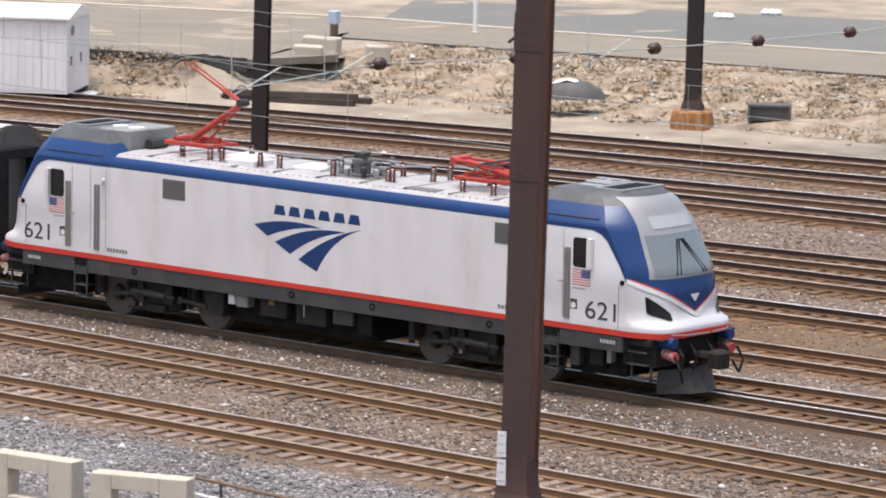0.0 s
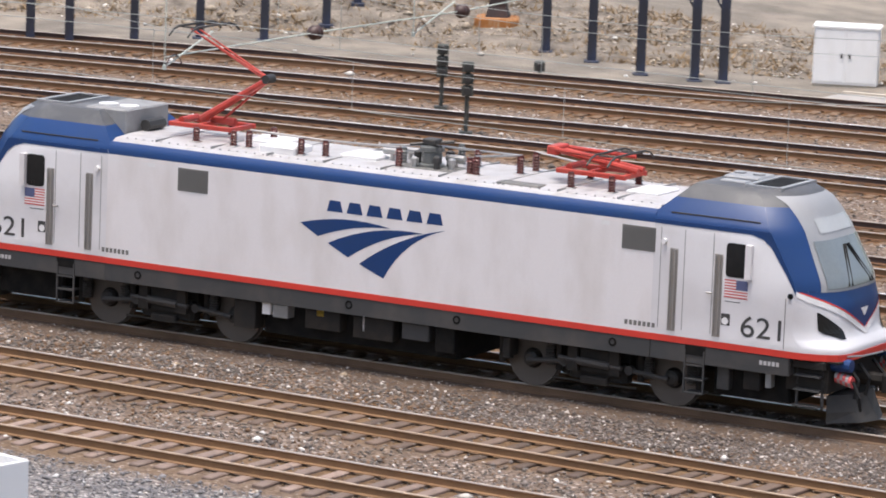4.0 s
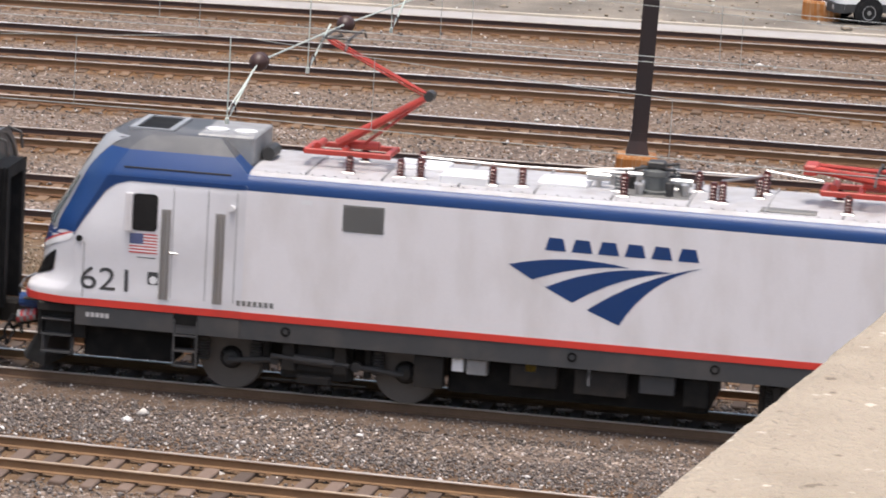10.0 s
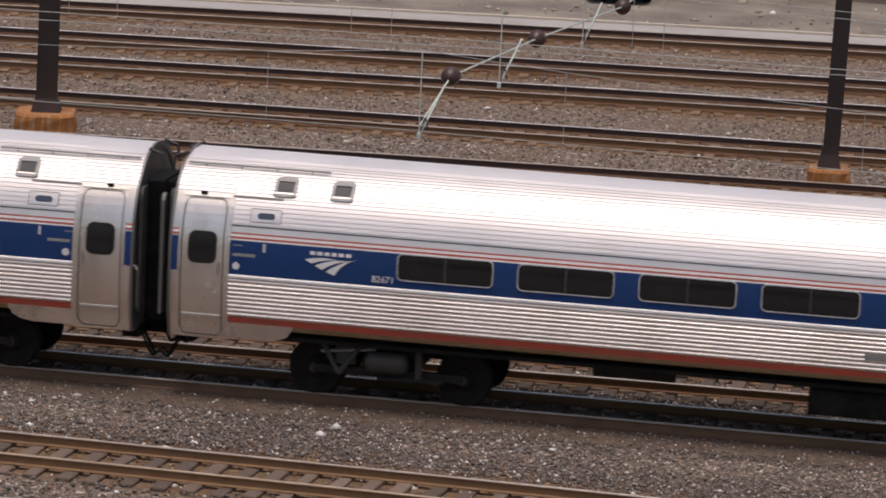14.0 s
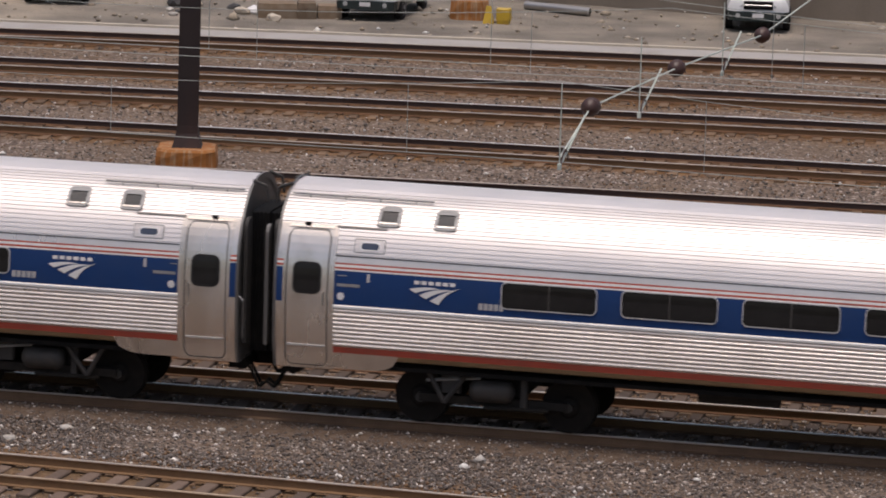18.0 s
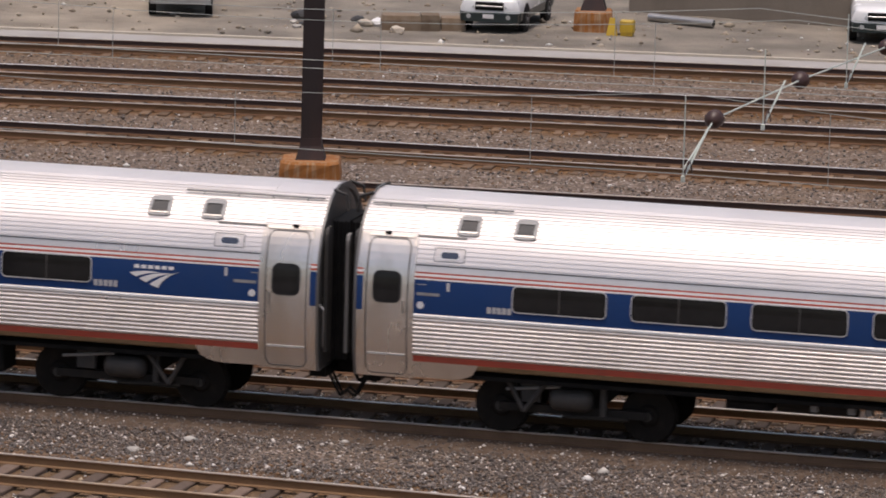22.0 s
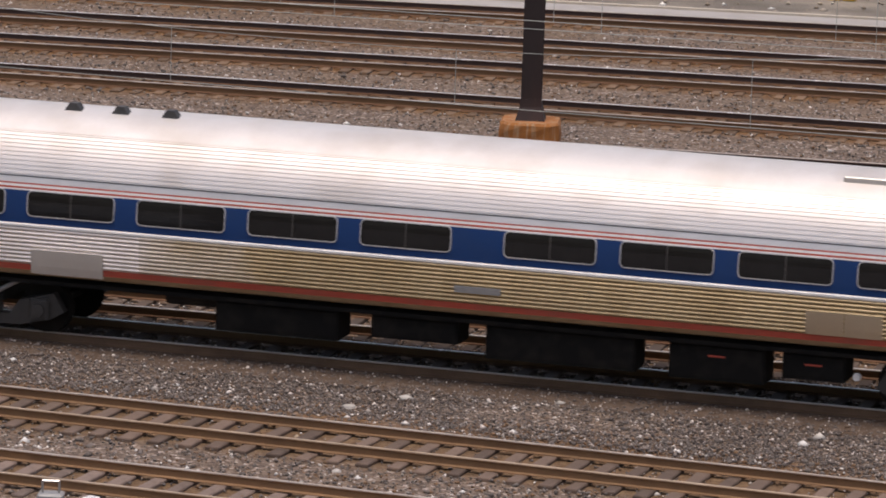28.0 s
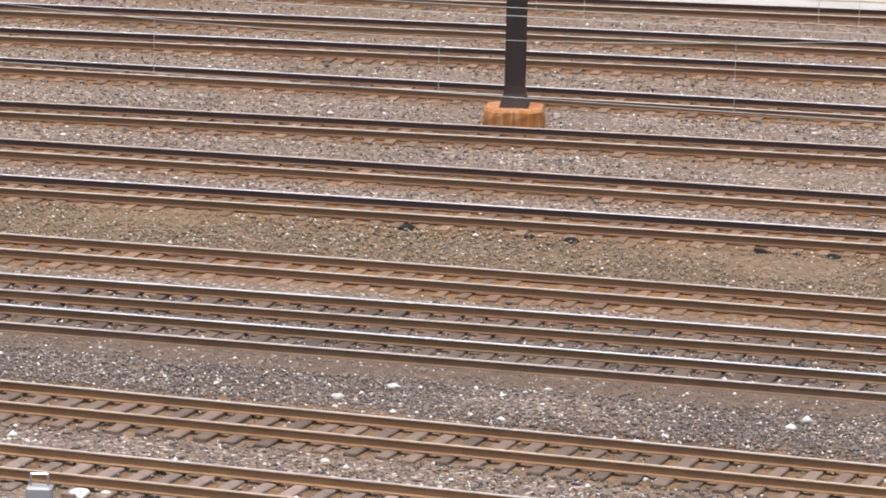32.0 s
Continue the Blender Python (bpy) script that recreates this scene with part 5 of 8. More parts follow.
    q.rod((0.3, -0.62, 4.34), (1.0, -0.1, 4.40), 0.03, n=6)
    q.rod((0.35, -0.1, 4.30), (1.0, -0.62, 4.36), 0.03, n=6)
    q.box(0.5, 0.8, -0.5, -0.2, 4.36, 4.46, 0, 0.02)
    part("breaker_head", q, DARKSTEEL, L, "dark contacts on top of the breaker")
    for x, y in ((-0.15, 0.2), (-0.35, -0.15), (0.3, 0.25), (1.05, -0.1)):
        q = Shape()
        q.rod((x - 0.2, y, 4.08), (x + 0.2, y, 4.08), 0.07, n=10)
        q.rod((x, y, 3.88), (x, y, 4.1), 0.05)
        part("switch_gear", q, STEEL, L, "bare metal switch gear")
    q = Shape()
    q.box(-7.2, -6.2, -0.78, 0.78, 3.86, 4.36, 0, 0.03)
    q = part("roof_box", q, MIDGREY, L, "grey ventilated equipment box on the rear hood")
    for x in (-6.95, -6.45):
        g = Shape()
        g.turned((x, -0.3, 4.36), [(0, 0.2), (0.03, 0.2), (0.03, 0.02)], 14)
        part("fan_cover", g, WHITE, q, "white round fan cover")
    q = Shape()
    q.rod((-6.05, -0.3, 4.02), (-6.05, 0.3, 4.02), 0.12)
    part("roof_reservoir", q, DARKSTEEL, L, "dark cylinder on the roof")
    pantograph(L, -4.65, 1, True)
    pantograph(L, 4.2, -1, False)
    # underframe
    q = Shape()
    q.box(-2.6, 1.85, -1.1, 1.1, 0.34, 0.98, 0, 0.05)
    part("transformer", q, BLACK, L, "black transformer case under the floor")
    for x0, x1, z0, k in ((-3.15, -2.65, 0.42, TRUCK), (-2.5, -2.3, 0.75, WHITE), (-2.25, -1.9, 0.72, MIDGREY), (-1.5, -0.7, 0.6, TRUCK), (-1.25, -1.05, 0.86, YELLOW), (-0.4, 0.5, 0.55, TRUCK), (0.7, 1.3, 0.66, SKIRT), (1.45, 1.88, 0.5, BLACK), (2.95, 3.1, 0.6, TRUCK), (-0.2, -0.12, 0.7, WHITE)):
        q = Shape()
        q.box(x0, x1, -1.36, -1.0, z0, 0.98, 0, 0.02)
        part("underfloor_box", q, k, L)
    sets = []
    for xc in (-4.88, 4.88):
        bogie_loco(L, xc)
        for a in (-1.52, 1.52):
            sets.append(wheelset(L, xc + a, 0.545))
    return L, sets


LOCO, LOCO_SETS = build_loco()


# ---- the stainless coaches ----
TUBE = [(0.93, 1.44), (1.06, 1.48), (1.3, 1.535), (1.6, 1.565), (2.0, 1.58), (2.4, 1.575), (2.75, 1.535), (3.0, 1.465), (3.25, 1.35), (3.5, 1.17), (3.7, 0.96), (3.85, 0.72), (3.95, 0.45), (4.0, 0.18)]


def tube_y(z):
    """Half width of the car at height z, rounded smoothly through the outline."""
    z = max(TUBE[0][0], min(TUBE[-1][0], z))
    for i in range(len(TUBE) - 1):
        (a, p), (b, q) = TUBE[i], TUBE[i + 1]
        if z <= b:
            h = b - a
            s0 = (q - TUBE[i - 1][1]) / (b - TUBE[i - 1][0]) if i else (q - p) / h
            s1 = (TUBE[i + 2][1] - p) / (TUBE[i + 2][0] - a) if i + 2 < len(TUBE) else (q - p) / h
            t = (z - a) / h
            return p * (2 * t ** 3 - 3 * t * t + 1) + s0 * h * (t ** 3 - 2 * t * t + t) + q * (3 * t * t - 2 * t ** 3) + s1 * h * (t ** 3 - t * t)
    return TUBE[-1][1]


def ribbed(z0, z1, pitch, depth):
    """Points up one side from z0 to z1 with raised ribs, as (y, z)."""
    z = z0
    step = 0.02
    path = [(tube_y(z0), z0)]
    while z < z1:
        z = min(z1, z + step)
        path.append((tube_y(z), z))
    acc, out = 0.0, [path[0]]
    nxt, up = pitch * 0.3, True
    for (ya, za), (yb, zb) in zip(path, path[1:]):
        l = math.hypot(yb - ya, zb - za)
        while acc + l >= nxt:
            t = (nxt - acc) / l
            y, z = ya + (yb - ya) * t, za + (zb - za) * t
            ny, nz = (zb - za) / l, -(yb - ya) / l
            a, b = (0.0, depth) if up else (depth, 0.0)
            out += [(y + ny * a, z + nz * a), (y + ny * b, z + nz * b)]
            nxt += pitch * (0.5)
            up = not up
        acc += l
    if not up:
        out.append((path[-1][0], path[-1][1]))
    else:
        out.append(path[-1])
    return out


def fluted(z0, z1, pitch, depth, n=8):
    """Points up one side with half-round flutes standing proud of it."""
    k = round((z1 - z0) / pitch)
    out = []
    for i in range(k * n + 1):
        z = z0 + (z1 - z0) * i / (k * n)
        out.append((tube_y(z) + depth * abs(math.sin(math.pi * i / n)) ** 1.2, z))
    return out


def strip(pts, x0, x1, both=True, k=0, s=None):
    """A skin over the outline pts from x0 to x1, on one or both sides."""
    s = s or Shape()
    if both and pts[-1][0] == 0.0:
        across = [(-y, z) for y, z in pts] + [(y, z) for y, z in pts[-2::-1]]
        return s.loft([[(x0, y, z) for y, z in across], [(x1, y, z) for y, z in across]], k, None, False)
    for sg in ((-1, 1) if both else (-1,)):
        s.loft([[(x0, sg * y, z) for y, z in pts], [(x1, sg * y, z) for y, z in pts]], k, None, False)
    return s


def sides(name, pts, x0, x1, material, C, label="", smooth=False):
    """The same strip on both flanks, each a part of its own."""
    for sg in (-1, 1):
        s = Shape()
        s.loft([[(x0, sg * y, z) for y, z in pts], [(x1, sg * y, z) for y, z in pts]], 0, None, False)
        part(name, s, material, C, label, smooth)


def rows_of(z0, z1, r):
    """Heights up a plate with rounded corners, each with its inset from the sides."""
    n = max(3, int((z1 - z0 - 2 * r) / 0.12))
    low = [(z0 + r - r * math.cos(radians(a)), r - r * math.sin(radians(a))) for a in (0, 30, 60, 90)] if r > 0 else []
    mid = [(z0 + r + (z1 - z0 - 2 * r) * i / n, 0.0) for i in range(n + 1)]
    top = [(z1 - r + r * math.sin(radians(a)), r - r * math.cos(radians(a))) for a in (30, 60, 90)] if r > 0 else []
    return (low[:-1] if r > 0 else []) + mid + top


def patch(x0, x1, z0, z1, off, s=None, r=0.0, k=0):
    """A plate with rounded corners that follows the near side's curve, off metres proud."""
    s = s or Shape()
    rings = [[(x0 + d, -(tube_y(z) + off), z), (x1 - d, -(tube_y(z) + off), z), (x1 - d, -(tube_y(z) - 0.03), z), (x0 + d, -(tube_y(z) - 0.03), z)] for z, d in rows_of(z0, z1, r)]
    return s.loft(rings, k)


def frame_ring(x0, x1, z0, z1, off, w, r):
    s = Shape()

    def loop(d, rr):
        rows = rows_of(z0 + d, z1 - d, rr)
        n = 18
        keep = [rows[min(len(rows) - 1, round(i * (len(rows) - 1) / n))] for i in range(n + 1)]
        return [(x0 + d + q, z) for z, q in keep] + [(x1 - d - q, z) for z, q in keep[::-1]]
    a, b = loop(0, r + w), loop(w, r)
    s.loft([[(x, -(tube_y(z) - 0.01), z) for x, z in a], [(x, -(tube_y(z) + off), z) for x, z in a], [(x, -(tube_y(z) + off), z) for x, z in b], [(x, -(tube_y(z) - 0.01), z) for x, z in b]], caps=False)
    return s


def coach_truck(parent, xc, outside=False):
    d = 1 if xc > 0 else -1
    s = Shape()
    for sg in (-1, 1):
        y = sg * (1.06 if outside else 0.98)
        if outside:
            beam = ((-1.75, 0.45), (-1.55, 0.78), (-0.9, 0.62), (-0.7, 0.35), (0.7, 0.35), (0.9, 0.62), (1.55, 0.78), (1.75, 0.45), (1.5, 0.3), (0.9, 0.16), (-0.9, 0.16), (-1.5, 0.3))
            s.loft([[(xc + a, y + o, z) for a, z in beam] for o in (-0.1, 0.1)])
        else:
            s.box(xc - 1.3, xc + 1.3, y - 0.08, y + 0.08, 0.42, 0.56)
            s.rod((xc - 0.15, y + sg * 0.15, 0.4), (xc + 1.0, y + sg * 0.15, 0.42), 0.035)
            for a in (0.42, 1.12):
                q = Shape()
                q.rod((xc + d * a, y + sg * 0.24, 1.0), (xc + d * 0.82, y + sg * 0.24, 0.46), 0.045)
                part("truck_strut", q, STRUT, parent, "dark grey slanting truck strut")
    s.box(xc - 0.45, xc + 0.45, -0.95, 0.95, 0.5, 0.95)
    part("truck_frame", s, STRUT if outside else TRUCK, parent, "dark dirty truck frame")
    y = -1.12
    if outside:
        for a in (-1.3, 1.3):
            q = Shape()
            q.box(xc + a - 0.19, xc + a + 0.19, y - 0.14, y + 0.04, 0.30, 0.68, 0, 0.05)
            q.turned((xc + a, y - 0.13, 0.47), [(0, 0.13), (-0.05, 0.12), (-0.06, 0.04)], 12, "y")
            part("journal_box", q, STRUT, parent, "dirty journal box at the axle end")
        for a in (-0.42, 0.42):
            q = Shape()
            q.turned((xc + a, y, 0.36), [(0.0, 0.12)] + [(0.03 + 0.06 * i + 0.03 * k, 0.15 - 0.035 * k) for i in range(8) for k in (0, 1)] + [(0.54, 0.12)], 12)
            part("coil_spring", q, STRUT, parent, "dirty coil spring of the truck")
        q = Shape()
        q.rod((xc - 1.0, y - 0.06, 0.86), (xc - 0.35, y - 0.06, 0.86), 0.13, n=12)
        part("brake_cylinder", q, STRUT, parent, "dark brake cylinder")
        q = Shape()
        q.rod((xc + 0.0, y - 0.12, 0.48), (xc + 0.95, y - 0.12, 1.0), 0.04)
        part("truck_strut", q, MIDGREY, parent, "grey slanting truck strut")
        q = Shape()
        q.rod((xc - 1.55, y - 0.12, 0.78), (xc - 1.05, y - 0.12, 0.95), 0.03)
        part("truck_strut", q, MIDGREY, parent, "grey slanting truck strut")
    else:
        q = Shape()
        q.turned((xc - 0.38, y, 0.70), [(0.0, 0.10), (0.05, 0.17), (0.12, 0.20), (0.64, 0.20), (0.71, 0.17), (0.76, 0.10)], 14, "x")
        part("air_spring", q, STRUT, parent, "dirty grey rounded air spring", True)
        for a, b, low in ((-0.9, -0.55, 0.62), (0.5, 0.62, 0.45)):
            part("truck_bracket", Shape().box(xc + a, xc + b, y - 0.05, y + 0.09, low, 0.98, 0, 0.025), STRUT, parent)
        q = Shape()
        q.rod((xc - 1.15, y - 0.05, 0.82), (xc - 0.2, y - 0.05, 0.92), 0.03, n=6)
        part("damper", q, MIDGREY, parent, "slim grey damper")


def roof_vent(C, a, b):
    """A square vent hood: splayed pale rim, dark recessed mesh, a bright lower lip and a painted shadow line."""
    v = part("roof_vent", frame_ring(a, b, 3.455, 3.74, 0.05, 0.055, 0.012), MIDGREY, C, "square splayed grey roof vent frame")
    part("roof_vent_mesh", patch(a + 0.05, b - 0.05, 3.505, 3.69, 0.024), SKIRT, v, "dark vent mesh")
    part("roof_vent_lip", patch(a + 0.04, b - 0.04, 3.50, 3.517, 0.062), STAINLESS, v, "bright lower lip")
    # dark strip that draws the vent's shadow line on the roof
    part("roof_vent_foot", patch(a, b, 3.445, 3.462, 0.022), GANGSTEEL, v, "dark strip painted for the shadow under the vent")


def coach_end(C, d, end, skin=None):
    """Door zone, end wall and diaphragm at one end; d: +1 at the front."""
    skin = skin or DOORSTEEL

    def X(a):
        return d * (end - a)
    lo, hi = sorted((X(0.0), X(1.06)))
    full = [(tube_y(z), z) for z in (0.93, 1.06, 1.3, 1.6, 2.0, 2.4, 2.75, 3.0, 3.25, 3.42)]
    sides("vestibule_side", full, lo, hi, skin, C, "plain stainless vestibule side", True)
    part("vestibule_roof", strip(ribbed(3.42, 3.9, 0.082, 0.013) + [(0.45, 3.95), (0.18, 4.0), (0.0, 4.0)], lo, hi, True), STAIN_ROOF, C, "ribbed stainless roof over the vestibule")
    a, b = sorted((X(0.22), X(0.93)))
    part("door", patch(a, b, 0.99, 3.32, 0.005, None, 0.09), skin, C, "brushed stainless side door")
    part("door_frame", frame_ring(a - 0.022, b + 0.022, 0.98, 3.345, 0.010, 0.02, 0.1), GANGSTEEL, C)
    for x0, x1 in ((a - 0.07, a - 0.028), (b + 0.045, b + 0.13)) if d < 0 else ((a - 0.13, a - 0.045), (b + 0.028, b + 0.07)):
        part("door_post", patch(x0, x1, 0.96, 3.36, 0.022), skin, C, "plain steel post beside the door")
    part("door_header", patch(a - 0.06, b + 0.06, 3.365, 3.40, 0.022), skin, C, "steel rail over the door")
    hx = b - 0.06 if d < 0 else a + 0.06
    s = Shape()
    s.rod((hx, -tube_y(2.2) - 0.035, 2.08), (hx, -tube_y(2.3) - 0.035, 2.3), 0.014, n=6)
    part("door_grip", s, STEEL, C, "short steel grip on the door")
    part("door_window", patch(a + 0.13, b - 0.13, 2.28, 2.78, 0.026, None, 0.09), GLASS, C, "dark rounded door window")
    part("door_window_frame", frame_ring(a + 0.105, b - 0.105, 2.255, 2.805, 0.03, 0.03, 0.09), RUBBER, C)
    part("door_sill_line", patch(a + 0.02, b - 0.02, 1.335, 1.36, 0.026), WINFRAME, C)
    a2, b2 = sorted((X(0.035), X(0.142)))
    part("blue_end_patch", patch(a2, b2, 2.10, 2.69, 0.006), BAND_BLUE, C, "blue patch beside the door")
    for z0, z1, k in ((2.718, 2.752, DULL_RED), (2.752, 2.795, WHITE), (2.795, 2.822, DULL_RED)):
        part("end_stripe", patch(a2, b2, z0, z1, 0.008), k, C)
    # end wall
    s = Shape()
    ring = [(tube_y(z) - 0.004, z) for z in (0.93, 1.06, 1.3, 1.6, 2.0, 2.4, 2.75, 3.0, 3.25, 3.5, 3.7, 3.85, 3.95, 4.0)]
    loop = [(-y, z) for y, z in ring] + [(y, z) for y, z in ring[::-1]]
    s.prism(loop, "x", *sorted((X(0.012), X(0.06))))
    part("end_wall", s, GANGSTEEL, C, "grey steel end wall")
    s = Shape()
    big = [(-(y + 0.022), z + (0.022 if z > 3 else 0.0)) for y, z in ring] + [(y + 0.022, z + (0.022 if z > 3 else 0.0)) for y, z in ring[::-1]]
    small = [(-(y - 0.07), z - (0.07 if z > 3 else 0.0)) for y, z in ring] + [(y - 0.07, z - (0.07 if z > 3 else 0.0)) for y, z in ring[::-1]]
    s.loft([[(X(0.03), y, z) for y, z in big], [(X(-0.012), y, z) for y, z in big], [(X(-0.012), y, z) for y, z in small]], caps=False)
    part("end_hoop", s, GANGSTEEL, C, "thick steel hoop round the car end", True)
    # diaphragm
    s, rings = Shape(), []
    for i in range(9):
        q = 0.0 if i % 2 else 0.05
        o, t = 0.62 + q, 3.42 + q
        rings.append([(X(-0.01 - 0.038 * i), y, z) for y, z in ((-o, 1.0), (-o, t), (o, t), (o, 1.0), (0.45, 1.0), (0.45, 3.25), (-0.45, 3.25), (-0.45, 1.0))])
    s.loft(rings)
    part("diaphragm", s, RUBBER, C, "black rubber gangway diaphragm")
    for off, top, wide, k in ((0.03, 3.42, 0.30, STRUT), (0.19, 3.34, 0.2, GANGSTEEL)):
        s = Shape()
        y0, y1 = -1.30, -1.30 + wide
        s.prism([(y0, 1.25), (y1, 1.25), (y1, top), (y0 + 0.12, top), (y0 + 0.05, top - 0.04), (y0 + 0.012, top - 0.11), (y0, top - 0.2)], "x", *sorted((X(-off), X(-off - 0.06))))
        if off > 0.1 and d > 0:
            continue
        part("gangway_plate", s, k, C, "upright steel plate beside the gangway")
    for y in (-0.55, 0.55):
        s = Shape()
        s.rod((X(0.02), y, 3.98), (X(-0.22), y, 3.90), 0.03, n=6)
        s.rod((X(-0.22), y, 3.90), (X(-0.26), y, 3.62), 0.03, n=6)
        part("jumper_cable", s, STRUT, C, "dark cable over the gangway")
    s = Shape()
    s.rod((X(-0.05), -1.38, 1.35), (X(-0.05), -1.38, 2.0), 0.018, n=6)
    s.rod((X(-0.05), -1.38, 2.0), (X(0.02), -1.36, 2.08), 0.018, n=6)
    part("corner_grip", s, STEEL, C, "bent steel corner grip")
    # roof fittings
    s = Shape()
    a, b = sorted((X(0.1), X(2.6)))
    s.rod((a, -0.82, 3.86), (b, -0.82, 3.86), 0.022, n=6)
    for i in range(4):
        x = a + (b - a) * (i + 0.5) / 4
        s.rod((x, -0.82, 3.76), (x, -0.82, 3.86), 0.014, n=5)
    part("roof_gutter_rail", s, MIDGREY, C, "grey roof rail")
    for u in (2.02, 3.0) if d > 0 else (1.9, 2.9):
        a, b = sorted((X(u - 0.20), X(u + 0.20)))
        roof_vent(C, a, b)
    a, b = sorted((X(1.38), X(1.90)))
    if skin is DIRTY_DOOR:
        a, b = sorted((X(0.30), X(0.76)))
    z = 3.42 if skin is DIRTY_DOOR else 3.02
    part("lavatory_window_plate", patch(a, b, z, z + 0.205, 0.024), STAINLESS, C, "plain plate round the small window")
    part("lavatory_plate_edge", frame_ring(a - 0.012, b + 0.012, z - 0.012, z + 0.217, 0.016, 0.014, 0.01), GANGSTEEL, C, "dark joint round the plate")
    part("lavatory_window_rim", frame_ring(a + 0.09, b - 0.07, z + 0.025, z + 0.175, 0.034, 0.022, 0.05), WHITE, C, "pale window rim")
    part("lavatory_window", patch(a + 0.11, b - 0.09, z + 0.04, z + 0.16, 0.030, None, 0.05), SLATE, C, "small dark lavatory window")
    part("drip_rail", patch(*sorted((X(1.02), X(1.9))), 3.40, 3.42, 0.03), GANGSTEEL, C, "thin dark drip rail beside the door")
    s = Shape()
    x = X(0.5)
    s.box(x - 0.05, x + 0.05, -1.30, -1.15, 3.41, 3.445)
    part("door_lamp", s, BLACK, C)
    # coupler and hoses
    s = Shape()
    s.box(*sorted((X(0.1), X(-0.38))), -0.16, 0.16, 0.68, 1.0, 0, 0.05)
    s.box(*sorted((X(0.3), X(0.0))), -0.9, 0.9, 0.72, 0.95)
    for y in (-0.7, -0.5, 0.6):
        s.rod((X(0.02), y, 0.8), (X(-0.2), y, 0.38), 0.03, n=6)
        s.rod((X(-0.2), y, 0.38), (X(-0.36), y, 0.5), 0.03, n=6)
    part("coupler", s, BLACK, C, "black coupler and hoses")


WIN, PIER, MIDPIER = 1.63, 0.45, 0.98
HALFPITCH, END = 13.2, 12.86


def build_coach(logo_front, cab=False, under=0, number=""):
    C = thing("passenger_coach" if not cab else "cab_coach", pose(0, 0, 0), "stainless fluted passenger coach with blue window band" if not cab else "stainless cab coach with smooth grey rounded end", "train car", "cars of the train")
    f0, f1 = -END + 1.06, END - 1.06
    if cab:
        f0 = -END + 1.92
    flute = fluted(1.36, 2.03, 0.0744, 0.024)
    sides("fluted_side", flute, f0, f1, STAINLESS, C, "fluted stainless lower side")
    sides("side_sill", [(1.36, 1.125), (1.47, 1.165), (1.53, 1.25)], f0, f1, STAIN_DIRTY, C, "dirty plain sill")
    for e in (1, -1):
        if not (cab and e < 0):
            for sg in (-1, 1):
                q, rings = Shape(), []
                for i in range(13):
                    u = i / 12
                    low = 1.23 - 0.27 * math.sqrt(max(0.0, 1 - max(0.0, (u - 0.55) / 0.45) ** 2))
                    rings.append([(e * (END - 1.06 - 1.15 * u), sg * (tube_y(z) + 0.004), z) for z in (low, (low + 1.255) / 2, 1.255)])
                q.loft(rings, 0, None, False)
                part("end_skirt", q, DIRTY_DOOR if cab else DOORSTEEL, C, "plain stainless skirt rounded off beside the truck")
    sides("red_stripe", [(1.53, 1.25), (1.545, 1.36)], f0, f1, DULL_RED, C, "faded red stripe")
    sides("belt_rail", [(tube_y(2.03) + 0.012, 2.025), (tube_y(2.045) + 0.03, 2.045), (tube_y(2.08) + 0.03, 2.08), (tube_y(2.1) + 0.008, 2.1)], f0, f1, WHITE, C, "bright belt rail")
    sides("window_band", [(tube_y(z) + 0.004, z) for z in (2.08, 2.2, 2.4, 2.6, 2.69)], f0, f1, BAND_BLUE, C, "dark blue window band", True)
    for z0, z1, k in ((2.69, 2.718, WHITE), (2.718, 2.752, DULL_RED), (2.752, 2.795, WHITE), (2.795, 2.822, DULL_RED)):
        sides("pinstripe", [(tube_y(z0) + 0.006, z0), (tube_y(z1) + 0.006, z1)], f0, f1, k, C)
    sides("letter_board", [(tube_y(z) + 0.004, z) for z in (2.822, 2.86, 2.925)], f0, f1, STAINLESS, C, "plain stainless band over the stripes", True)
    sides("drip_line", [(tube_y(2.925) + 0.004, 2.925), (tube_y(2.93) + 0.016, 2.93), (tube_y(2.945) + 0.016, 2.945)], f0, f1, STRUT, C, "thin dark drip line under the roof")
    roof = ribbed(2.945, 3.91, 0.082, 0.011) + [(0.5, 3.945), (0.25, 3.99), (0.0, 4.0)]
    part("roof", strip(roof, f0, f1), OLD_ROOF if cab else STAIN_ROOF, C, "ribbed stainless roof")
    s = Shape()
    s.box(f0, f1, -1.4, 1.4, 0.98, 1.05)
    part("floor_pan", s, BLACK, C, "black underfloor")
    # windows
    d = 1 if logo_front else -1
    x = d * (HALFPITCH - 4.35) - (0.1 if logo_front else 0.0)
    groups = (4, 5)
    for g, n in enumerate(groups):
        for i in range(n):
            a, b = sorted((x, x - d * WIN))
            part("window_frame", frame_ring(a - 0.018, b + 0.018, 2.232, 2.70, 0.024, 0.018, 0.08), WINFRAME, C, "rounded metal window frame")
            w = part("window", patch(a, b, 2.25, 2.685, 0.014, None, 0.08), GLASS, C, "long dark tinted window")
            part("mullion", patch((a + b) / 2 - 0.012, (a + b) / 2 + 0.012, 2.255, 2.68, 0.018), STRUT, w)
            x -= d * (WIN + PIER)
        x -= d * (MIDPIER - PIER)
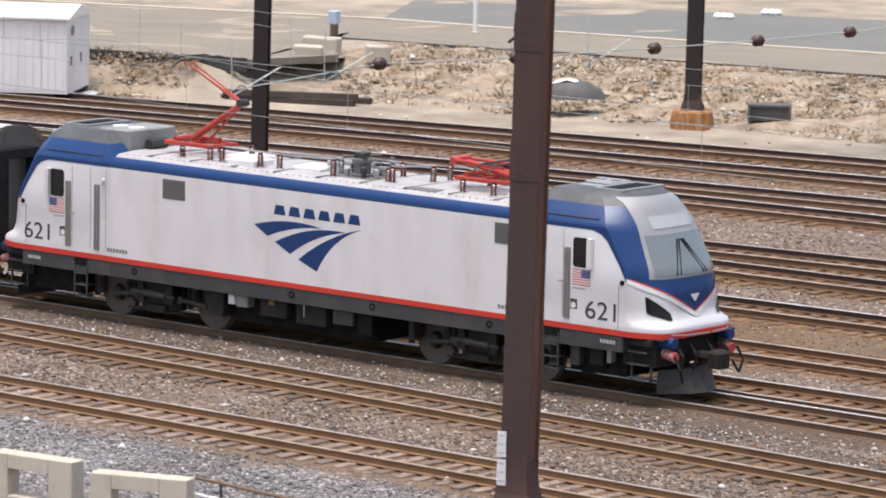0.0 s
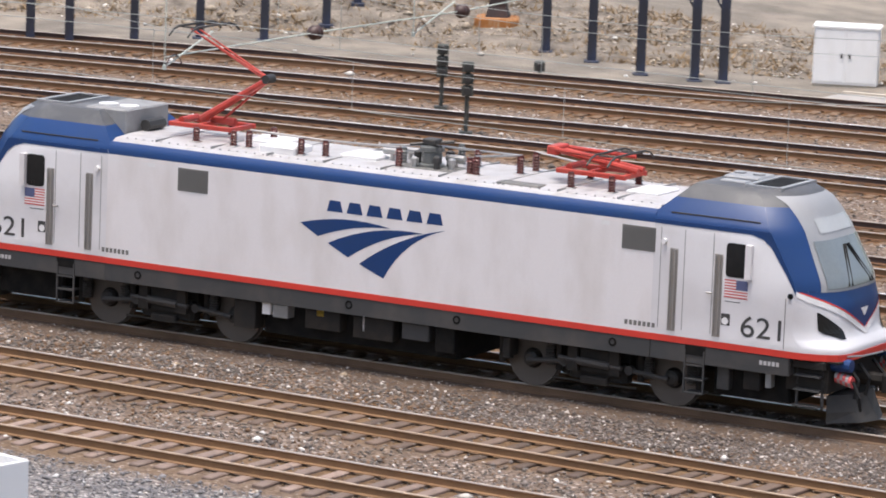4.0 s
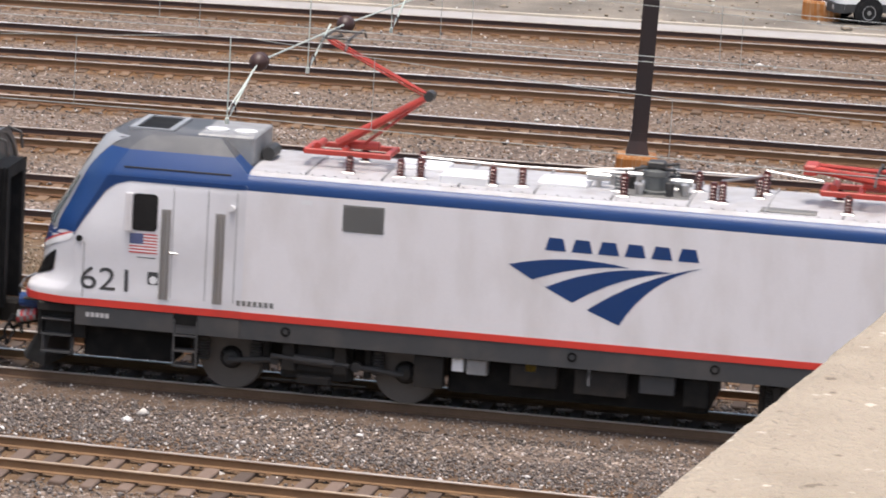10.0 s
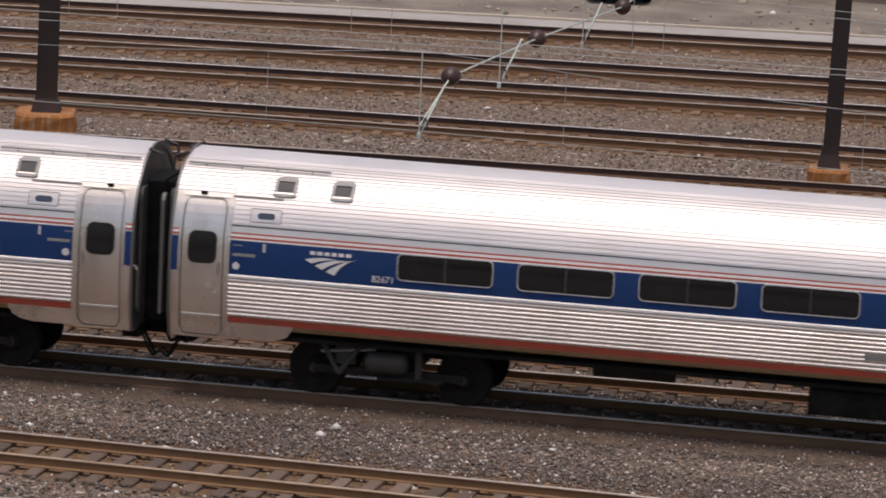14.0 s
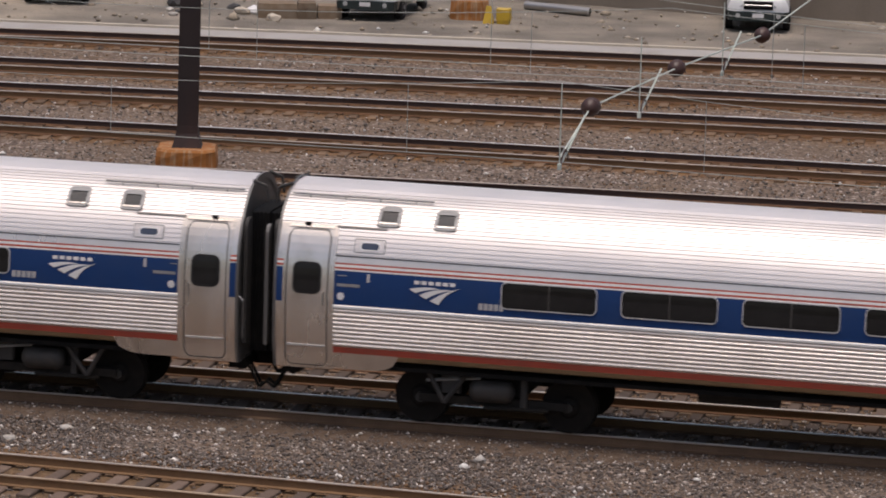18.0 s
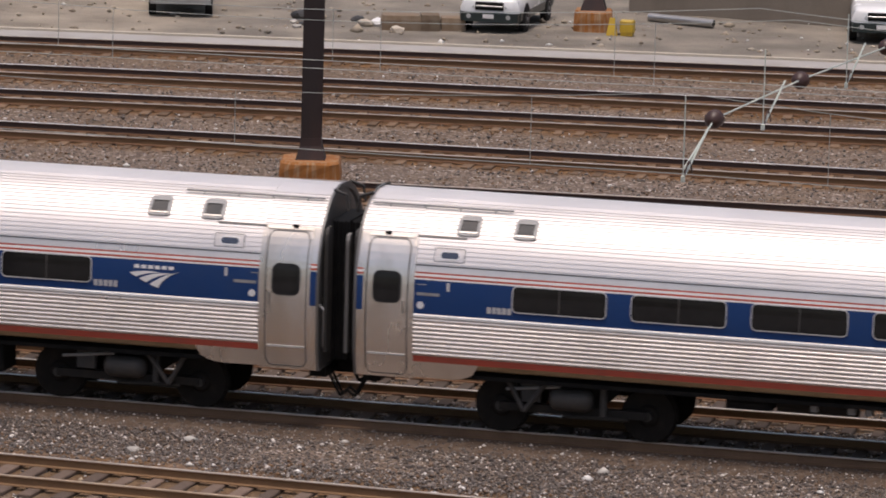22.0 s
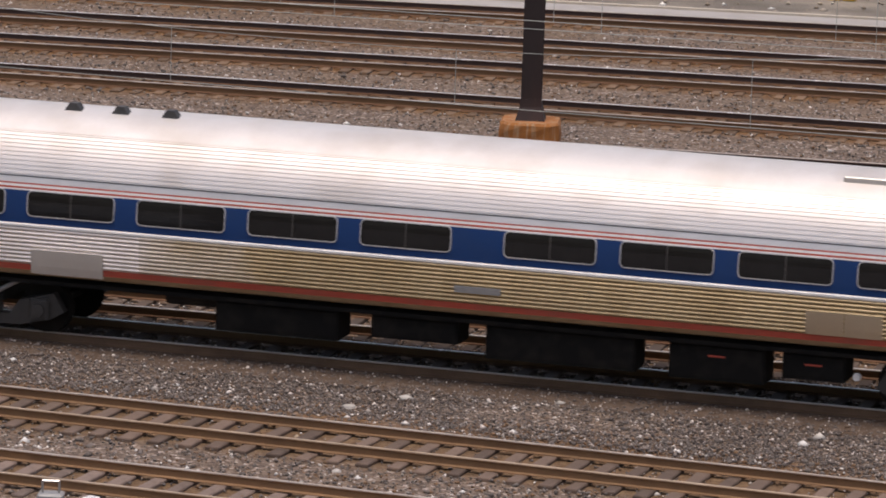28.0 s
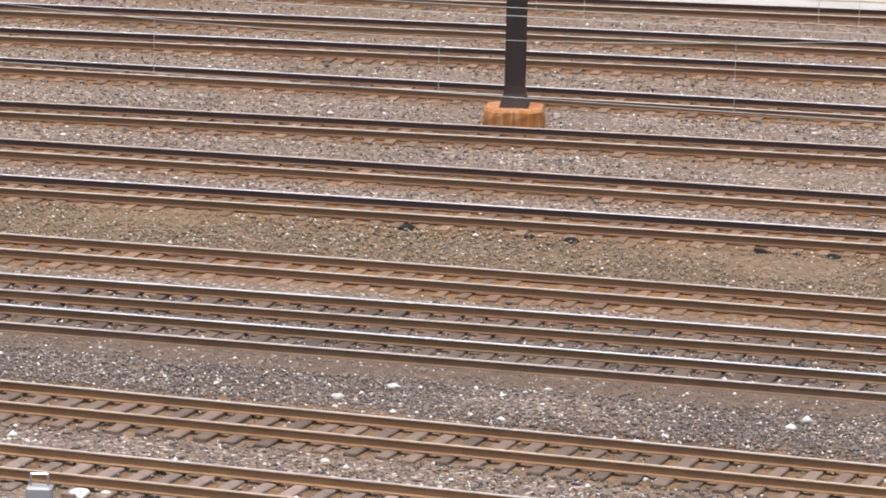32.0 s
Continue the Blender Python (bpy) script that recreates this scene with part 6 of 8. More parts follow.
    # number, emblem, small notices
    for e in (1, -1):
        if cab and e < 0:
            lettering("car_number", "9644", 0.15, WHITE, C, Matrix.Translation((-10.28, -tube_y(2.2) - 0.012, 2.2)) @ Matrix.Rotation(radians(90), 4, "X"), "white car number 9644")
            continue
        near = (e == d)
        u = (4.0 if near else 2.95) if number else (4.17 if near else 2.92)
        if number:
            lettering("car_number", number, 0.16, WHITE, C, Matrix.Translation((e * (HALFPITCH - u - 0.1), -tube_y(2.22) - 0.012, 2.22)) @ Matrix.Rotation(radians(90), 4, "X"), "white car number %s" % number)
        for i in range(0 if number else 5):
            part("number_bar", patch(e * (HALFPITCH - u) - 0.22 + 0.09 * i, e * (HALFPITCH - u) - 0.15 + 0.09 * i, 2.19, 2.30, 0.008), WINFRAME, C, "pale bar of the car number")
        part("notice_bar", patch(e * (HALFPITCH - 1.65) - 0.2, e * (HALFPITCH - 1.65) + 0.2, 2.42, 2.47, 0.008), MIDGREY, C, "small pale notice")
        part("notice_bar", patch(e * (HALFPITCH - 2.0) - 0.025, e * (HALFPITCH - 2.0) + 0.025, 2.52, 2.66, 0.008), WINFRAME, C, "small upright pale notice")
        part("notice_bar", patch(e * (HALFPITCH - 1.5) - 0.05, e * (HALFPITCH - 1.5) + 0.12, 2.6, 2.615, 0.008), MIDGREY, C, "small pale notice")
        q = Shape()
        q.turned((e * (HALFPITCH - 1.52), -tube_y(2.25) + 0.02, 2.25), [(0, 0.065), (-0.03, 0.065)], 12, "y")
        part("round_notice", q, WHITE, C, "small round white notice")
        if near:
            cx = e * (HALFPITCH - (2.9 if cab else 3.3 if logo_front else 3.17))
            for band in BANDS:
                pts = swept(band)
                pts = [(cx + (px_ - 0.02) * 0.27, 2.37 + (pz - 2.35) * 0.27) for px_, pz in pts]
                s = Shape()
                s.loft([[(a, -tube_y(z) - 0.012, z) for a, z in pts], [(a, -tube_y(z) + 0.01, z) for a, z in pts]])
                part("emblem_band", s, WHITE, C, "white sweeping emblem band")
            for i in range(6):
                part("emblem_block", patch(cx - 0.36 + 0.125 * i, cx - 0.27 + 0.125 * i, 2.55, 2.61, 0.012), WHITE, C, "plain white block of the name line")
    q = Shape()
    patch(d * 0.42 - 0.42, d * 0.42 + 0.42, 1.55, 1.67, 0.036 if cab else 0.028, q)
    part("builder_plate", q, MIDGREY, C, "grey panel in the fluting")
    # ends
    coach_end(C, 1, END, DIRTY_DOOR if cab else None)
    if not cab:
        coach_end(C, -1, END)
    else:
        cab_end(C)
    # underfloor
    boxes = (((3.28, 3.81, 0.60), (6.39, 7.05, 0.43), (1.95, 2.9, 0.45), (-1.78, -0.31, 0.48), (0.32, 1.88, 0.48)),
             ((-2.91, -1.91, 0.34), (6.41, 7.05, 0.46), (0.15, 1.75, 0.63), (-6.35, -5.55, 0.8)),
             ((3.8, 5.5, 0.34), (5.8, 6.9, 0.5), (0.5, 3.2, 0.36), (-4.5, -2.2, 0.42), (-1.6, 0.0, 0.55)))[under]
    for i, (x0, x1, z0) in enumerate(boxes):
        q = Shape()
        q.box(x0, x1, -1.27, -0.55, z0, 1.0, 0, 0.03)
        q.box(x0 + 0.04, x1 - 0.04, -1.285, -1.26, z0 + 0.06, 0.93, 0, 0.01)
        part("underfloor_box", q, BLACK, C, "black equipment box under the floor")
        if i < (3 if under == 0 else 2):
            q = Shape()
            q.box((x0 + x1) / 2 - 0.15, (x0 + x1) / 2 + 0.15, -1.294, -1.28, 0.755, 0.785)
            part("warning_bar", q, DULL_RED, C)
    q = Shape()
    q.box(-7.2, 7.2, 0.1, 0.6, 0.78, 1.0)
    part("centre_sill", q, BLACK, C, "black centre sill under the floor")
    q = Shape()
    q.rod((-5.5, -0.95, 0.9), (-4.1, -0.95, 0.9), 0.15, n=14)
    part("air_tank", q, TRUCK, C, "dark cylindrical air tank")
    for y, z, r in ((-1.0, 0.94, 0.022), (-0.75, 0.9, 0.03), (-1.15, 0.97, 0.018)):
        q = Shape()
        q.rod((-7.0, y, z), (7.0, y, z), r, n=6)
        part("air_pipe", q, TRUCK, C, "thin dark air pipe under the floor")
    if under < 2:
        # compressor frame with its motor and cases
        q = Shape()
        for x in (4.42, 5.86):
            q.box(x - 0.03, x + 0.03, -1.22, -1.16, 0.44, 1.0)
            q.box(x - 0.03, x + 0.03, -0.62, -0.56, 0.44, 1.0)
        q.box(4.39, 5.89, -1.22, -1.16, 0.42, 0.48)
        q.box(4.39, 5.89, -0.62, -0.56, 0.42, 0.48)
        part("gear_frame", q, TRUCK, C, "dark equipment frame")
        q = Shape()
        q.turned((5.15, -1.16, 0.70), [(0, 0.05), (0.02, 0.19), (0.1, 0.21), (0.5, 0.21), (0.55, 0.1)], 16, "y")
        part("compressor_motor", q, STRUT, C, "round dark grey compressor motor")
        for x0, x1, z0, z1, k in ((4.5, 4.8, 0.52, 0.86, TRUCK), (5.45, 5.78, 0.5, 0.74, BLACK), (4.55, 4.66, 0.6, 0.72, MIDGREY), (4.86, 4.92, 0.5, 0.95, TRUCK)):
            q = Shape()
            q.box(x0, x1, -1.2 if k is not MIDGREY else -1.215, -0.8, z0, z1, 0, 0.02)
            part("gear_case", q, k, C)
        for x in (-4.84, -4.2, -3.9, -3.6) if under == 1 else (5.95, 6.1):
            q = Shape()
            q.box(x - 0.07, x + 0.07, -1.2, -1.0, 0.83, 0.97, 0, 0.03)
            part("socket_box", q, MIDGREY, C, "grey cable socket under the floor")
    for x, z, k in ((5.15, 0.83, MIDGREY), (5.61, 0.64, BLUE)) if under < 2 else ((6.75, 0.62, MIDGREY), (7.1, 0.62, WHITE)):
        q = Shape()
        q.turned((x, -1.18, z), [(0, 0.075), (-0.08, 0.065)], 10, "y")
        part("brake_valve", q, k, C)
    sets = []
    for sg in (-1, 1):
        out = cab
        xt = sg * 9.17 + (0.0 if cab else 0.1)
        coach_truck(C, xt, out)
        for a in (-1.3, 1.3):
            sets.append(wheelset(C, xt + a, 0.47, skins=[DARKWHEEL, WHEEL]))
    return C, sets


def cab_end(C):
    """The rounded grey end: a smooth cap, side door, dark end gangway and horns."""
    def sec(x, shrink, top):
        return [(x, -tube_y(z) * shrink, min(z, top) if z > 2 else z) for z in (1.0, 1.3, 1.6, 2.0, 2.4, 2.75, 3.0, 3.25, 3.5, 3.7, 3.85, 3.95, 4.0)] + \
               [(x, tube_y(z) * shrink, min(z, top) if z > 2 else z) for z in (4.0, 3.95, 3.85, 3.7, 3.5, 3.25, 3.0, 2.75, 2.4, 2.0, 1.6, 1.3, 1.0)]
    s = Shape()

    def ring(x, sh, zs):
        return [(x, y * sh, 1.0 + (z - 1.0) * zs) for _, y, z in sec(0, 1.0, 9)]
    def lean(rg):
        out = []
        for x, y, z in rg:
            back = max(0.0, z - 2.3) * 0.22 + max(0.0, 1.5 - z) * 0.25
            w = smoothstep(-11.95, -12.9, x)
            out.append((x + back * w, y, z))
        return out
    s.loft([lean(ring(x, a, b)) for x, a, b in ((-11.9, 1.018, 1.03), (-12.2, 1.012, 1.03), (-12.55, 0.985, 1.02), (-12.82, 0.91, 0.995), (-12.97, 0.78, 0.95), (-13.02, 0.55, 0.88))])
    part("end_cap", s, CABGREY, C, "smooth rounded grey end cap", True)
    s = Shape()
    s.loft([ring(-11.885, 1.021, 1.032), ring(-11.925, 1.021, 1.032)], caps=False)
    part("cap_seam", s, GANGSTEEL, C, "dark seam behind the end cap")
    full = [(tube_y(z), z) for z in (0.98, 1.06, 1.3, 1.6, 2.0, 2.4, 2.75, 3.0, 3.25)]
    sides("vestibule_side", full, -11.9, -10.94, DOORSTEEL, C, "plain stainless vestibule side", True)
    part("vestibule_roof", strip(ribbed(3.25, 3.9, 0.104, 0.013) + [(0.45, 3.95), (0.18, 4.0), (0.0, 4.0)], -11.9, -10.94), OLD_ROOF, C, "ribbed stainless roof")
    part("door", patch(-11.72, -11.04, 1.12, 3.24, 0.006, None, 0.1), DOORSTEEL, C, "stainless side door")
    part("door_frame", frame_ring(-11.755, -11.005, 1.09, 3.275, 0.014, 0.028, 0.1), MIDGREY, C)
    part("door_window", patch(-11.60, -11.16, 2.25, 2.76, 0.026, None, 0.1), GLASS, C, "dark rounded door window")
    part("door_window_frame", frame_ring(-11.625, -11.135, 2.225, 2.785, 0.03, 0.026, 0.1), RUBBER, C)
    part("door_sill_line", patch(-11.72, -11.04, 1.28, 1.31, 0.028), MIDGREY, C)
    for x in (-11.86, -10.97):
        for i in range(15):
            q = Shape()
            z = 1.15 + 0.145 * i
            q.turned((x, -tube_y(z) - 0.004, z), [(0.0, 0.016), (-0.012, 0.012)], 6, "y")
            part("rivet", q, MIDGREY, C)
    part("end_step", Shape().box(-12.75, -12.35, -1.36, -1.0, 0.36, 0.96, 0, 0.03), BLACK, C, "black corner step")
    for x in (-12.1, -11.7, -11.3):
        q = Shape()
        q.rod((x, -1.2, 1.0), (x + 0.1, -1.2, 0.62), 0.025, n=6)
        part("hanger_rod", q, STRUT, C)
    q = Shape()
    q.rod((-12.3, -1.15, 0.66), (-10.9, -1.15, 0.66), 0.05, n=8)
    part("cable_duct", q, STRUT, C, "dark pipe under the end vestibule")
    part("lavatory_window", patch(-11.6, -11.2, 3.35, 3.5, 0.03, None, 0.06), LOUVRE, C, "small oval window")
    for u in (-10.47, -9.83):
        roof_vent(C, u - 0.19, u + 0.19)
    s = Shape()
    s.loft([[(-13.26 + max(0.0, z - 1.9) * 0.12, -w, z), (-13.26 + max(0.0, z - 1.9) * 0.12, w, z), (-12.7, w, z), (-12.7, -w, z)] for z, w in ((1.5, 0.60), (1.9, 0.64), (3.2, 0.62), (3.42, 0.56), (3.5, 0.42))])
    part("end_gangway", s, RUBBER, C, "black end gangway and window surround")
    s = Shape()
    s.loft([[(-13.29 + max(0.0, z - 1.9) * 0.12, -0.66, z), (-13.23 + max(0.0, z - 1.9) * 0.12, -0.66, z), (-13.23 + max(0.0, z - 1.9) * 0.12, -0.60, z), (-13.29 + max(0.0, z - 1.9) * 0.12, -0.60, z)] for z in (1.6, 1.9, 3.3)])
    part("gangway_trim", s, MIDGREY, C, "pale edge of the gangway plate")
    s = Shape()
    s.box(-13.15, -12.85, -1.02, 1.02, 0.72, 1.08, 0, 0.05)
    s.box(-13.1, -12.3, -0.8, 0.8, 0.35, 0.9, 0, 0.05)
    s.box(-13.4, -13.1, -0.15, 0.15, 0.68, 1.0, 0, 0.04)
    part("coupler", s, BLACK, C, "black coupler and end sill")
    s = Shape()
    s.loft([[(-11.82, -0.9, 3.80), (-11.70, -0.9, 3.80), (-10.75, 0.35, 4.08), (-10.92, 0.35, 4.08)], [(-11.82, -0.9, 3.86), (-11.70, -0.9, 3.86), (-10.75, 0.35, 4.14), (-10.92, 0.35, 4.14)]])
    part("horn_rack", s, STRUT, C, "slanted grey rack across the roof")
    for x, y, z, h in ((-11.52, -0.46, 3.9, 0.2), (-11.36, -0.3, 3.95, 0.2), (-11.2, -0.08, 4.0, 0.24), (-10.98, 0.22, 4.08, 0.24)):
        s = Shape()
        s.box(x + 0.03, x + 0.19, y - 0.09, y + 0.09, z - 0.05, z + h - 0.03, 0, 0.02)
        part("antenna_box", s, VENTFRAME, C, "small pale roof antenna")
    for x, y, z in ((-11.8, -0.8, 3.90), (-11.7, -0.6, 3.96)):
        s = Shape()
        s.turned((x + 0.34, y, z), [(0, 0.035), (-0.25, 0.05), (-0.38, 0.09), (-0.4, 0.09)], 10, "x")
        part("air_horn", s, MIDGREY, C, "grey air horn")
    part("roof_cover", strip([(tube_y(3.68) + 0.03, 3.68), (tube_y(3.85) + 0.03, 3.86), (0.47, 3.98), (0.2, 4.03), (0.0, 4.04)], -10.0, 11.8), OLD_ROOF, C, "smooth pale roof cover", True)
    for x in (-7.6, -6.7, -5.75):
        s = Shape()
        s.prism([(x - 0.18, 3.97), (x + 0.18, 3.97), (x + 0.07, 4.13), (x - 0.07, 4.13)], "y", -0.40, -0.2)
        part("roof_fin", s, SKIRT, C, "small dark roof bracket")
    part("grey_panel", patch(-7.9, -6.53, 1.20, 1.64, 0.034), VENTFRAME, C, "plain grey panel over the fluting")
    s = strip([(y + 0.006, z) for y, z in fluted(1.36, 2.03, 0.0744, 0.024)], -5.85, 11.8, False)
    part("brown_fluting", s, BROWNED, C, "dirt-browned fluted side")
    for x in (6.24, 6.92):
        part("repair_panel", patch(x, x + 0.66, 1.37, 1.77, 0.034), DIRTY_DOOR, C, "plain brown panel over the fluting")
    s = Shape()
    for a, b, y, z in ((6.6, 9.3, -0.66, 3.93), (8.9, 11.4, -0.8, 3.86)):
        s.box(a, b, y - 0.05, y + 0.05, z - 0.06, z + 0.05, 0, 0.02)
    part("roof_duct", s, VENTFRAME, C, "long low duct on the roof")


CAR_A, SETS_A = build_coach(False, under=0, number="82671")
CAR_C, SETS_C = build_coach(True, under=1)
CAB_CAR, SETS_CAB = build_coach(True, True, under=2)


def copy_car(ob):
    c = copy_thing(ob, pose(0, 0, 0))
    return c, [o for o in c.children if o.name.startswith("wheelset")]


CAR_B, SETS_B = build_coach(False, under=0)
CAR_D, SETS_D = copy_car(CAR_C)
_s = Shape()
for _a, _b in (((-3.78, -0.98, 3.74), (-3.58, -0.72, 3.95)), ((-3.78, -0.98, 3.75), (-3.1, -0.98, 3.75)), ((-3.1, -0.98, 3.74), (-2.98, -0.72, 3.95)), ((-3.58, -0.72, 3.95), (-2.4, -0.72, 3.96)), ((-2.4, -0.72, 3.96), (-2.52, -0.9, 3.82))):
    _s.rod(_a, _b, 0.03, n=6)
part("roof_bracket", _s, MIDGREY, CAR_D, "bent grey roof bracket")

TRAIN = [(LOCO, LOCO_SETS, 0.0), (CAR_A, SETS_A, -10.5 - HALFPITCH), (CAR_B, SETS_B, -10.5 - 3 * HALFPITCH), (CAR_C, SETS_C, -10.5 - 5 * HALFPITCH), (CAR_D, SETS_D, -10.5 - 7 * HALFPITCH), (CAB_CAR, SETS_CAB, -10.5 - 9 * HALFPITCH - 0.1)]


# ---- catenary poles ----
def pole(name, x, y, w, height, block, label, lean=(0, 0), turn=0.0, top_z=0.5, material=None, foot=None):
    """An H-section steel column with a flared foot on a rust-stained concrete block."""
    P = thing(name, pose(x, y, BED, 0, 0, turn), label, "pole", "catenary poles")
    b = Shape()
    n, rings = 16, []
    rnd = random.Random(int(x * 10))
    for z, q in ((-0.1, 1.0), (0.1, 1.0), (top_z * 0.6, 0.985), (top_z - 0.06, 0.97), (top_z, 0.90)):
        ring = []
        for i in range(n):
            a = 2 * math.pi * (i + 0.5) / n
            r = block / 2 * q / max(abs(math.cos(a)), abs(math.sin(a))) * (1 + rnd.uniform(-0.025, 0.025))
            ring.append((min(r, block * 0.685) * math.cos(a), min(r, block * 0.685) * math.sin(a), z))
        rings.append(ring)
    b.loft(rings)
    part("concrete_foot", b, foot or CONC_RUST, P, "rust-streaked concrete footing")
    s = Shape()
    t, h = 0.05, w / 2
    e = h - 0.045 if w > 0.52 else t / 2
    s.prism([(-h, -h), (h, -h), (h, -h + t), (e, -h + t), (e, h - t), (h, h - t), (h, h), (-h, h), (-h, h - t), (-e, h - t), (-e, -h + t), (-h, -h + t)], "z", top_z - 0.02, height)
    for i in (2, 3, 4, 8, 9, 10):
        s.k[i] = 1
    part("column", s, [material or POLE, POLERUST if w > 0.52 else material or POLE], P, "dark brown steel column with rusty sides", m=pose(0, 0, 0, lean[0], lean[1], 0))
    if w > 0.52:
        for z in (7.25, 9.6):
            c = Shape()
            c.box(-h - 0.014, h + 0.014, -h - 0.014, -h + 0.01, z - 0.35, z + 0.35)
            for a in (-0.18, -0.06, 0.06, 0.18):
                for q in (-0.25, 0.0, 0.25):
                    c.turned((a, -h - 0.01, z + q), [(0, 0.022), (-0.02, 0.018)], 6, "y")
            part("splice_plate", c, material or POLE, P, "bolted splice plate", m=pose(0, 0, 0, lean[0], lean[1], 0))
        c = Shape()
        c.box(-h - 0.1, -h + 0.02, -0.12, 0.12, 9.55, 9.72, 0, 0.02)
        c.rod((-h - 0.05, -0.02, 9.5), (-h - 0.22, -0.02, 9.35), 0.03, n=6)
        part("wire_clamp", c, STRUT, P, "dark wire clamp on the column", m=pose(0, 0, 0, lean[0], lean[1], 0))
    f = Shape()
    flare = [(1.55, top_z - 0.02), (1.50, top_z + 0.05), (1.32, top_z + 0.14), (1.17, top_z + 0.3), (1.07, top_z + 0.55), (1.02, top_z + 0.9)] if w > 0.52 else [(1.5, top_z - 0.02), (1.42, top_z + 0.04), (1.08, top_z + 0.32), (1.03, top_z + 0.5)]
    f.loft([[(a * q, c * q, z) for a, c in ((-h, -h), (h, -h), (h, h), (-h, h))] for q, z in flare])
    part("flared_foot", f, material or POLE, P, "riveted flared base")
    return P


N1 = pole("catenary_pole", -57.38, 64.26, 0.54, 16.5, 1.42, "dark brown steel catenary pole on a rusty concrete block", (0, 0.9), 20, 0.85, material=POLEBROWN, foot=CONC_TAN)
N2 = pole("catenary_pole", -32.41, 67.63, 0.53, 16.5, 1.0, "dark brown steel catenary pole with a white notice", (0, 1.5), 4, 0.06, foot=CONC_TAN)
pole("catenary_pole", -31.58, 105.57, 0.47, 14, 1.42, "dark steel catenary pole on an orange-stained concrete block", (0, 0.2), 14, 0.44)
pole("catenary_pole", -13.38, 105.9, 0.35, 14, 0.95, "slim dark steel catenary pole on a stained block", (0, 1.5), 10, 0.5)
pole("catenary_pole", -97.73, 97.9, 0.42, 14, 1.0, "dark steel catenary pole among the far tracks", (0, 0.7), 30, 0.4)
pole("catenary_pole", -98.82, 118.77, 0.48, 14, 1.25, "dark steel catenary pole on a big rusty footing", (0, 0.6), 30, 0.62)
pole("catenary_pole", -54.3, 129.7, 0.5, 14, 1.15, "dark steel catenary pole with a rusty foot", (0, 1.0), 15, 0.6)
pole("catenary_pole", -31.75, 134.4, 0.5, 14, 1.1, "dark steel catenary pole with a rusty footing beside a yellow box", (0, 0.5), 10, 0.6)
pole("catenary_pole", -12.1, 135.4, 0.42, 14, 1.1, "dark steel catenary pole behind the yard", (0, 0.5), 5, 0.55)
pole("catenary_pole", -76.1, 127.6, 0.5, 14, 1.4, "dark steel catenary pole with an orange rusted footing", (0, 0.5), 25, 0.7)
for P, zs, w in ((N1, (1.3, 2.3), 0.17), (N2, (0.85, 1.72), 0.2)):
    mid = (zs[0] + zs[1]) / 2
    for z0, z1 in ((zs[0], mid - 0.02), (mid + 0.02, zs[1])):
        s = Shape()
        s.box(-0.29, -0.29 + w, -0.315, -0.302, z0, z1)
        sign = part("notice", s, WHITE, P, "white notice plate with faint marks")
        s = Shape()
        for i in range(3):
            z = z0 + (z1 - z0) * (i + 0.4) / 3
            s.box(-0.26, -0.26 + w - 0.06, -0.320, -0.314, z, z + 0.035)
        part("notice_marks", s, WINFRAME, sign)


# ---- overhead wires ----
def wire(s, a, b, sag=0.0, r=0.009, n=10, seg=5):
    a, b = Vector(a), Vector(b)
    pts = [a.lerp(b, i / n) - Vector((0, 0, 4 * sag * (i / n) * (1 - i / n))) for i in range(n + 1)]
    for p, q in zip(pts, pts[1:]):
        s.rod(p, q, r, n=seg)


SUPPORTS = [-125.0, -102.0, -79.2, -54.6, -36.0, -16.0, 8.0, 34.0]


def overhead(k, z, dy=0.0, top=1.3, sag=0.45):
    W = tagged(new("overhead_line"), "thin grey contact and messenger wires over a track", "wires", "overhead lines", "structure")
    c, m = Shape(), Shape()
    for i, (x0, x1) in enumerate(zip(SUPPORTS, SUPPORTS[1:])):
        y0, y1 = ty(k, x0) + dy + (0.2 if i % 2 else -0.2), ty(k, x1) + dy + (-0.2 if i % 2 else 0.2)
        wire(c, (x0, y0, z), (x1, y1, z), 0.02, 0.0075)
        wire(m, (x0, y0, z + top), (x1, y1, z + top), sag, 0.006)
        n = max(3, round((x1 - x0) / 4.9))
        for j in range(n):
            u = (j + 0.5) / n
            x, y = x0 + (x1 - x0) * u, y0 + (y1 - y0) * u
            h = Shape()
            h.rod((x, y, z - 0.02), (x, y, z + top - 4 * sag * u * (1 - u)), 0.0065, n=5)
            part("hanger", h, WIRE, W)
    part("contact_wire", c, WIRE, W)
    part("messenger_wire", m, WIRE, W)


for k, z, dy in ((2, 5.5, 0.9), (3, 6.18, 0.0), (4, 5.6, 0.0)):
    overhead(k, z, dy)


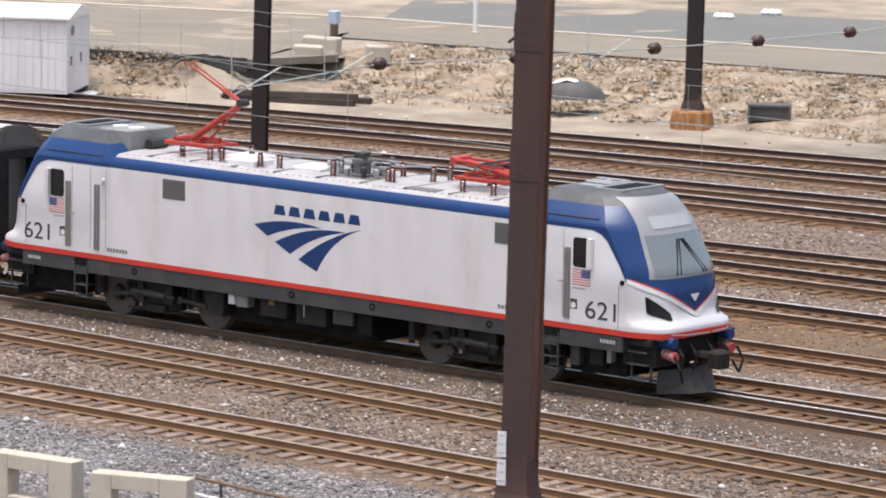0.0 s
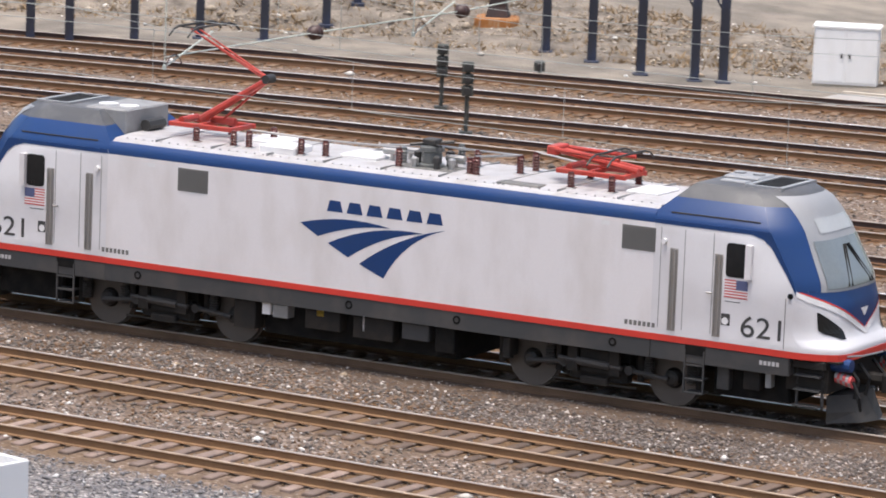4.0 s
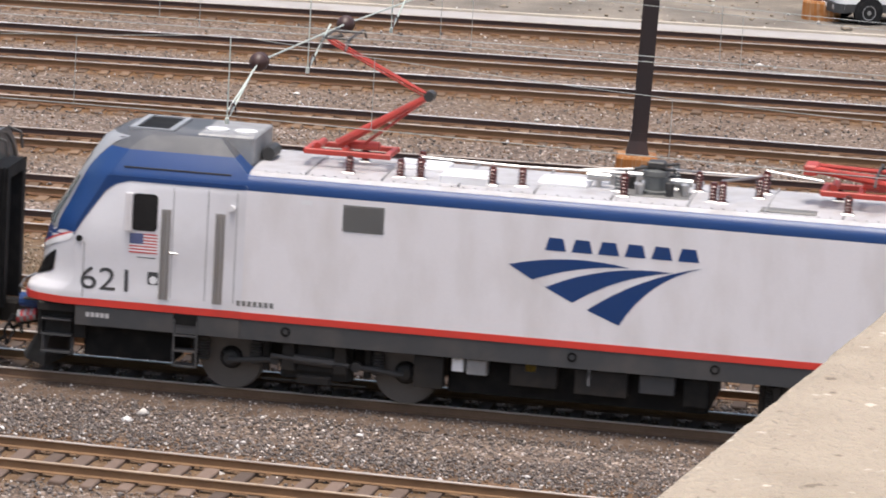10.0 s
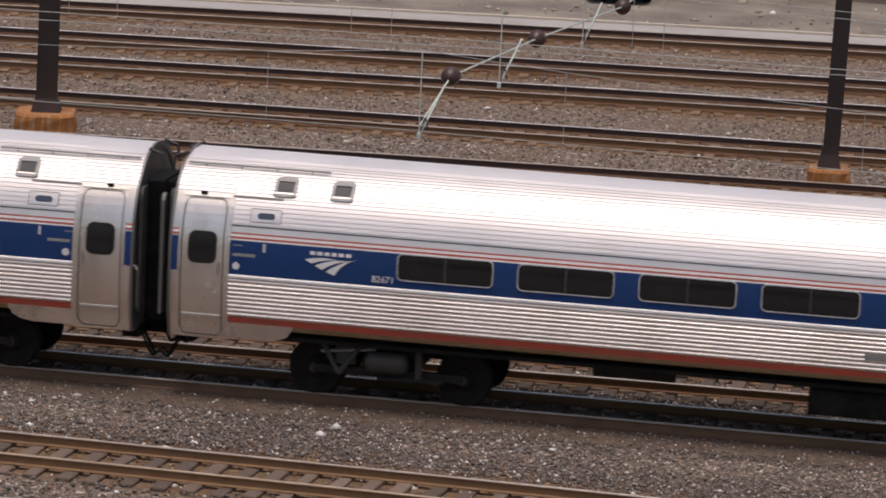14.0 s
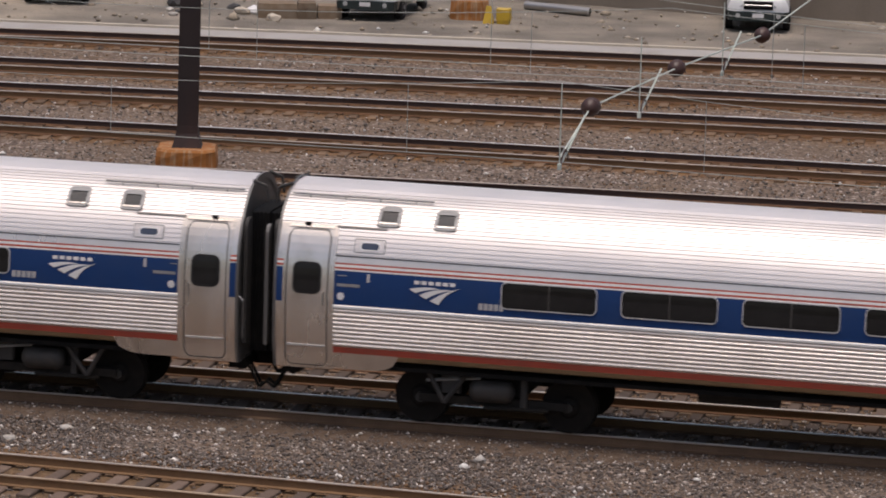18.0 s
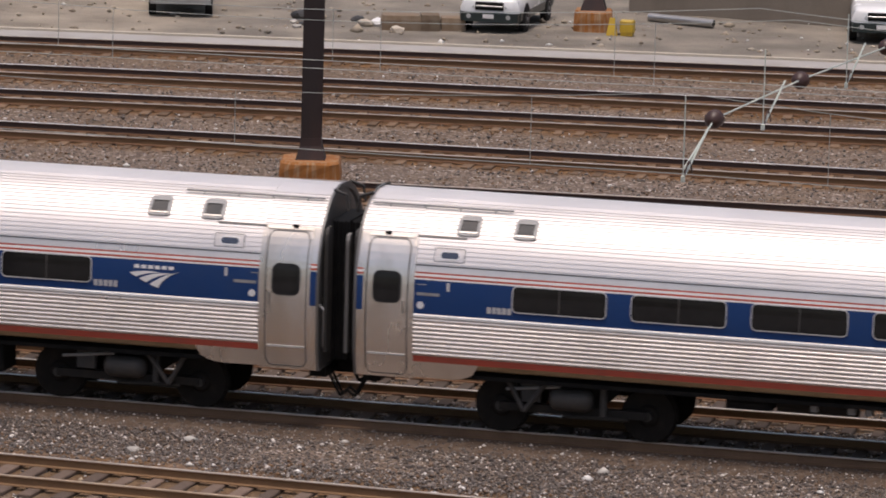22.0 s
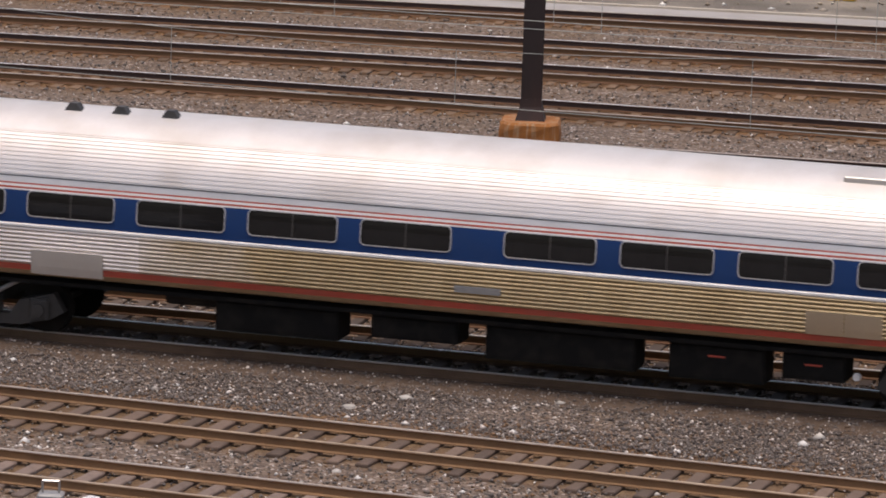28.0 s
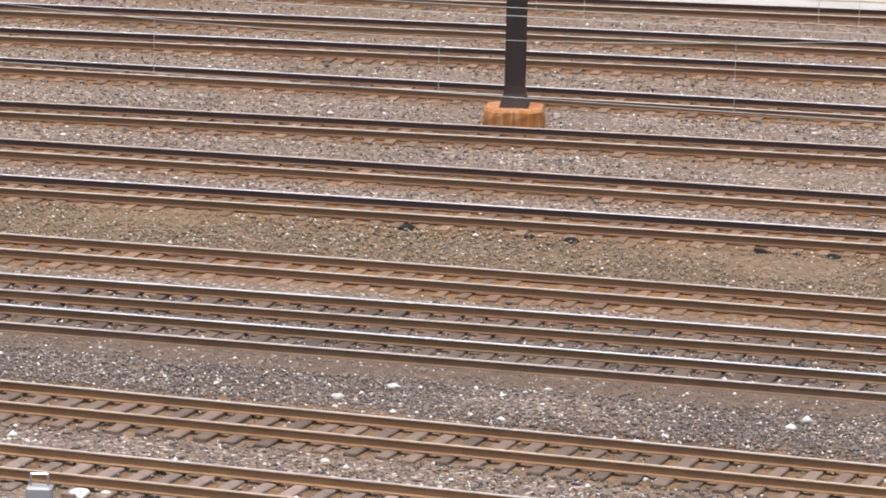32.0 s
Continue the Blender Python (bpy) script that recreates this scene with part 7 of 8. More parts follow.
def cross_span(x, pts, fittings, white_first=False, tail=None):
    """A wire across the tracks through the insulators at pts (y, z), with short arms."""
    S = thing("cross_span", pose(x, 0, 0), "cross-span wire with brown insulators over the tracks", "wires", "cross spans")
    for (ya, za), (yb, zb) in zip(pts, pts[1:]):
        w = Shape()
        wire(w, (0, ya, za), (0, yb, zb), 0.0, 0.017, 3)
        part("span_wire", w, COPPERGREEN, S, "greenish span wire")
    if tail:
        w = Shape()
        wire(w, (0, pts[-1][0], pts[-1][1]), tail, 0.0, 0.013, 3)
        part("span_wire", w, COPPERGREEN, S, "greenish span wire")
    for i, (y, z) in enumerate(pts[1:-1]):
        q = Shape()
        q.turned((0, y - 0.2, z), [(-0.01, 0.03), (0.02, 0.08), (0.07, 0.13), (0.12, 0.155), (0.18, 0.135), (0.22, 0.135), (0.28, 0.155), (0.35, 0.12), (0.40, 0.06), (0.43, 0.03)], 16, "y")
        w = white_first and i == 0
        part("bell_insulator", q, WHITE if w else BELL, S, "white bell insulator" if w else "dark brown bell insulator", True)
    for y, z in fittings:
        q = Shape()
        q.rod((0, y, z - 0.35), (0, y, z + 1.0), 0.012, n=6)
        part("drop_rod", q, COPPERGREEN, S, "greenish drop rod")
        q = Shape()
        q.rod((0.0, y, z - 0.35), (0.05, y + 1.6, z + 0.25), 0.019, n=6)
        part("steady_arm", q, COPPERGREEN, S, "greenish steady arm")
        q = Shape()
        wire(q, (0.02, y + 0.02, z - 0.33), (0.02, y + 0.58, z - 0.33), -0.22, 0.014, 8)
        part("wire_hoop", q, BELL, S, "bent dark hoop at the contact wire")
        q = Shape()
        q.box(-0.03, 0.03, y - 0.04, y + 0.04, z - 0.40, z - 0.30, 0, 0.01)
        part("wire_clip", q, COPPERGREEN, S, "small greenish clip")
    return S


cross_span(-16.0, [(74.2, 5.55), (76.5, 6.05), (83.9, 5.74), (92.8, 5.25), (100.0, 5.3), (105.9, 5.6)], ((74.2, 5.75), (80.6, 5.7), (88.5, 5.4)), tail=(2.5, 105.85, 5.65))
cross_span(-36.0, [(74.5, 5.3), (77.45, 5.5), (81.9, 5.5), (88.0, 5.5), (96.0, 5.4), (105.0, 5.6)], ((81.0, 5.6), (86.5, 5.5)), True)
cross_span(-54.6, [(78.6, 5.45), (84.1, 5.5), (90.0, 5.5), (101.0, 5.8)], ((78.6, 5.6), (88.0, 5.5)), tail=(0.3, 129.6, 6.8))
cross_span(-79.2, [(78.4, 5.4), (83.4, 5.7), (88.3, 5.55), (93.6, 5.45), (97.8, 5.4), (101.7, 5.4), (106.0, 5.5)], ((78.4, 5.6), (81.5, 5.75), (91.0, 5.5)))

# ---- parapet of the bridge beside the camera ----
s = Shape()
edge = [(-0.496, 1.2), (-0.32, 2.585), (-0.2493, 3.143), (-0.20, 3.53), (-0.14, 3.70)]
worn = []
for (xa, ya), (xb, yb) in zip(edge, edge[1:]):
    for i in range(int(max(2, (yb - ya) / 0.012))):
        q = i / int(max(2, (yb - ya) / 0.012))
        y = ya + (yb - ya) * q
        worn.append((xa + (xb - xa) * q + 0.0022 * noise.noise((y * 30, 0, 3)) + 0.0012 * noise.noise((y * 90, 0, 5)), y))
rings = []
for dx, z in ((0.0, 15.9), (0.0, 16.905), (0.002, 16.913), (0.007, 16.918), (0.016, 16.92)):
    rings.append([(x + dx, y, z) for x, y in worn] + [(-0.14, 3.70, z), (0.7, 3.75, z), (0.7, 1.2, z)])
s.loft(rings)
solid("bridge_parapet", s, CHIPPED, pose(0, 0, 0), "pale rough concrete bridge parapet beside the viewer", "wall", kind="structure")
s = Shape()
s.box(-16, 16, -7, 3.75, 15.2, 15.9)
solid("bridge_deck", s, PARAPET, pose(0, 0, 0), "plain concrete bridge deck under the viewer", "bridge", kind="structure")
for x in (-9.0, 9.0):
    s = Shape()
    s.box(x - 0.8, x + 0.8, -4.5, 1.5, BED - 0.3, 15.2)
    solid("bridge_pier", s, PARAPET, pose(0, 0, 0), "plain concrete bridge pier standing in the yard", "bridge", kind="structure")


# ---- vehicles ----
def road_wheel(parent, x, y, r=0.36):
    w = Shape()
    sg = 1 if y > 0 else -1
    w.turned((x, y, r), [(-0.11, r - 0.05), (-0.10, r), (0.10, r), (0.11, r - 0.05)], 18, "y")
    t = part("wheel", w, RUBBER, parent, "black tyre on a steel rim", True)
    w = Shape()
    w.turned((x, y, r), [(sg * 0.05, 0.22), (sg * 0.115, 0.21), (sg * 0.09, 0.08), (sg * 0.12, 0.06), (sg * 0.12, 0.01)], 14, "y")
    part("rim", w, MIDGREY, t)


def box_loft(s, secs, k=0):
    """Body from upright sections (x, half width low, half width high, z low, z high)."""
    s.loft([[(x, -a, z0), (x, a, z0), (x, a * 1.02, z0 + (z1 - z0) * 0.5), (x, b, z1 - 0.06), (x, b - 0.08, z1), (x, -b + 0.08, z1), (x, -b, z1 - 0.06), (x, -a * 1.02, z0 + (z1 - z0) * 0.5)] for x, a, b, z0, z1 in secs], k)
    return s


def greenhouse(secs):
    """Cab above the belt: sections (x, half width at belt, half width at the eaves, belt z, eaves z, roof z)."""
    s = Shape()
    s.loft([[(x, -a, z0), (x, a, z0), (x, b, z1), (x, b - 0.07, z1 + (z2 - z1) * 0.65), (x, b * 0.55, z2), (x, -b * 0.55, z2), (x, -b + 0.07, z1 + (z2 - z1) * 0.65), (x, -b, z1)] for x, a, b, z0, z1, z2 in secs])
    return s


def pane(P, x0, x1, u0, u1, z0, z1, sg, low, high, glass, label):
    """A side window on the leaning cab wall: low edge x0..x1 at z0, top edge u0..u1 at z1, with a dark rubber rim."""
    for name, grow, off, k in (("window_rim", 0.03, 0.004, RUBBER), ("side_window", 0.0, 0.010, glass)):
        s = Shape()
        s.loft([[(x0 + grow, sg * (low + d), z0 - grow), (x1 - grow, sg * (low + d), z0 - grow), (u1 - grow, sg * (high + d), z1 + grow), (u0 + grow, sg * (high + d), z1 + grow)] for d in (off, off - 0.03)])
        if name == "window_rim":
            rim = part(name, s, k, P)
        else:
            part(name, s, k, rim, label)


def pickup(name, m, paint, label, rack, tail=3.12):
    P = thing(name, m, label, "pickup truck", "parked vehicles")
    s = Shape()
    box_loft(s, [(2.75, 0.80, 0.76, 0.45, 0.98), (2.6, 0.95, 0.86, 0.42, 1.08), (1.6, 0.97, 0.92, 0.40, 1.17), (1.5, 0.97, 0.93, 0.40, 1.2), (-1.25, 0.97, 0.93, 0.40, 1.2)])
    part("body", s, paint, P, "white painted body", True)
    belt, eaves = 1.18, 1.76
    part("cab", greenhouse([(1.62, 0.90, 0.86, belt, belt + 0.02, belt + 0.04), (0.86, 0.90, 0.775, belt, eaves - 0.04, 1.80), (0.55, 0.90, 0.76, belt, eaves, 1.88), (-0.3, 0.90, 0.76, belt, eaves, 1.92), (-0.95, 0.90, 0.76, belt, eaves, 1.89), (-1.16, 0.90, 0.76, belt, eaves - 0.03, 1.80), (-1.24, 0.90, 0.84, belt, belt + 0.1, belt + 0.14)]), paint, P, "rounded white cab roof", True)
    s = Shape()
    s.loft([[(1.58, -0.83, 1.225), (1.58, 0.83, 1.225), (0.93, 0.70, 1.765), (0.93, -0.70, 1.765)], [(1.54, -0.83, 1.20), (1.54, 0.83, 1.20), (0.89, 0.70, 1.745), (0.89, -0.70, 1.745)]])
    part("windshield", s, SHIELD, P, "pale windshield with sky reflection in its colour", m=pose(0.012, 0, 0.022))
    for sg in (-1, 1):
        pane(P, 1.22, 0.22, 0.74, 0.20, 1.21, 1.70, sg, 0.895, 0.775, SHIELD, "grey-green side window")
        pane(P, 0.06, -0.98, 0.04, -0.86, 1.21, 1.70, sg, 0.895, 0.775, SHIELD, "grey-green side window")
        s = Shape()
        s.box(1.15, 1.24, sg * 1.06 - 0.1, sg * 1.06 + 0.1, 1.2, 1.44, 0, 0.03)
        s.rod((1.2, sg * 0.9, 1.22), (1.2, sg * 1.0, 1.28), 0.025, n=6)
        part("side_mirror", s, RUBBER, P, "black side mirror")
    s = Shape()
    for sg in (-1, 1):
        s.box(-tail, -1.27, sg * 0.95 - 0.04, sg * 0.95 + 0.04, 0.5, 1.22, 0, 0.02)
    s.box(-tail - 0.02, -tail + 0.06, -0.95, 0.95, 0.5, 1.22, 0, 0.02)
    s.box(-tail, -1.27, -0.95, 0.95, 0.5, 0.72)
    part("bed", s, paint, P, "open load bed")
    for x in (1.85, 0.65 - tail):
        for sg in (-1, 1):
            road_wheel(P, x, sg * 0.86, 0.38)
    s = Shape()
    s.box(2.72, 2.84, -0.85, 0.85, 0.42, 0.62, 0, 0.03)
    part("bumper", s, MIDGREY, P, "grey bumper")
    if rack:
        s = Shape()
        for sg in (-1, 1):
            s.box(-1.42, -1.34, sg * 0.82 - 0.04, sg * 0.82 + 0.04, 1.2, 2.12)
        s.box(-1.42, -1.34, -0.86, 0.86, 1.98, 2.06)
        part("cab_rack", s, paint, P, "white steel rack behind the cab")
        s = Shape()
        s.turned((-1.38, -0.1, 2.06), [(0, 0.1), (0.05, 0.1), (0.05, 0.085), (0.22, 0.075), (0.24, 0.02)], 12)
        part("beacon", s, AMBER, P, "amber warning beacon", True)
        for x0, x1, y0, y1, z1 in ((-1.62, -1.5, -0.85, 0.85, 1.52), (-2.75, -2.68, -0.2, 0.86, 1.58), (-2.7, -1.6, 0.80, 0.86, 1.34)):
            s = Shape()
            s.box(x0, x1, y0, y1, 0.72, z1, 0, 0.02)
            part("rack_panel", s, RUBBER, P, "black panel in the load bed")
        rnd = random.Random(3)
        for i in range(10):
            s = Shape()
            a, b, c = rnd.uniform(0.22, 0.36), rnd.uniform(0.12, 0.2), rnd.uniform(0.09, 0.15)
            s.loft([[(a * q * math.cos(t), b * q * math.sin(t) * (1 + 0.15 * math.sin(2 * t)), z * c) for t in [math.pi * j / 5 for j in range(10)]] for q, z in ((0.55, -1.0), (0.95, -0.5), (1.0, 0.2), (0.8, 0.75), (0.3, 1.0))])
            k = (BAGBLUE, INSGREY, BAGBLUE, RUBBER)[i % 4]
            part("tool_bag", s, k, P, "black tool bag" if k is RUBBER else "blue-grey bag", True, m=pose(rnd.uniform(-2.55, -1.85), rnd.uniform(-0.55, 0.6), 0.9 + 0.055 * i, rnd.uniform(-12, 12), rnd.uniform(-15, 15), rnd.uniform(0, 180)))
    return P


def suv(name, m, label, paint, lower):
    P = thing(name, m, label, "car", "parked vehicles")
    s = Shape()
    box_loft(s, [(2.30, 0.74, 0.66, 0.5, 0.90), (2.2, 0.86, 0.78, 0.46, 0.99), (1.9, 0.89, 0.82, 0.46, 1.05), (1.0, 0.9, 0.86, 0.46, 1.10), (-2.1, 0.9, 0.86, 0.46, 1.12), (-2.25, 0.86, 0.8, 0.5, 1.1)])
    part("body", s, paint, P, "glossy white body", True)
    s = Shape()
    s.loft([[(x, -w, 0.36), (x, w, 0.36), (x, w + 0.015, 0.60), (x, -w - 0.015, 0.60)] for x, w in ((2.3, 0.78), (2.15, 0.89), (-2.1, 0.905), (-2.28, 0.84))])
    part("lower_cladding", s, lower, P, "dark lower body cladding")
    part("cabin", greenhouse([(1.15, 0.84, 0.82, 1.07, 1.09, 1.1), (0.45, 0.84, 0.70, 1.07, 1.62, 1.68), (0.0, 0.84, 0.69, 1.07, 1.66, 1.75), (-1.8, 0.84, 0.69, 1.07, 1.64, 1.73), (-2.2, 0.84, 0.76, 1.07, 1.2, 1.26)]), paint, P, "white cabin", True)
    s = Shape()
    s.loft([[(1.10, -0.77, 1.125), (1.10, 0.77, 1.125), (0.50, 0.64, 1.63), (0.50, -0.64, 1.63)], [(1.06, -0.77, 1.11), (1.06, 0.77, 1.11), (0.46, 0.64, 1.61), (0.46, -0.64, 1.61)]])
    part("windshield", s, GLASS, P, "dark windshield", m=pose(0.02, 0, 0.02))
    for sg in (-1, 1):
        for x0, x1, u0, u1 in ((0.84, -0.05, 0.40, -0.07), (-0.15, -0.95, -0.15, -0.93), (-1.05, -1.8, -1.03, -1.68)):
            pane(P, x0, x1, u0, u1, 1.13, 1.58, sg, 0.83, 0.715, GLASS, "dark side window")
        s = Shape()
        s.loft([[(2.33, sg * 0.44, 0.72), (2.20, sg * 0.83, 0.74), (2.15, sg * 0.83, 0.92), (2.28, sg * 0.44, 0.90)], [(2.1, sg * 0.44, 0.72), (2.0, sg * 0.80, 0.74), (2.0, sg * 0.80, 0.92), (2.1, sg * 0.44, 0.90)]])
        part("headlight", s, LAMPGLASS, P, "clear headlight")
        s = Shape()
        s.turned((2.40, sg * 0.58, 0.49), [(0, 0.075), (0.02, 0.07), (0.025, 0.01)], 10, "x")
        part("fog_lamp", s, LAMPGLASS, P, "round fog lamp")
        s = Shape()
        s.box(0.72, 0.84, sg * 0.98 - 0.09, sg * 0.98 + 0.09, 1.1, 1.25, 0, 0.03)
        part("side_mirror", s, RUBBER, P, "black side mirror")
        for x in (1.45, -1.4):
            s = Shape()
            s.turned((x, sg * 0.86, 0.40), [(-0.07, 0.44), (sg * 0.05, 0.44), (sg * 0.055, 0.41)], 18, "y")
            part("wheel_arch", s, RUBBER, P, "black wheel arch")
            road_wheel(P, x, sg * 0.83, 0.36)
    s = Shape()
    s.loft([[(x, -w, 0.34), (x, w, 0.34), (x, w, 0.60), (x, -w, 0.60)] for x, w in ((2.1, 0.87), (2.3, 0.84), (2.42, 0.70))])
    part("bumper", s, lower, P, "dark green lower bumper")
    s = Shape()
    s.box(2.2, 2.325, -0.42, 0.42, 0.66, 0.90, 0, 0.02)
    g = part("grille", s, BLACK, P, "black grille")
    s = Shape()
    s.box(2.30, 2.345, -0.40, 0.40, 0.76, 0.80, 0, 0.01)
    part("grille_bar", s, STEEL, g, "bright metal bar")
    s = Shape()
    s.box(2.42, 2.435, -0.16, 0.16, 0.44, 0.56)
    part("plate", s, WHITE, P, "plain white plate")
    return P


def heading(x, y, deg):
    return pose(x, y, BED, 0, 0, deg)


pickup("pickup_truck", heading(-47.7, 59.25, -100), CARWHITE, "white crew-cab pickup with amber beacon and tools in the bed", True, 3.75)
pickup("pickup_truck", heading(-39.05, 58.35, -100), CARWHITE, "plain white pickup truck parked on gravel", False)
pickup("pickup_truck", heading(-36.5, 58.75, -108), CARWHITE, "white pickup truck with an empty bed", False)
suv("parked_suv", heading(-34.385, 134.63, -88.6), "white parked car with dark green bumper", CARWHITE, CARGREEN)
suv("parked_suv", heading(-23.8, 137.25, -80), "white parked car with a dark bumper facing the tracks", CARWHITE, CARGREEN)
suv("parked_suv", heading(-9.9, 136.2, -150), "white parked car near a rusty pole footing", CARWHITE, SKIRT)

V = thing("parked_van", heading(-44.07, 133.7, 108), "dark green parked van seen from its rear", "van", "parked vehicles")
s = Shape()
box_loft(s, [(-2.0, 0.84, 0.78, 0.42, 1.9), (-1.9, 0.9, 0.84, 0.38, 1.96), (1.2, 0.9, 0.84, 0.38, 1.96), (1.9, 0.9, 0.82, 0.38, 1.1), (2.4, 0.84, 0.78, 0.42, 1.0)])
part("body", s, CARGREEN, V, "dark green body", True)
s = Shape()
s.box(-2.14, -1.98, -0.88, 0.88, 0.40, 0.56, 0, 0.03)
part("bumper", s, MIDGREY, V, "pale rear bumper")
s = Shape()
s.box(-2.03, -1.99, -0.17, 0.17, 0.72, 0.86)
part("plate", s, WHITE, V, "plain white plate")
for y in (-0.72, 0.72):
    s = Shape()
    s.box(-2.04, -1.98, y - 0.07, y + 0.07, 0.9, 1.2, 0, 0.02)
    part("tail_light", s, FLAGRED, V, "red tail light")
for x in (-1.3, 1.4):
    for sg in (-1, 1):
        road_wheel(V, x, sg * 0.82, 0.35)


# ---- far side of the yard ----
def ribbon(x0, x1, o0, o1, z, thick=0.12, step=2.0):
    s = Shape()
    n = int((x1 - x0) / step)
    rings = []
    for i in range(n + 1):
        x = x0 + (x1 - x0) * i / n
        y = ty(12, x)
        rings.append([(x, y + o0, z - thick), (x, y + o1, z - thick), (x, y + o1, z), (x, y + o0, z)])
    s.loft(rings)
    return s


solid("pavement", ribbon(-62, 18, 1.7, 3.3, BED + 0.10, 0.3), PAVE, pose(0, 0, 0), "pale concrete service strip beside the last track", "pavement", kind="structure")
solid("pavement_edge", ribbon(-62, 18, 3.31, 3.5, BED + 0.16, 0.36), CONCRETE, pose(0, 0, 0), "pale raised edge of the service strip", "kerb", kind="structure")

def slab(near, far, z0, z1):
    """A flat sheet between two lines of (x, y) points."""
    q = Shape()
    q.loft([[(a, b, z0), (c, d, z0), (c, d, z1), (a, b, z1)] for (a, b), (c, d) in zip(near, far)])
    return q


KERB = [(-117.7, 121.6), (-113.2, 122.8), (-108.7, 124.3), (-98.8, 126.5), (-92.0, 128.6)]
LINE = [(-121.6, 127.9), (-114.2, 129.4), (-108.0, 131.1), (-101.9, 132.8), (-90.0, 136.2)]
solid("road_kerb", slab(KERB, [(x, y + 0.16) for x, y in KERB], 0.6, 1.04), SKIRT, pose(0, 0, 0), "dark low edge along the verge behind the yard", "kerb", kind="structure")
solid("verge", slab([(x, y + 0.165) for x, y in KERB], LINE, 0.7, 1.0), LOTDIRT, pose(0, 0, 0), "bare dusty verge between kerb and road", "verge", kind="structure")
solid("concrete_kerb", slab([(-150.0, 116.0)] + LINE, [(-150.2, 116.3)] + [(x - 0.1, y + 0.3) for x, y in LINE], 0.7, 1.06), CONCRETE, pose(0, 0, 0), "pale concrete kerb along the road", "kerb", kind="structure")
solid("road", slab([(x - 0.12, y + 0.31) for x, y in LINE], [(-126.5, 135.2), (-119.5, 138.6), (-112.3, 142.2), (-106.0, 145.4), (-93.0, 151.0)], 0.7, 1.0), ASPHALT, pose(0, 0, 0), "grey worn asphalt road behind the yard", "road", kind="structure")
solid("paved_lot", slab([(-150, 101.9), (-130, 108.6), (-119.75, 112.0), (-114.3, 114.1), (-113.6, 117.6)], [(-150, 115.6), (-132.7, 122.9), (-121.9, 127.5), (-120.4, 127.6), (-118.2, 121.5)], 0.75, 0.99), LOTDIRT, pose(0, 0, 0), "bare trodden lot behind the rubble", "ground", kind="structure")
solid("lot_kerb", slab([(-130, 108.4), (-119.4, 111.75), (-114.2, 113.75)], [(-130, 108.55), (-119.45, 111.9), (-114.3, 113.9)], 0.6, 1.06), SKIRT, pose(0, 0, 0), "dark kerb at the edge of the bare lot", "kerb", kind="structure")
# pale posts, a service pedestal, white bundles and dumped things on the bank
P = thing("white_post", pose(-115.8, 126.9, 1.0), "tall thin white post beside the road", "post")
s = Shape()
s.rod((0, 0, 0), (0, 0, 7.0), 0.075, 0.06, n=10)
part("shaft", s, SHED, P)
s = Shape()
s.turned((0, 0, 0), [(0, 0.16), (0.05, 0.16), (0.09, 0.09)], 10)
part("foot", s, CONCRETE, P)
P = thing("service_pedestal", pose(-118.1, 122.0, 0.98), "tan service pedestal with a pale blue box", "pedestal")
s = Shape()
s.box(-0.13, 0.13, -0.1, 0.1, 0, 0.5, 0, 0.02)
part("leg", s, STRAP, P)
s = Shape()
s.box(-0.2, 0.2, -0.14, 0.14, 0.5, 0.95, 0, 0.03)
part("box", s, PALEBLUE, P, "pale blue box")
for i, (x, y) in enumerate(((-114.0, 138.7), (-113.9, 141.4))):
    s = Shape()
    for q in range(3):
        s.turned((0.22 * q - 0.22, 0.03 * q, 0.0), [(0.0, 0.14), (0.1, 0.19), (0.2, 0.13), (0.24, 0.02)], 9)
    solid("white_bundle", s, SHED, pose(x, y, 1.0, 0, 0, 20), "white plastic bundle lying on the road", "bundle", "bundles on the road", smooth=True)
C = thing("drain_culvert", pose(-97.1, 120.6, 0.12, 0, 0, 38), "low grey drain box with a dark slot in the bank", "drain")
for x0, x1, z0, z1 in ((-0.7, -0.6, -0.1, 0.40), (0.6, 0.7, -0.1, 0.40), (-0.7, 0.7, 0.36, 0.44)):
    s = Shape()
    s.box(x0, x1, -0.3, 0.4, z0, z1, 0, 0.02)
    part("wall" if z0 < 0.4 else "lid", s, TARP, C)
s = Shape()
s.box(-0.6, 0.6, -0.18, 0.35, -0.1, 0.36)
part("slot", s, TARP, C, "dark grating")
s = Shape()
s.loft([[(1.1 * q * math.cos(a) * (1 + 0.2 * math.sin(3 * a)), 0.7 * q * math.sin(a), z) for a in [2 * math.pi * i / 14 for i in range(14)]] for q, z in ((1.0, -0.1), (0.86, 0.2), (0.55, 0.42), (0.2, 0.5))])
solid("rubbish_heap", s, TARP, pose(-103.6, 118.2, 0.45, 0, 0, 30), "heap under a dark grey sheet on the bank", "heap", smooth=True)
s = Shape()
s.loft([[(-0.5, -0.2, 0.40), (0.0, -0.25, 0.55), (0.5, -0.12, 0.42)], [(-0.5, 0.1, 0.46), (0.0, 0.05, 0.60), (0.5, 0.15, 0.48)]], 0, None, False)
solid("white_sheet", s, SHED, pose(-103.6, 118.1, 0.42, 0, 0, 30), "torn white sheet thrown over a heap", "sheet")
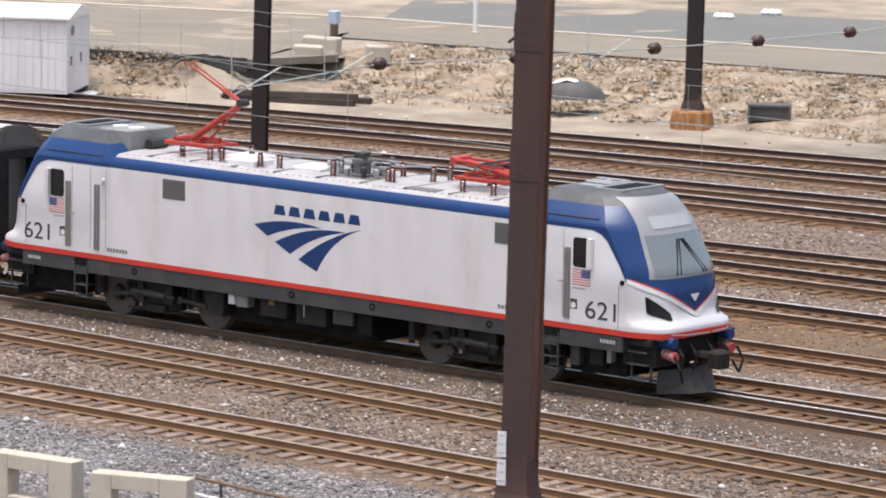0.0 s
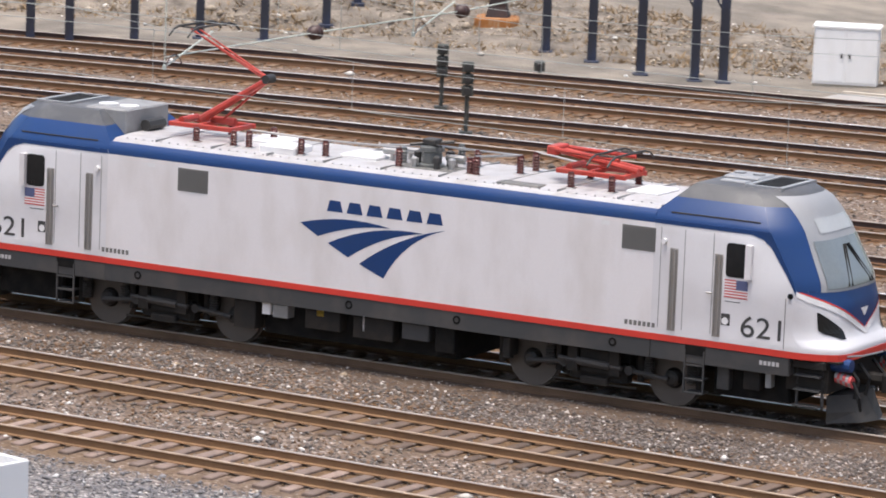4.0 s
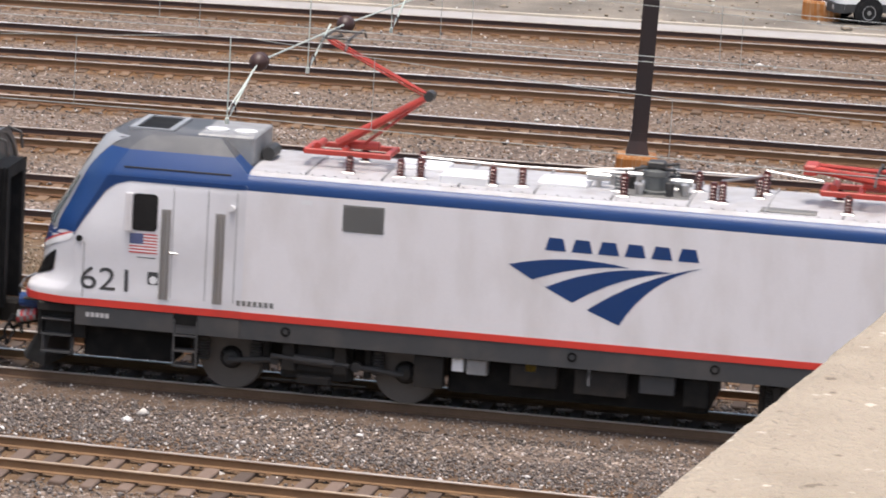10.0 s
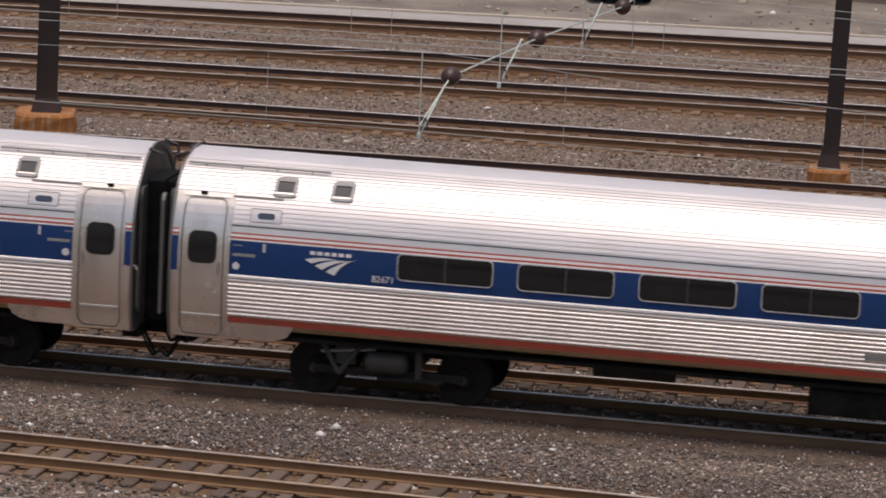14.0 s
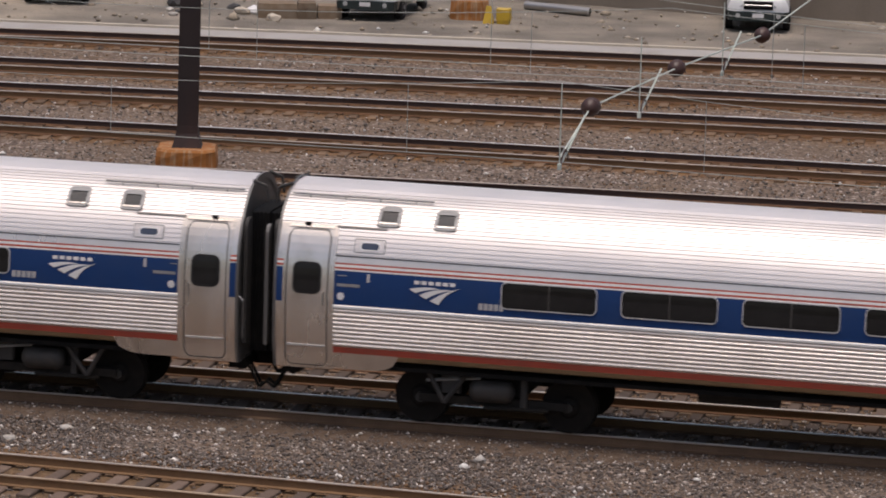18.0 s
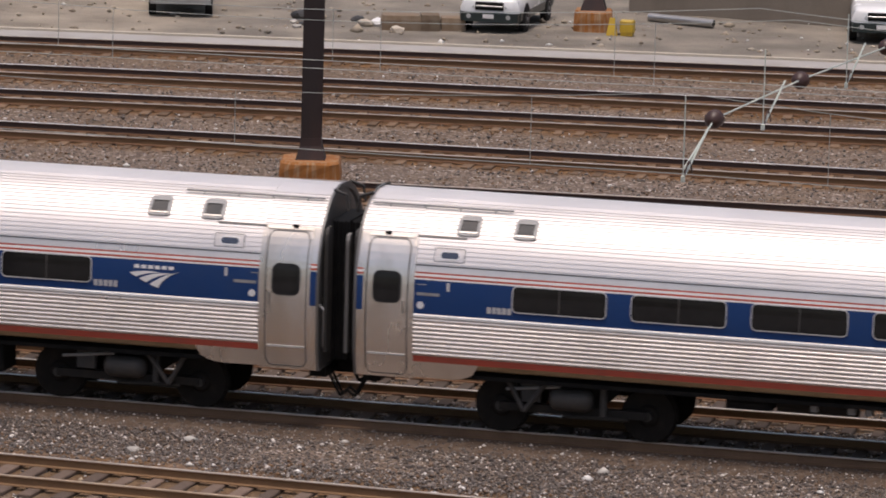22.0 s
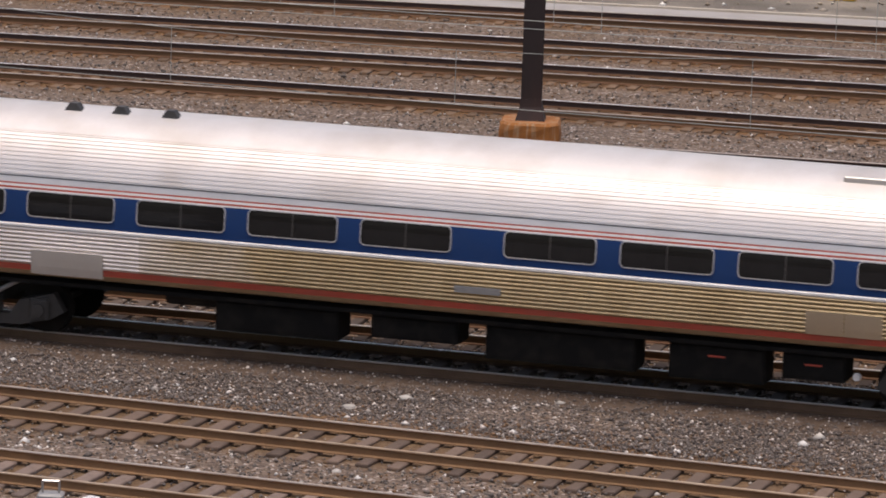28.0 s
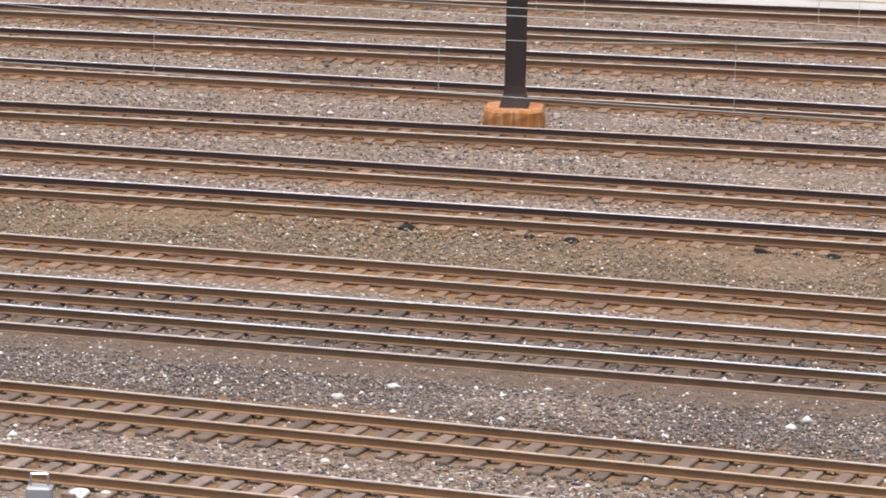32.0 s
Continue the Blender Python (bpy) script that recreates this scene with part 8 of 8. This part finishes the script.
for i, (x, y, w, h) in enumerate(((-115.5, 118.7, 1.3, 0.5), (-114.4, 116.9, 1.0, 0.4), (-113.3, 119.2, 0.8, 0.35))):
    s = Shape()
    s.box(-w / 2, w / 2, -0.3, 0.3, -0.2, h, 0, 0.05)
    solid("concrete_block", s, CONCRETE, pose(x, y, 0.9, 0, 2, 30 + 12 * i), "pale concrete block on top of the bank", "block", "blocks on the bank")
s = Shape()
pts = [(-31.8, 139.2), (-25.0, 138.2), (-17.5, 139.4), (-11.3, 139.2), (15, 140)]
s.loft([[(x, y, BED - 0.1), (x, y + 0.4, BED - 0.1), (x, y + 0.4, 2.6), (x, y, 2.6)] for x, y in pts])
solid("retaining_wall", s, WALLTAN, pose(0, 0, 0), "plain tan concrete wall at the back of the lot", "wall", kind="structure")


def on_bank(rng, count):
    x = rng.uniform(-128, -62, count)
    off = rng.uniform(6.6, 14.2, count)
    y = lines_np(12, x) + off
    t = np.clip((off - 6.5) / 7, 0, 1)
    u = np.clip((x + 58) / -26, 0, 1)
    z = BED + 1.25 * t * t * (3 - 2 * t) * u * u * (3 - 2 * u)
    end = x < -115.5
    off = np.where(end, 2.8 + (off - 6.6) * 0.32, off)
    y = lines_np(12, x) + off
    t = np.clip((off - 3.5) / 1.5, 0, 1)
    z = np.where(end, BED + 1.25 * t * t * (3 - 2 * t), z)
    return np.stack([x, y, z + 0.02], -1)


scatter("rubble", 13500, on_bank, (0.045, 0.5), RUBBLE, "tan rubble with scraps of litter on a bank", 21, 0.6)
scatter("yard_rubble", 700, between([(12, 4, 12, 14, 1, -62, 0)]), (0.06, 0.5), RUBBLE, "scattered stones and scraps on the dirt lot", 22, 0.6)

# dark steel posts at the edge of the bank
POSTS = [(-85.17, 115.52), (-84.08, 116.0), (-83.04, 117.9), (-82.3, 120.3), (-80.67, 121.4), (-80.6, 124.75), (-80.77, 126.8), (-73.11, 125.5), (-71.09, 124.8), (-68.56, 123.3), (-66.69, 123.2), (-65.9, 123.5)]
for i, (x, y) in enumerate(POSTS):
    g = BED + bank(x, y - ty(12, x))
    P = thing("steel_post", pose(x, y, g, 0, 0, 34), "dark blue steel post standing beside the yard", "post", "row of steel posts")
    s = Shape()
    s.prism([(-0.13, -0.13), (0.13, -0.13), (0.13, -0.09), (0.03, -0.09), (0.03, 0.09), (0.13, 0.09), (0.13, 0.13), (-0.13, 0.13), (-0.13, 0.09), (-0.03, 0.09), (-0.03, -0.09), (-0.13, -0.09)], "z", 0, 6.5)
    part("shaft", s, POSTBLUE, P)
    s = Shape()
    s.box(-0.22, 0.22, -0.22, 0.22, -0.05, 0.06, 0, 0.02)
    part("foot_plate", s, POSTBLUE, P)
    s = Shape()
    s.rod((0, 0, 1.7 - g), (-0.5, 0, 2.64 - g), 0.03, n=6)
    part("brace", s, POSTBLUE, P, "slanting brace")
B = thing("post_beam", pose(0, 0, 0), "pale rusty rail fixed along the steel posts", "beam")
row = [(-86.3, 115.1)] + POSTS[:7]
for (xa, ya), (xb, yb) in zip(row, row[1:]):
    s = Shape()
    s.loft([[(x, y - 0.20, 2.64), (x, y - 0.14, 2.64), (x, y - 0.14, 2.76), (x, y - 0.20, 2.76)] for x, y in ((xa, ya), (xb, yb))])
    part("beam_length", s, BEAMTAN, B)

# dry weeds on the bank
rng = np.random.default_rng(31)
foot = on_bank(rng, 2600)
n = 6
base = np.repeat(foot, n, 0) + np.concatenate([rng.normal(0, 0.10, (len(foot) * n, 2)), np.full((len(foot) * n, 1), -0.03)], 1)
tip = base + np.stack([rng.normal(0, 0.12, len(base)), rng.normal(0, 0.12, len(base)), rng.uniform(0.06, 0.26, len(base))], 1)
side = np.stack([rng.normal(0, 0.02, len(base)), rng.normal(0, 0.02, len(base)), np.zeros(len(base))], 1)
me = bpy.data.meshes.new("dry_weeds")
me.from_pydata(np.stack([base - side, base + side, tip], 1).reshape(-1, 3).tolist(), [], np.arange(len(base) * 3).reshape(-1, 3).tolist())
me.materials.append(WEED)
tagged(new("dry_weeds", me), "dry tan weeds among the rubble of the bank", "weeds", kind="stuff")

# white electrical cabinets
for x, y in ((-63.15, 126.0), (-61.0, 126.8)):
    C = thing("electrical_cabinet", pose(x, y, BED, 0, 0, 23), "white two-door electrical cabinet on the ground", "cabinet", "electrical cabinets")
    s = Shape()
    s.box(-0.95, 0.95, -0.45, 0.45, 0.06, 1.72, 0, 0.02)
    s.box(-0.99, 0.99, -0.5, 0.5, 1.72, 1.8, 0, 0.02)
    part("case", s, SHED, C, "white sheet-metal case")
    s = Shape()
    s.box(-0.92, 0.92, -0.42, 0.42, -0.05, 0.06)
    part("plinth", s, CONCRETE, C)
    for a in (-0.47, 0.47):
        s = Shape()
        s.box(a - 0.44, a + 0.44, -0.475, -0.44, 0.14, 1.66, 0, 0.01)
        d = part("door", s, SHED, C, "white cabinet door")
        s = Shape()
        s.box(a * 0.25 - 0.03, a * 0.25 + 0.03, -0.51, -0.47, 0.85, 0.98)
        part("handle", s, DARKSTEEL, d, "dark handle")

# white shed at the road end
S = thing("storage_shed", Matrix.Translation((-116.75, 107.9, BED)) @ Matrix.Rotation(math.atan2(0.56, 0.83), 4, "Z"), "white storage container shed on dark blocks", "shed")
s = Shape()
s.box(-6.2, 0, 0, 3.3, 0.28, 2.75, 0, 0.03)
part("body", s, SHED, S, "ribbed white metal walls")
for i in range(24):
    s = Shape()
    s.box(-6.1 + 0.255 * i, -6.0 + 0.255 * i, -0.025, 0.0, 0.4, 2.6)
    part("wall_rib", s, SHED, S)
s = Shape()
s.prism([(-0.12, 2.75), (3.42, 2.75), (3.42, 2.82), (1.65, 3.15), (-0.12, 2.82)], "x", -6.3, 0.1)
part("roof", s, SHED, S, "shallow white roof")
s = Shape()
for a in (-6.0, -3.1, -0.3):
    s.box(a - 0.15, a + 0.25, 0.1, 3.2, -0.1, 0.28)
part("skids", s, BLACK, S, "dark timber skids")
s = Shape()
s.turned((0.0, 0.7, 2.35), [(0.0, 0.17), (0.05, 0.17), (0.06, 0.12)], 14, "x")
part("vent", s, MIDGREY, S, "round wall vent")
for y in (0.5, 1.9):
    s = Shape()
    s.box(0.0, 0.03, y, y + 0.12, 1.2, 1.5)
    part("notice", s, RUST, S)

# dark timbers stacked by the bank
T = thing("timber_stack", Matrix.Translation((-112.3, 114.1, BED)) @ Matrix.Rotation(math.atan2(2.4, 4.0), 4, "Z"), "stack of dark old timbers on the ground", "timber")
rnd = random.Random(9)
for i in range(5):
    s = Shape()
    s.box(-2.3, 2.3, -0.12, 0.12, 0, 0.2, 0, 0.02)
    part("timber", s, TIMBER, T, m=pose(rnd.uniform(-0.5, 0.4), (i % 4) * 0.3 - 0.45, 0.2 * (i // 4), 0, 0, rnd.uniform(-4, 4)))
for i, (x, y, w, d, c) in enumerate(((-118.9, 110.4, 1.5, 2.6, SHED), (-116.9, 111.9, 1.3, 2.2, CONCRETE))):
    s = Shape()
    s.box(-w / 2, w / 2, -d / 2, d / 2, 0, 0.07, 0, 0.01)
    solid("plywood_sheet", s, c, pose(x, y, BED + 0.02, 0, 0, 40), "pale board lying flat on the gravel", "board", "boards on the ground")

# signal masts in the far tracks
for x, y, h in ((-65.56, 108.5, 1.95), (-68.69, 112.3, 1.8), (-69.94, 119.75, 0.55)):
    P = thing("dwarf_signal", pose(x, y, BED, 0, 0, 30), "faded grey railway signal mast with stacked lamp heads", "signal", "track signals")
    s = Shape()
    s.rod((0, 0, 0), (0, 0, h), 0.06)
    s.box(-0.18, 0.18, -0.18, 0.18, -0.02, 0.1)
    part("mast", s, SIGNALGREY, P)
    for i in range(3 if h > 1 else 1):
        s = Shape()
        z = h - 0.25 - 0.32 * i
        s.box(-0.16, 0.16, -0.14, 0.12, z, z + 0.27, 0, 0.03)
        hd = part("lamp_head", s, SIGNALGREY, P, "faded grey lamp housing")
        s = Shape()
        s.turned((0, -0.13, z + 0.15), [(0, 0.09), (-0.16, 0.1), (-0.17, 0.09)], 10, "y")
        part("visor", s, DARKSTEEL, hd)

# yellow box and folding sign by the pole, pipe on the ground
s = Shape()
s.box(-0.2, 0.2, -0.15, 0.15, 0.1, 0.45, 0, 0.03)
s.box(-0.17, 0.17, -0.13, 0.13, 0, 0.1)
solid("yellow_box", s, YELLOW, pose(-30.55, 133.6, BED), "small yellow box on the ground", "box")
s = Shape()
s.loft([[(-0.16, -0.14, 0), (0.16, -0.14, 0), (0.07, -0.02, 0.5), (-0.07, -0.02, 0.5)], [(-0.16, -0.11, 0), (0.16, -0.11, 0), (0.07, 0.0, 0.5), (-0.07, 0.0, 0.5)]])
s.loft([[(-0.16, 0.14, 0), (0.16, 0.14, 0), (0.07, 0.03, 0.5), (-0.07, 0.03, 0.5)], [(-0.16, 0.11, 0), (0.16, 0.11, 0), (0.07, 0.01, 0.5), (-0.07, 0.01, 0.5)]])
solid("folding_sign", s, YELLOW, pose(-30.98, 133.5, BED, 0, 0, 10), "yellow folding caution sign", "sign")
s = Shape()
s.turned((0, 0, 0.13), [(-1.1, 0.11), (-1.08, 0.13), (1.08, 0.13), (1.1, 0.11), (1.1, 0.09), (0.6, 0.09)], 14, "x")
solid("steel_pipe", s, STEEL, pose(-29.65, 136.7, BED, 0, 0, -18), "length of bare steel pipe on the ground", "pipe", smooth=True)

# ---- near side of the yard ----
for x, y, a in ((-66.45, 60.7, 10), (-63.7, 60.85, 23)):
    B = thing("concrete_barrier", pose(x, y, BED, 0, 0, a), "pale weathered concrete barrier with a cast opening", "barrier", "concrete barriers")
    s = Shape()
    for x0, x1, z0, z1 in ((-0.98, -0.55, 0, 1.0), (0.42, 0.98, 0, 1.0), (-0.55, 0.42, 0.72, 1.0), (-0.55, 0.42, 0, 0.2)):
        s.box(x0, x1, -0.2, 0.2, z0, z1, 0, 0.02)
    part("block", s, CONCRETE, B)
for z, d, k, nm in ((0.40, 0.0, WHITE, "white"), (0.62, 0.32, STRAP, "brown")):
    P = thing("pipe_rail", pose(0, 0, 0), "low %s pipe rail along the gravel" % nm, "rail", "low pipe rails")
    pts = [(-63.2, 61.45 + d), (-59.5, 61.2 + d), (-56.2, 61.45 + d), (-51.4, 61.7 + d)]
    for (xa, ya), (xb, yb) in zip(pts, pts[1:]):
        s = Shape()
        s.rod((xa, ya, z), (xb, yb, z), 0.034, n=8)
        part("pipe", s, k, P)
    for x, y in ((-62.5, 61.4 + d), (-60.6, 61.27 + d), (-58.0, 61.3 + d), (-54.0, 61.6 + d)):
        s = Shape()
        s.rod((x, y, BED - 0.05), (x, y, z + 0.03), 0.03, n=6)
        part("post", s, DARKSTEEL, P)


def rock(name, x, y, z, r, material, label, seed, cat="stone", group="pale stones"):
    rn = random.Random(seed)
    bm = bmesh.new()
    bmesh.ops.create_icosphere(bm, subdivisions=2, radius=r)
    off = Vector((rn.uniform(0, 50), rn.uniform(0, 50), 0))
    for v in bm.verts:
        v.co *= 1 + 0.5 * noise.noise(v.co / r * 1.1 + off)
        v.co.z *= 0.6
    me = bpy.data.meshes.new(name)
    bm.to_mesh(me)
    bm.free()
    me.materials.append(material)
    return tagged(place(new(name, me), pose(x, y, z + r * 0.3, 0, 0, rn.uniform(0, 360))), label, cat, group)


for i, (x, y, r) in enumerate(((-61.1, 60.3, 0.42), (-60.2, 60.45, 0.5), (-59.2, 60.7, 0.3), (-57.2, 61.0, 0.35), (-56.6, 61.9, 0.25), (-61.9, 60.6, 0.35))):
    rock("rubble_block", x, y, BED, r, STONE if i % 3 else CONCRETE, "pale block of broken concrete on the ground", i)
for i, (x, y, r) in enumerate(((-60.3, 62.3, 0.3), (-59.5, 62.5, 0.22), (-59.4, 62.9, 0.2), (-58.2, 63.4, 0.24), (-62.4, 63.7, 0.3), (-60.8, 63.3, 0.18), (-58.1, 62.5, 0.2), (-61.6, 62.6, 0.34), (-61.2, 63.0, 0.2))):
    rock("pale_boulder", x, y, BED, r, (STONE, CONCRETE)[i % 2], "pale rough boulder lying beside the gravel", 200 + i, "boulder", "boulders by the gravel")
for i, (x, y, r) in enumerate(((-27.28, 67.9, 0.16), (-26.88, 67.98, 0.12), (-26.82, 69.28, 0.08), (-25.37, 68.71, 0.12), (-24.04, 68.85, 0.1), (-25.86, 76.14, 0.12), (-20.13, 74.69, 0.1), (-35.43, 68.55, 0.16), (-57.2, 74.69, 0.12), (-104.7, 117.5, 0.3), (-36.1, 68.2, 0.1), (-34.6, 68.1, 0.09), (-33.4, 67.0, 0.14), (-35.9, 66.8, 0.12))):
    rock("pale_stone", x, y, BED, r, WHITE if i % 2 == 0 else STONE, "pale stone lying beside the track", 40 + i)
# black lumps added in place of dark tie ends and shadow by track 6
for i, (x, y, r) in enumerate(((-29.65, 91.7, 0.22), (-27.05, 91.8, 0.16), (-26.2, 91.7, 0.18), (-22.3, 92.0, 0.2), (-21.6, 92.0, 0.15), (-20.84, 92.0, 0.2))):
    rock("oily_lump", x, y, BED - 0.05, r, BLACK, "black lump added for a dark patch beside a rail", 70 + i, "debris", "black lumps")

B = thing("switch_box", pose(-27.35, 66.45, BED, 0, 0, 15), "small grey trackside box with a wire handle", "box")
s = Shape()
s.box(-0.2, 0.2, -0.16, 0.16, 0, 0.5, 0, 0.03)
part("case", s, MIDGREY, B)
s = Shape()
for a, b in (((-0.13, 0, 0.5), (-0.13, 0, 0.68)), ((-0.13, 0, 0.68), (0.13, 0, 0.68)), ((0.13, 0, 0.68), (0.13, 0, 0.5))):
    s.rod(a, b, 0.02, n=6)
part("handle", s, STEEL, B, "bent wire handle")

for x, y, w, h, k in ((-36.9, 132.15, 1.15, 0.42, OLDFOOT), (-36.1, 132.4, 0.55, 0.45, OLDFOOT), (-35.5, 132.7, 0.7, 0.36, OLDFOOT)):
    s = Shape()
    s.loft([[(a * w / 2 * q, b * 0.35 * q, z) for a, b in ((-1, -1), (-0.2, -1.08), (1, -0.94), (1.04, 0), (0.96, 1), (-1, 1))] for q, z in ((1.0, -0.1), (1.0, h * 0.7), (0.93, h), (0.5, h * 1.02))])
    solid("old_footing", s, k, pose(x, y, BED, 0, 0, 18), "broken stained concrete footing abandoned on the lot", "footing", "old footings")

rnd = random.Random(77)
for i in range(16):
    x = rnd.uniform(-40.5, -36.0)
    rock("lot_debris", x, ty(12, x) + rnd.uniform(6.5, 9.5), BED, rnd.uniform(0.1, 0.3), (STONE, CONCRETE, DARKSTEEL, WHITE)[i % 4], "broken piece of debris lying on the dirt lot", 100 + i, "rubble", "debris on the lot")


# ---- what moves: the train and its wheels ----
def train_x(t):
    """Where the locomotive's middle stands at t seconds."""
    return -42.555 + 6.442 * (t - 5) - 0.01 * max(0.0, 5 - t) ** 2 - 8.4e-6 * max(0.0, t - 10) ** 4


def motions():
    for ob, sets, off in TRAIN:
        rows = []
        for i in range(33):
            x = train_x(i) + off
            rows.append((i, pose(x, ty(3, x), 0, 0, 0, math.degrees(math.atan(slope(3, x))))))
        walk(ob, rows)
        for ws in sets:
            r, at = ws["roll"], ws.location.copy()
            walk(ws, [(0.1 * i, Matrix.Translation(at) @ Matrix.Rotation((train_x(0.1 * i) - train_x(0)) / r, 4, "Y")) for i in range(321)])


motions()
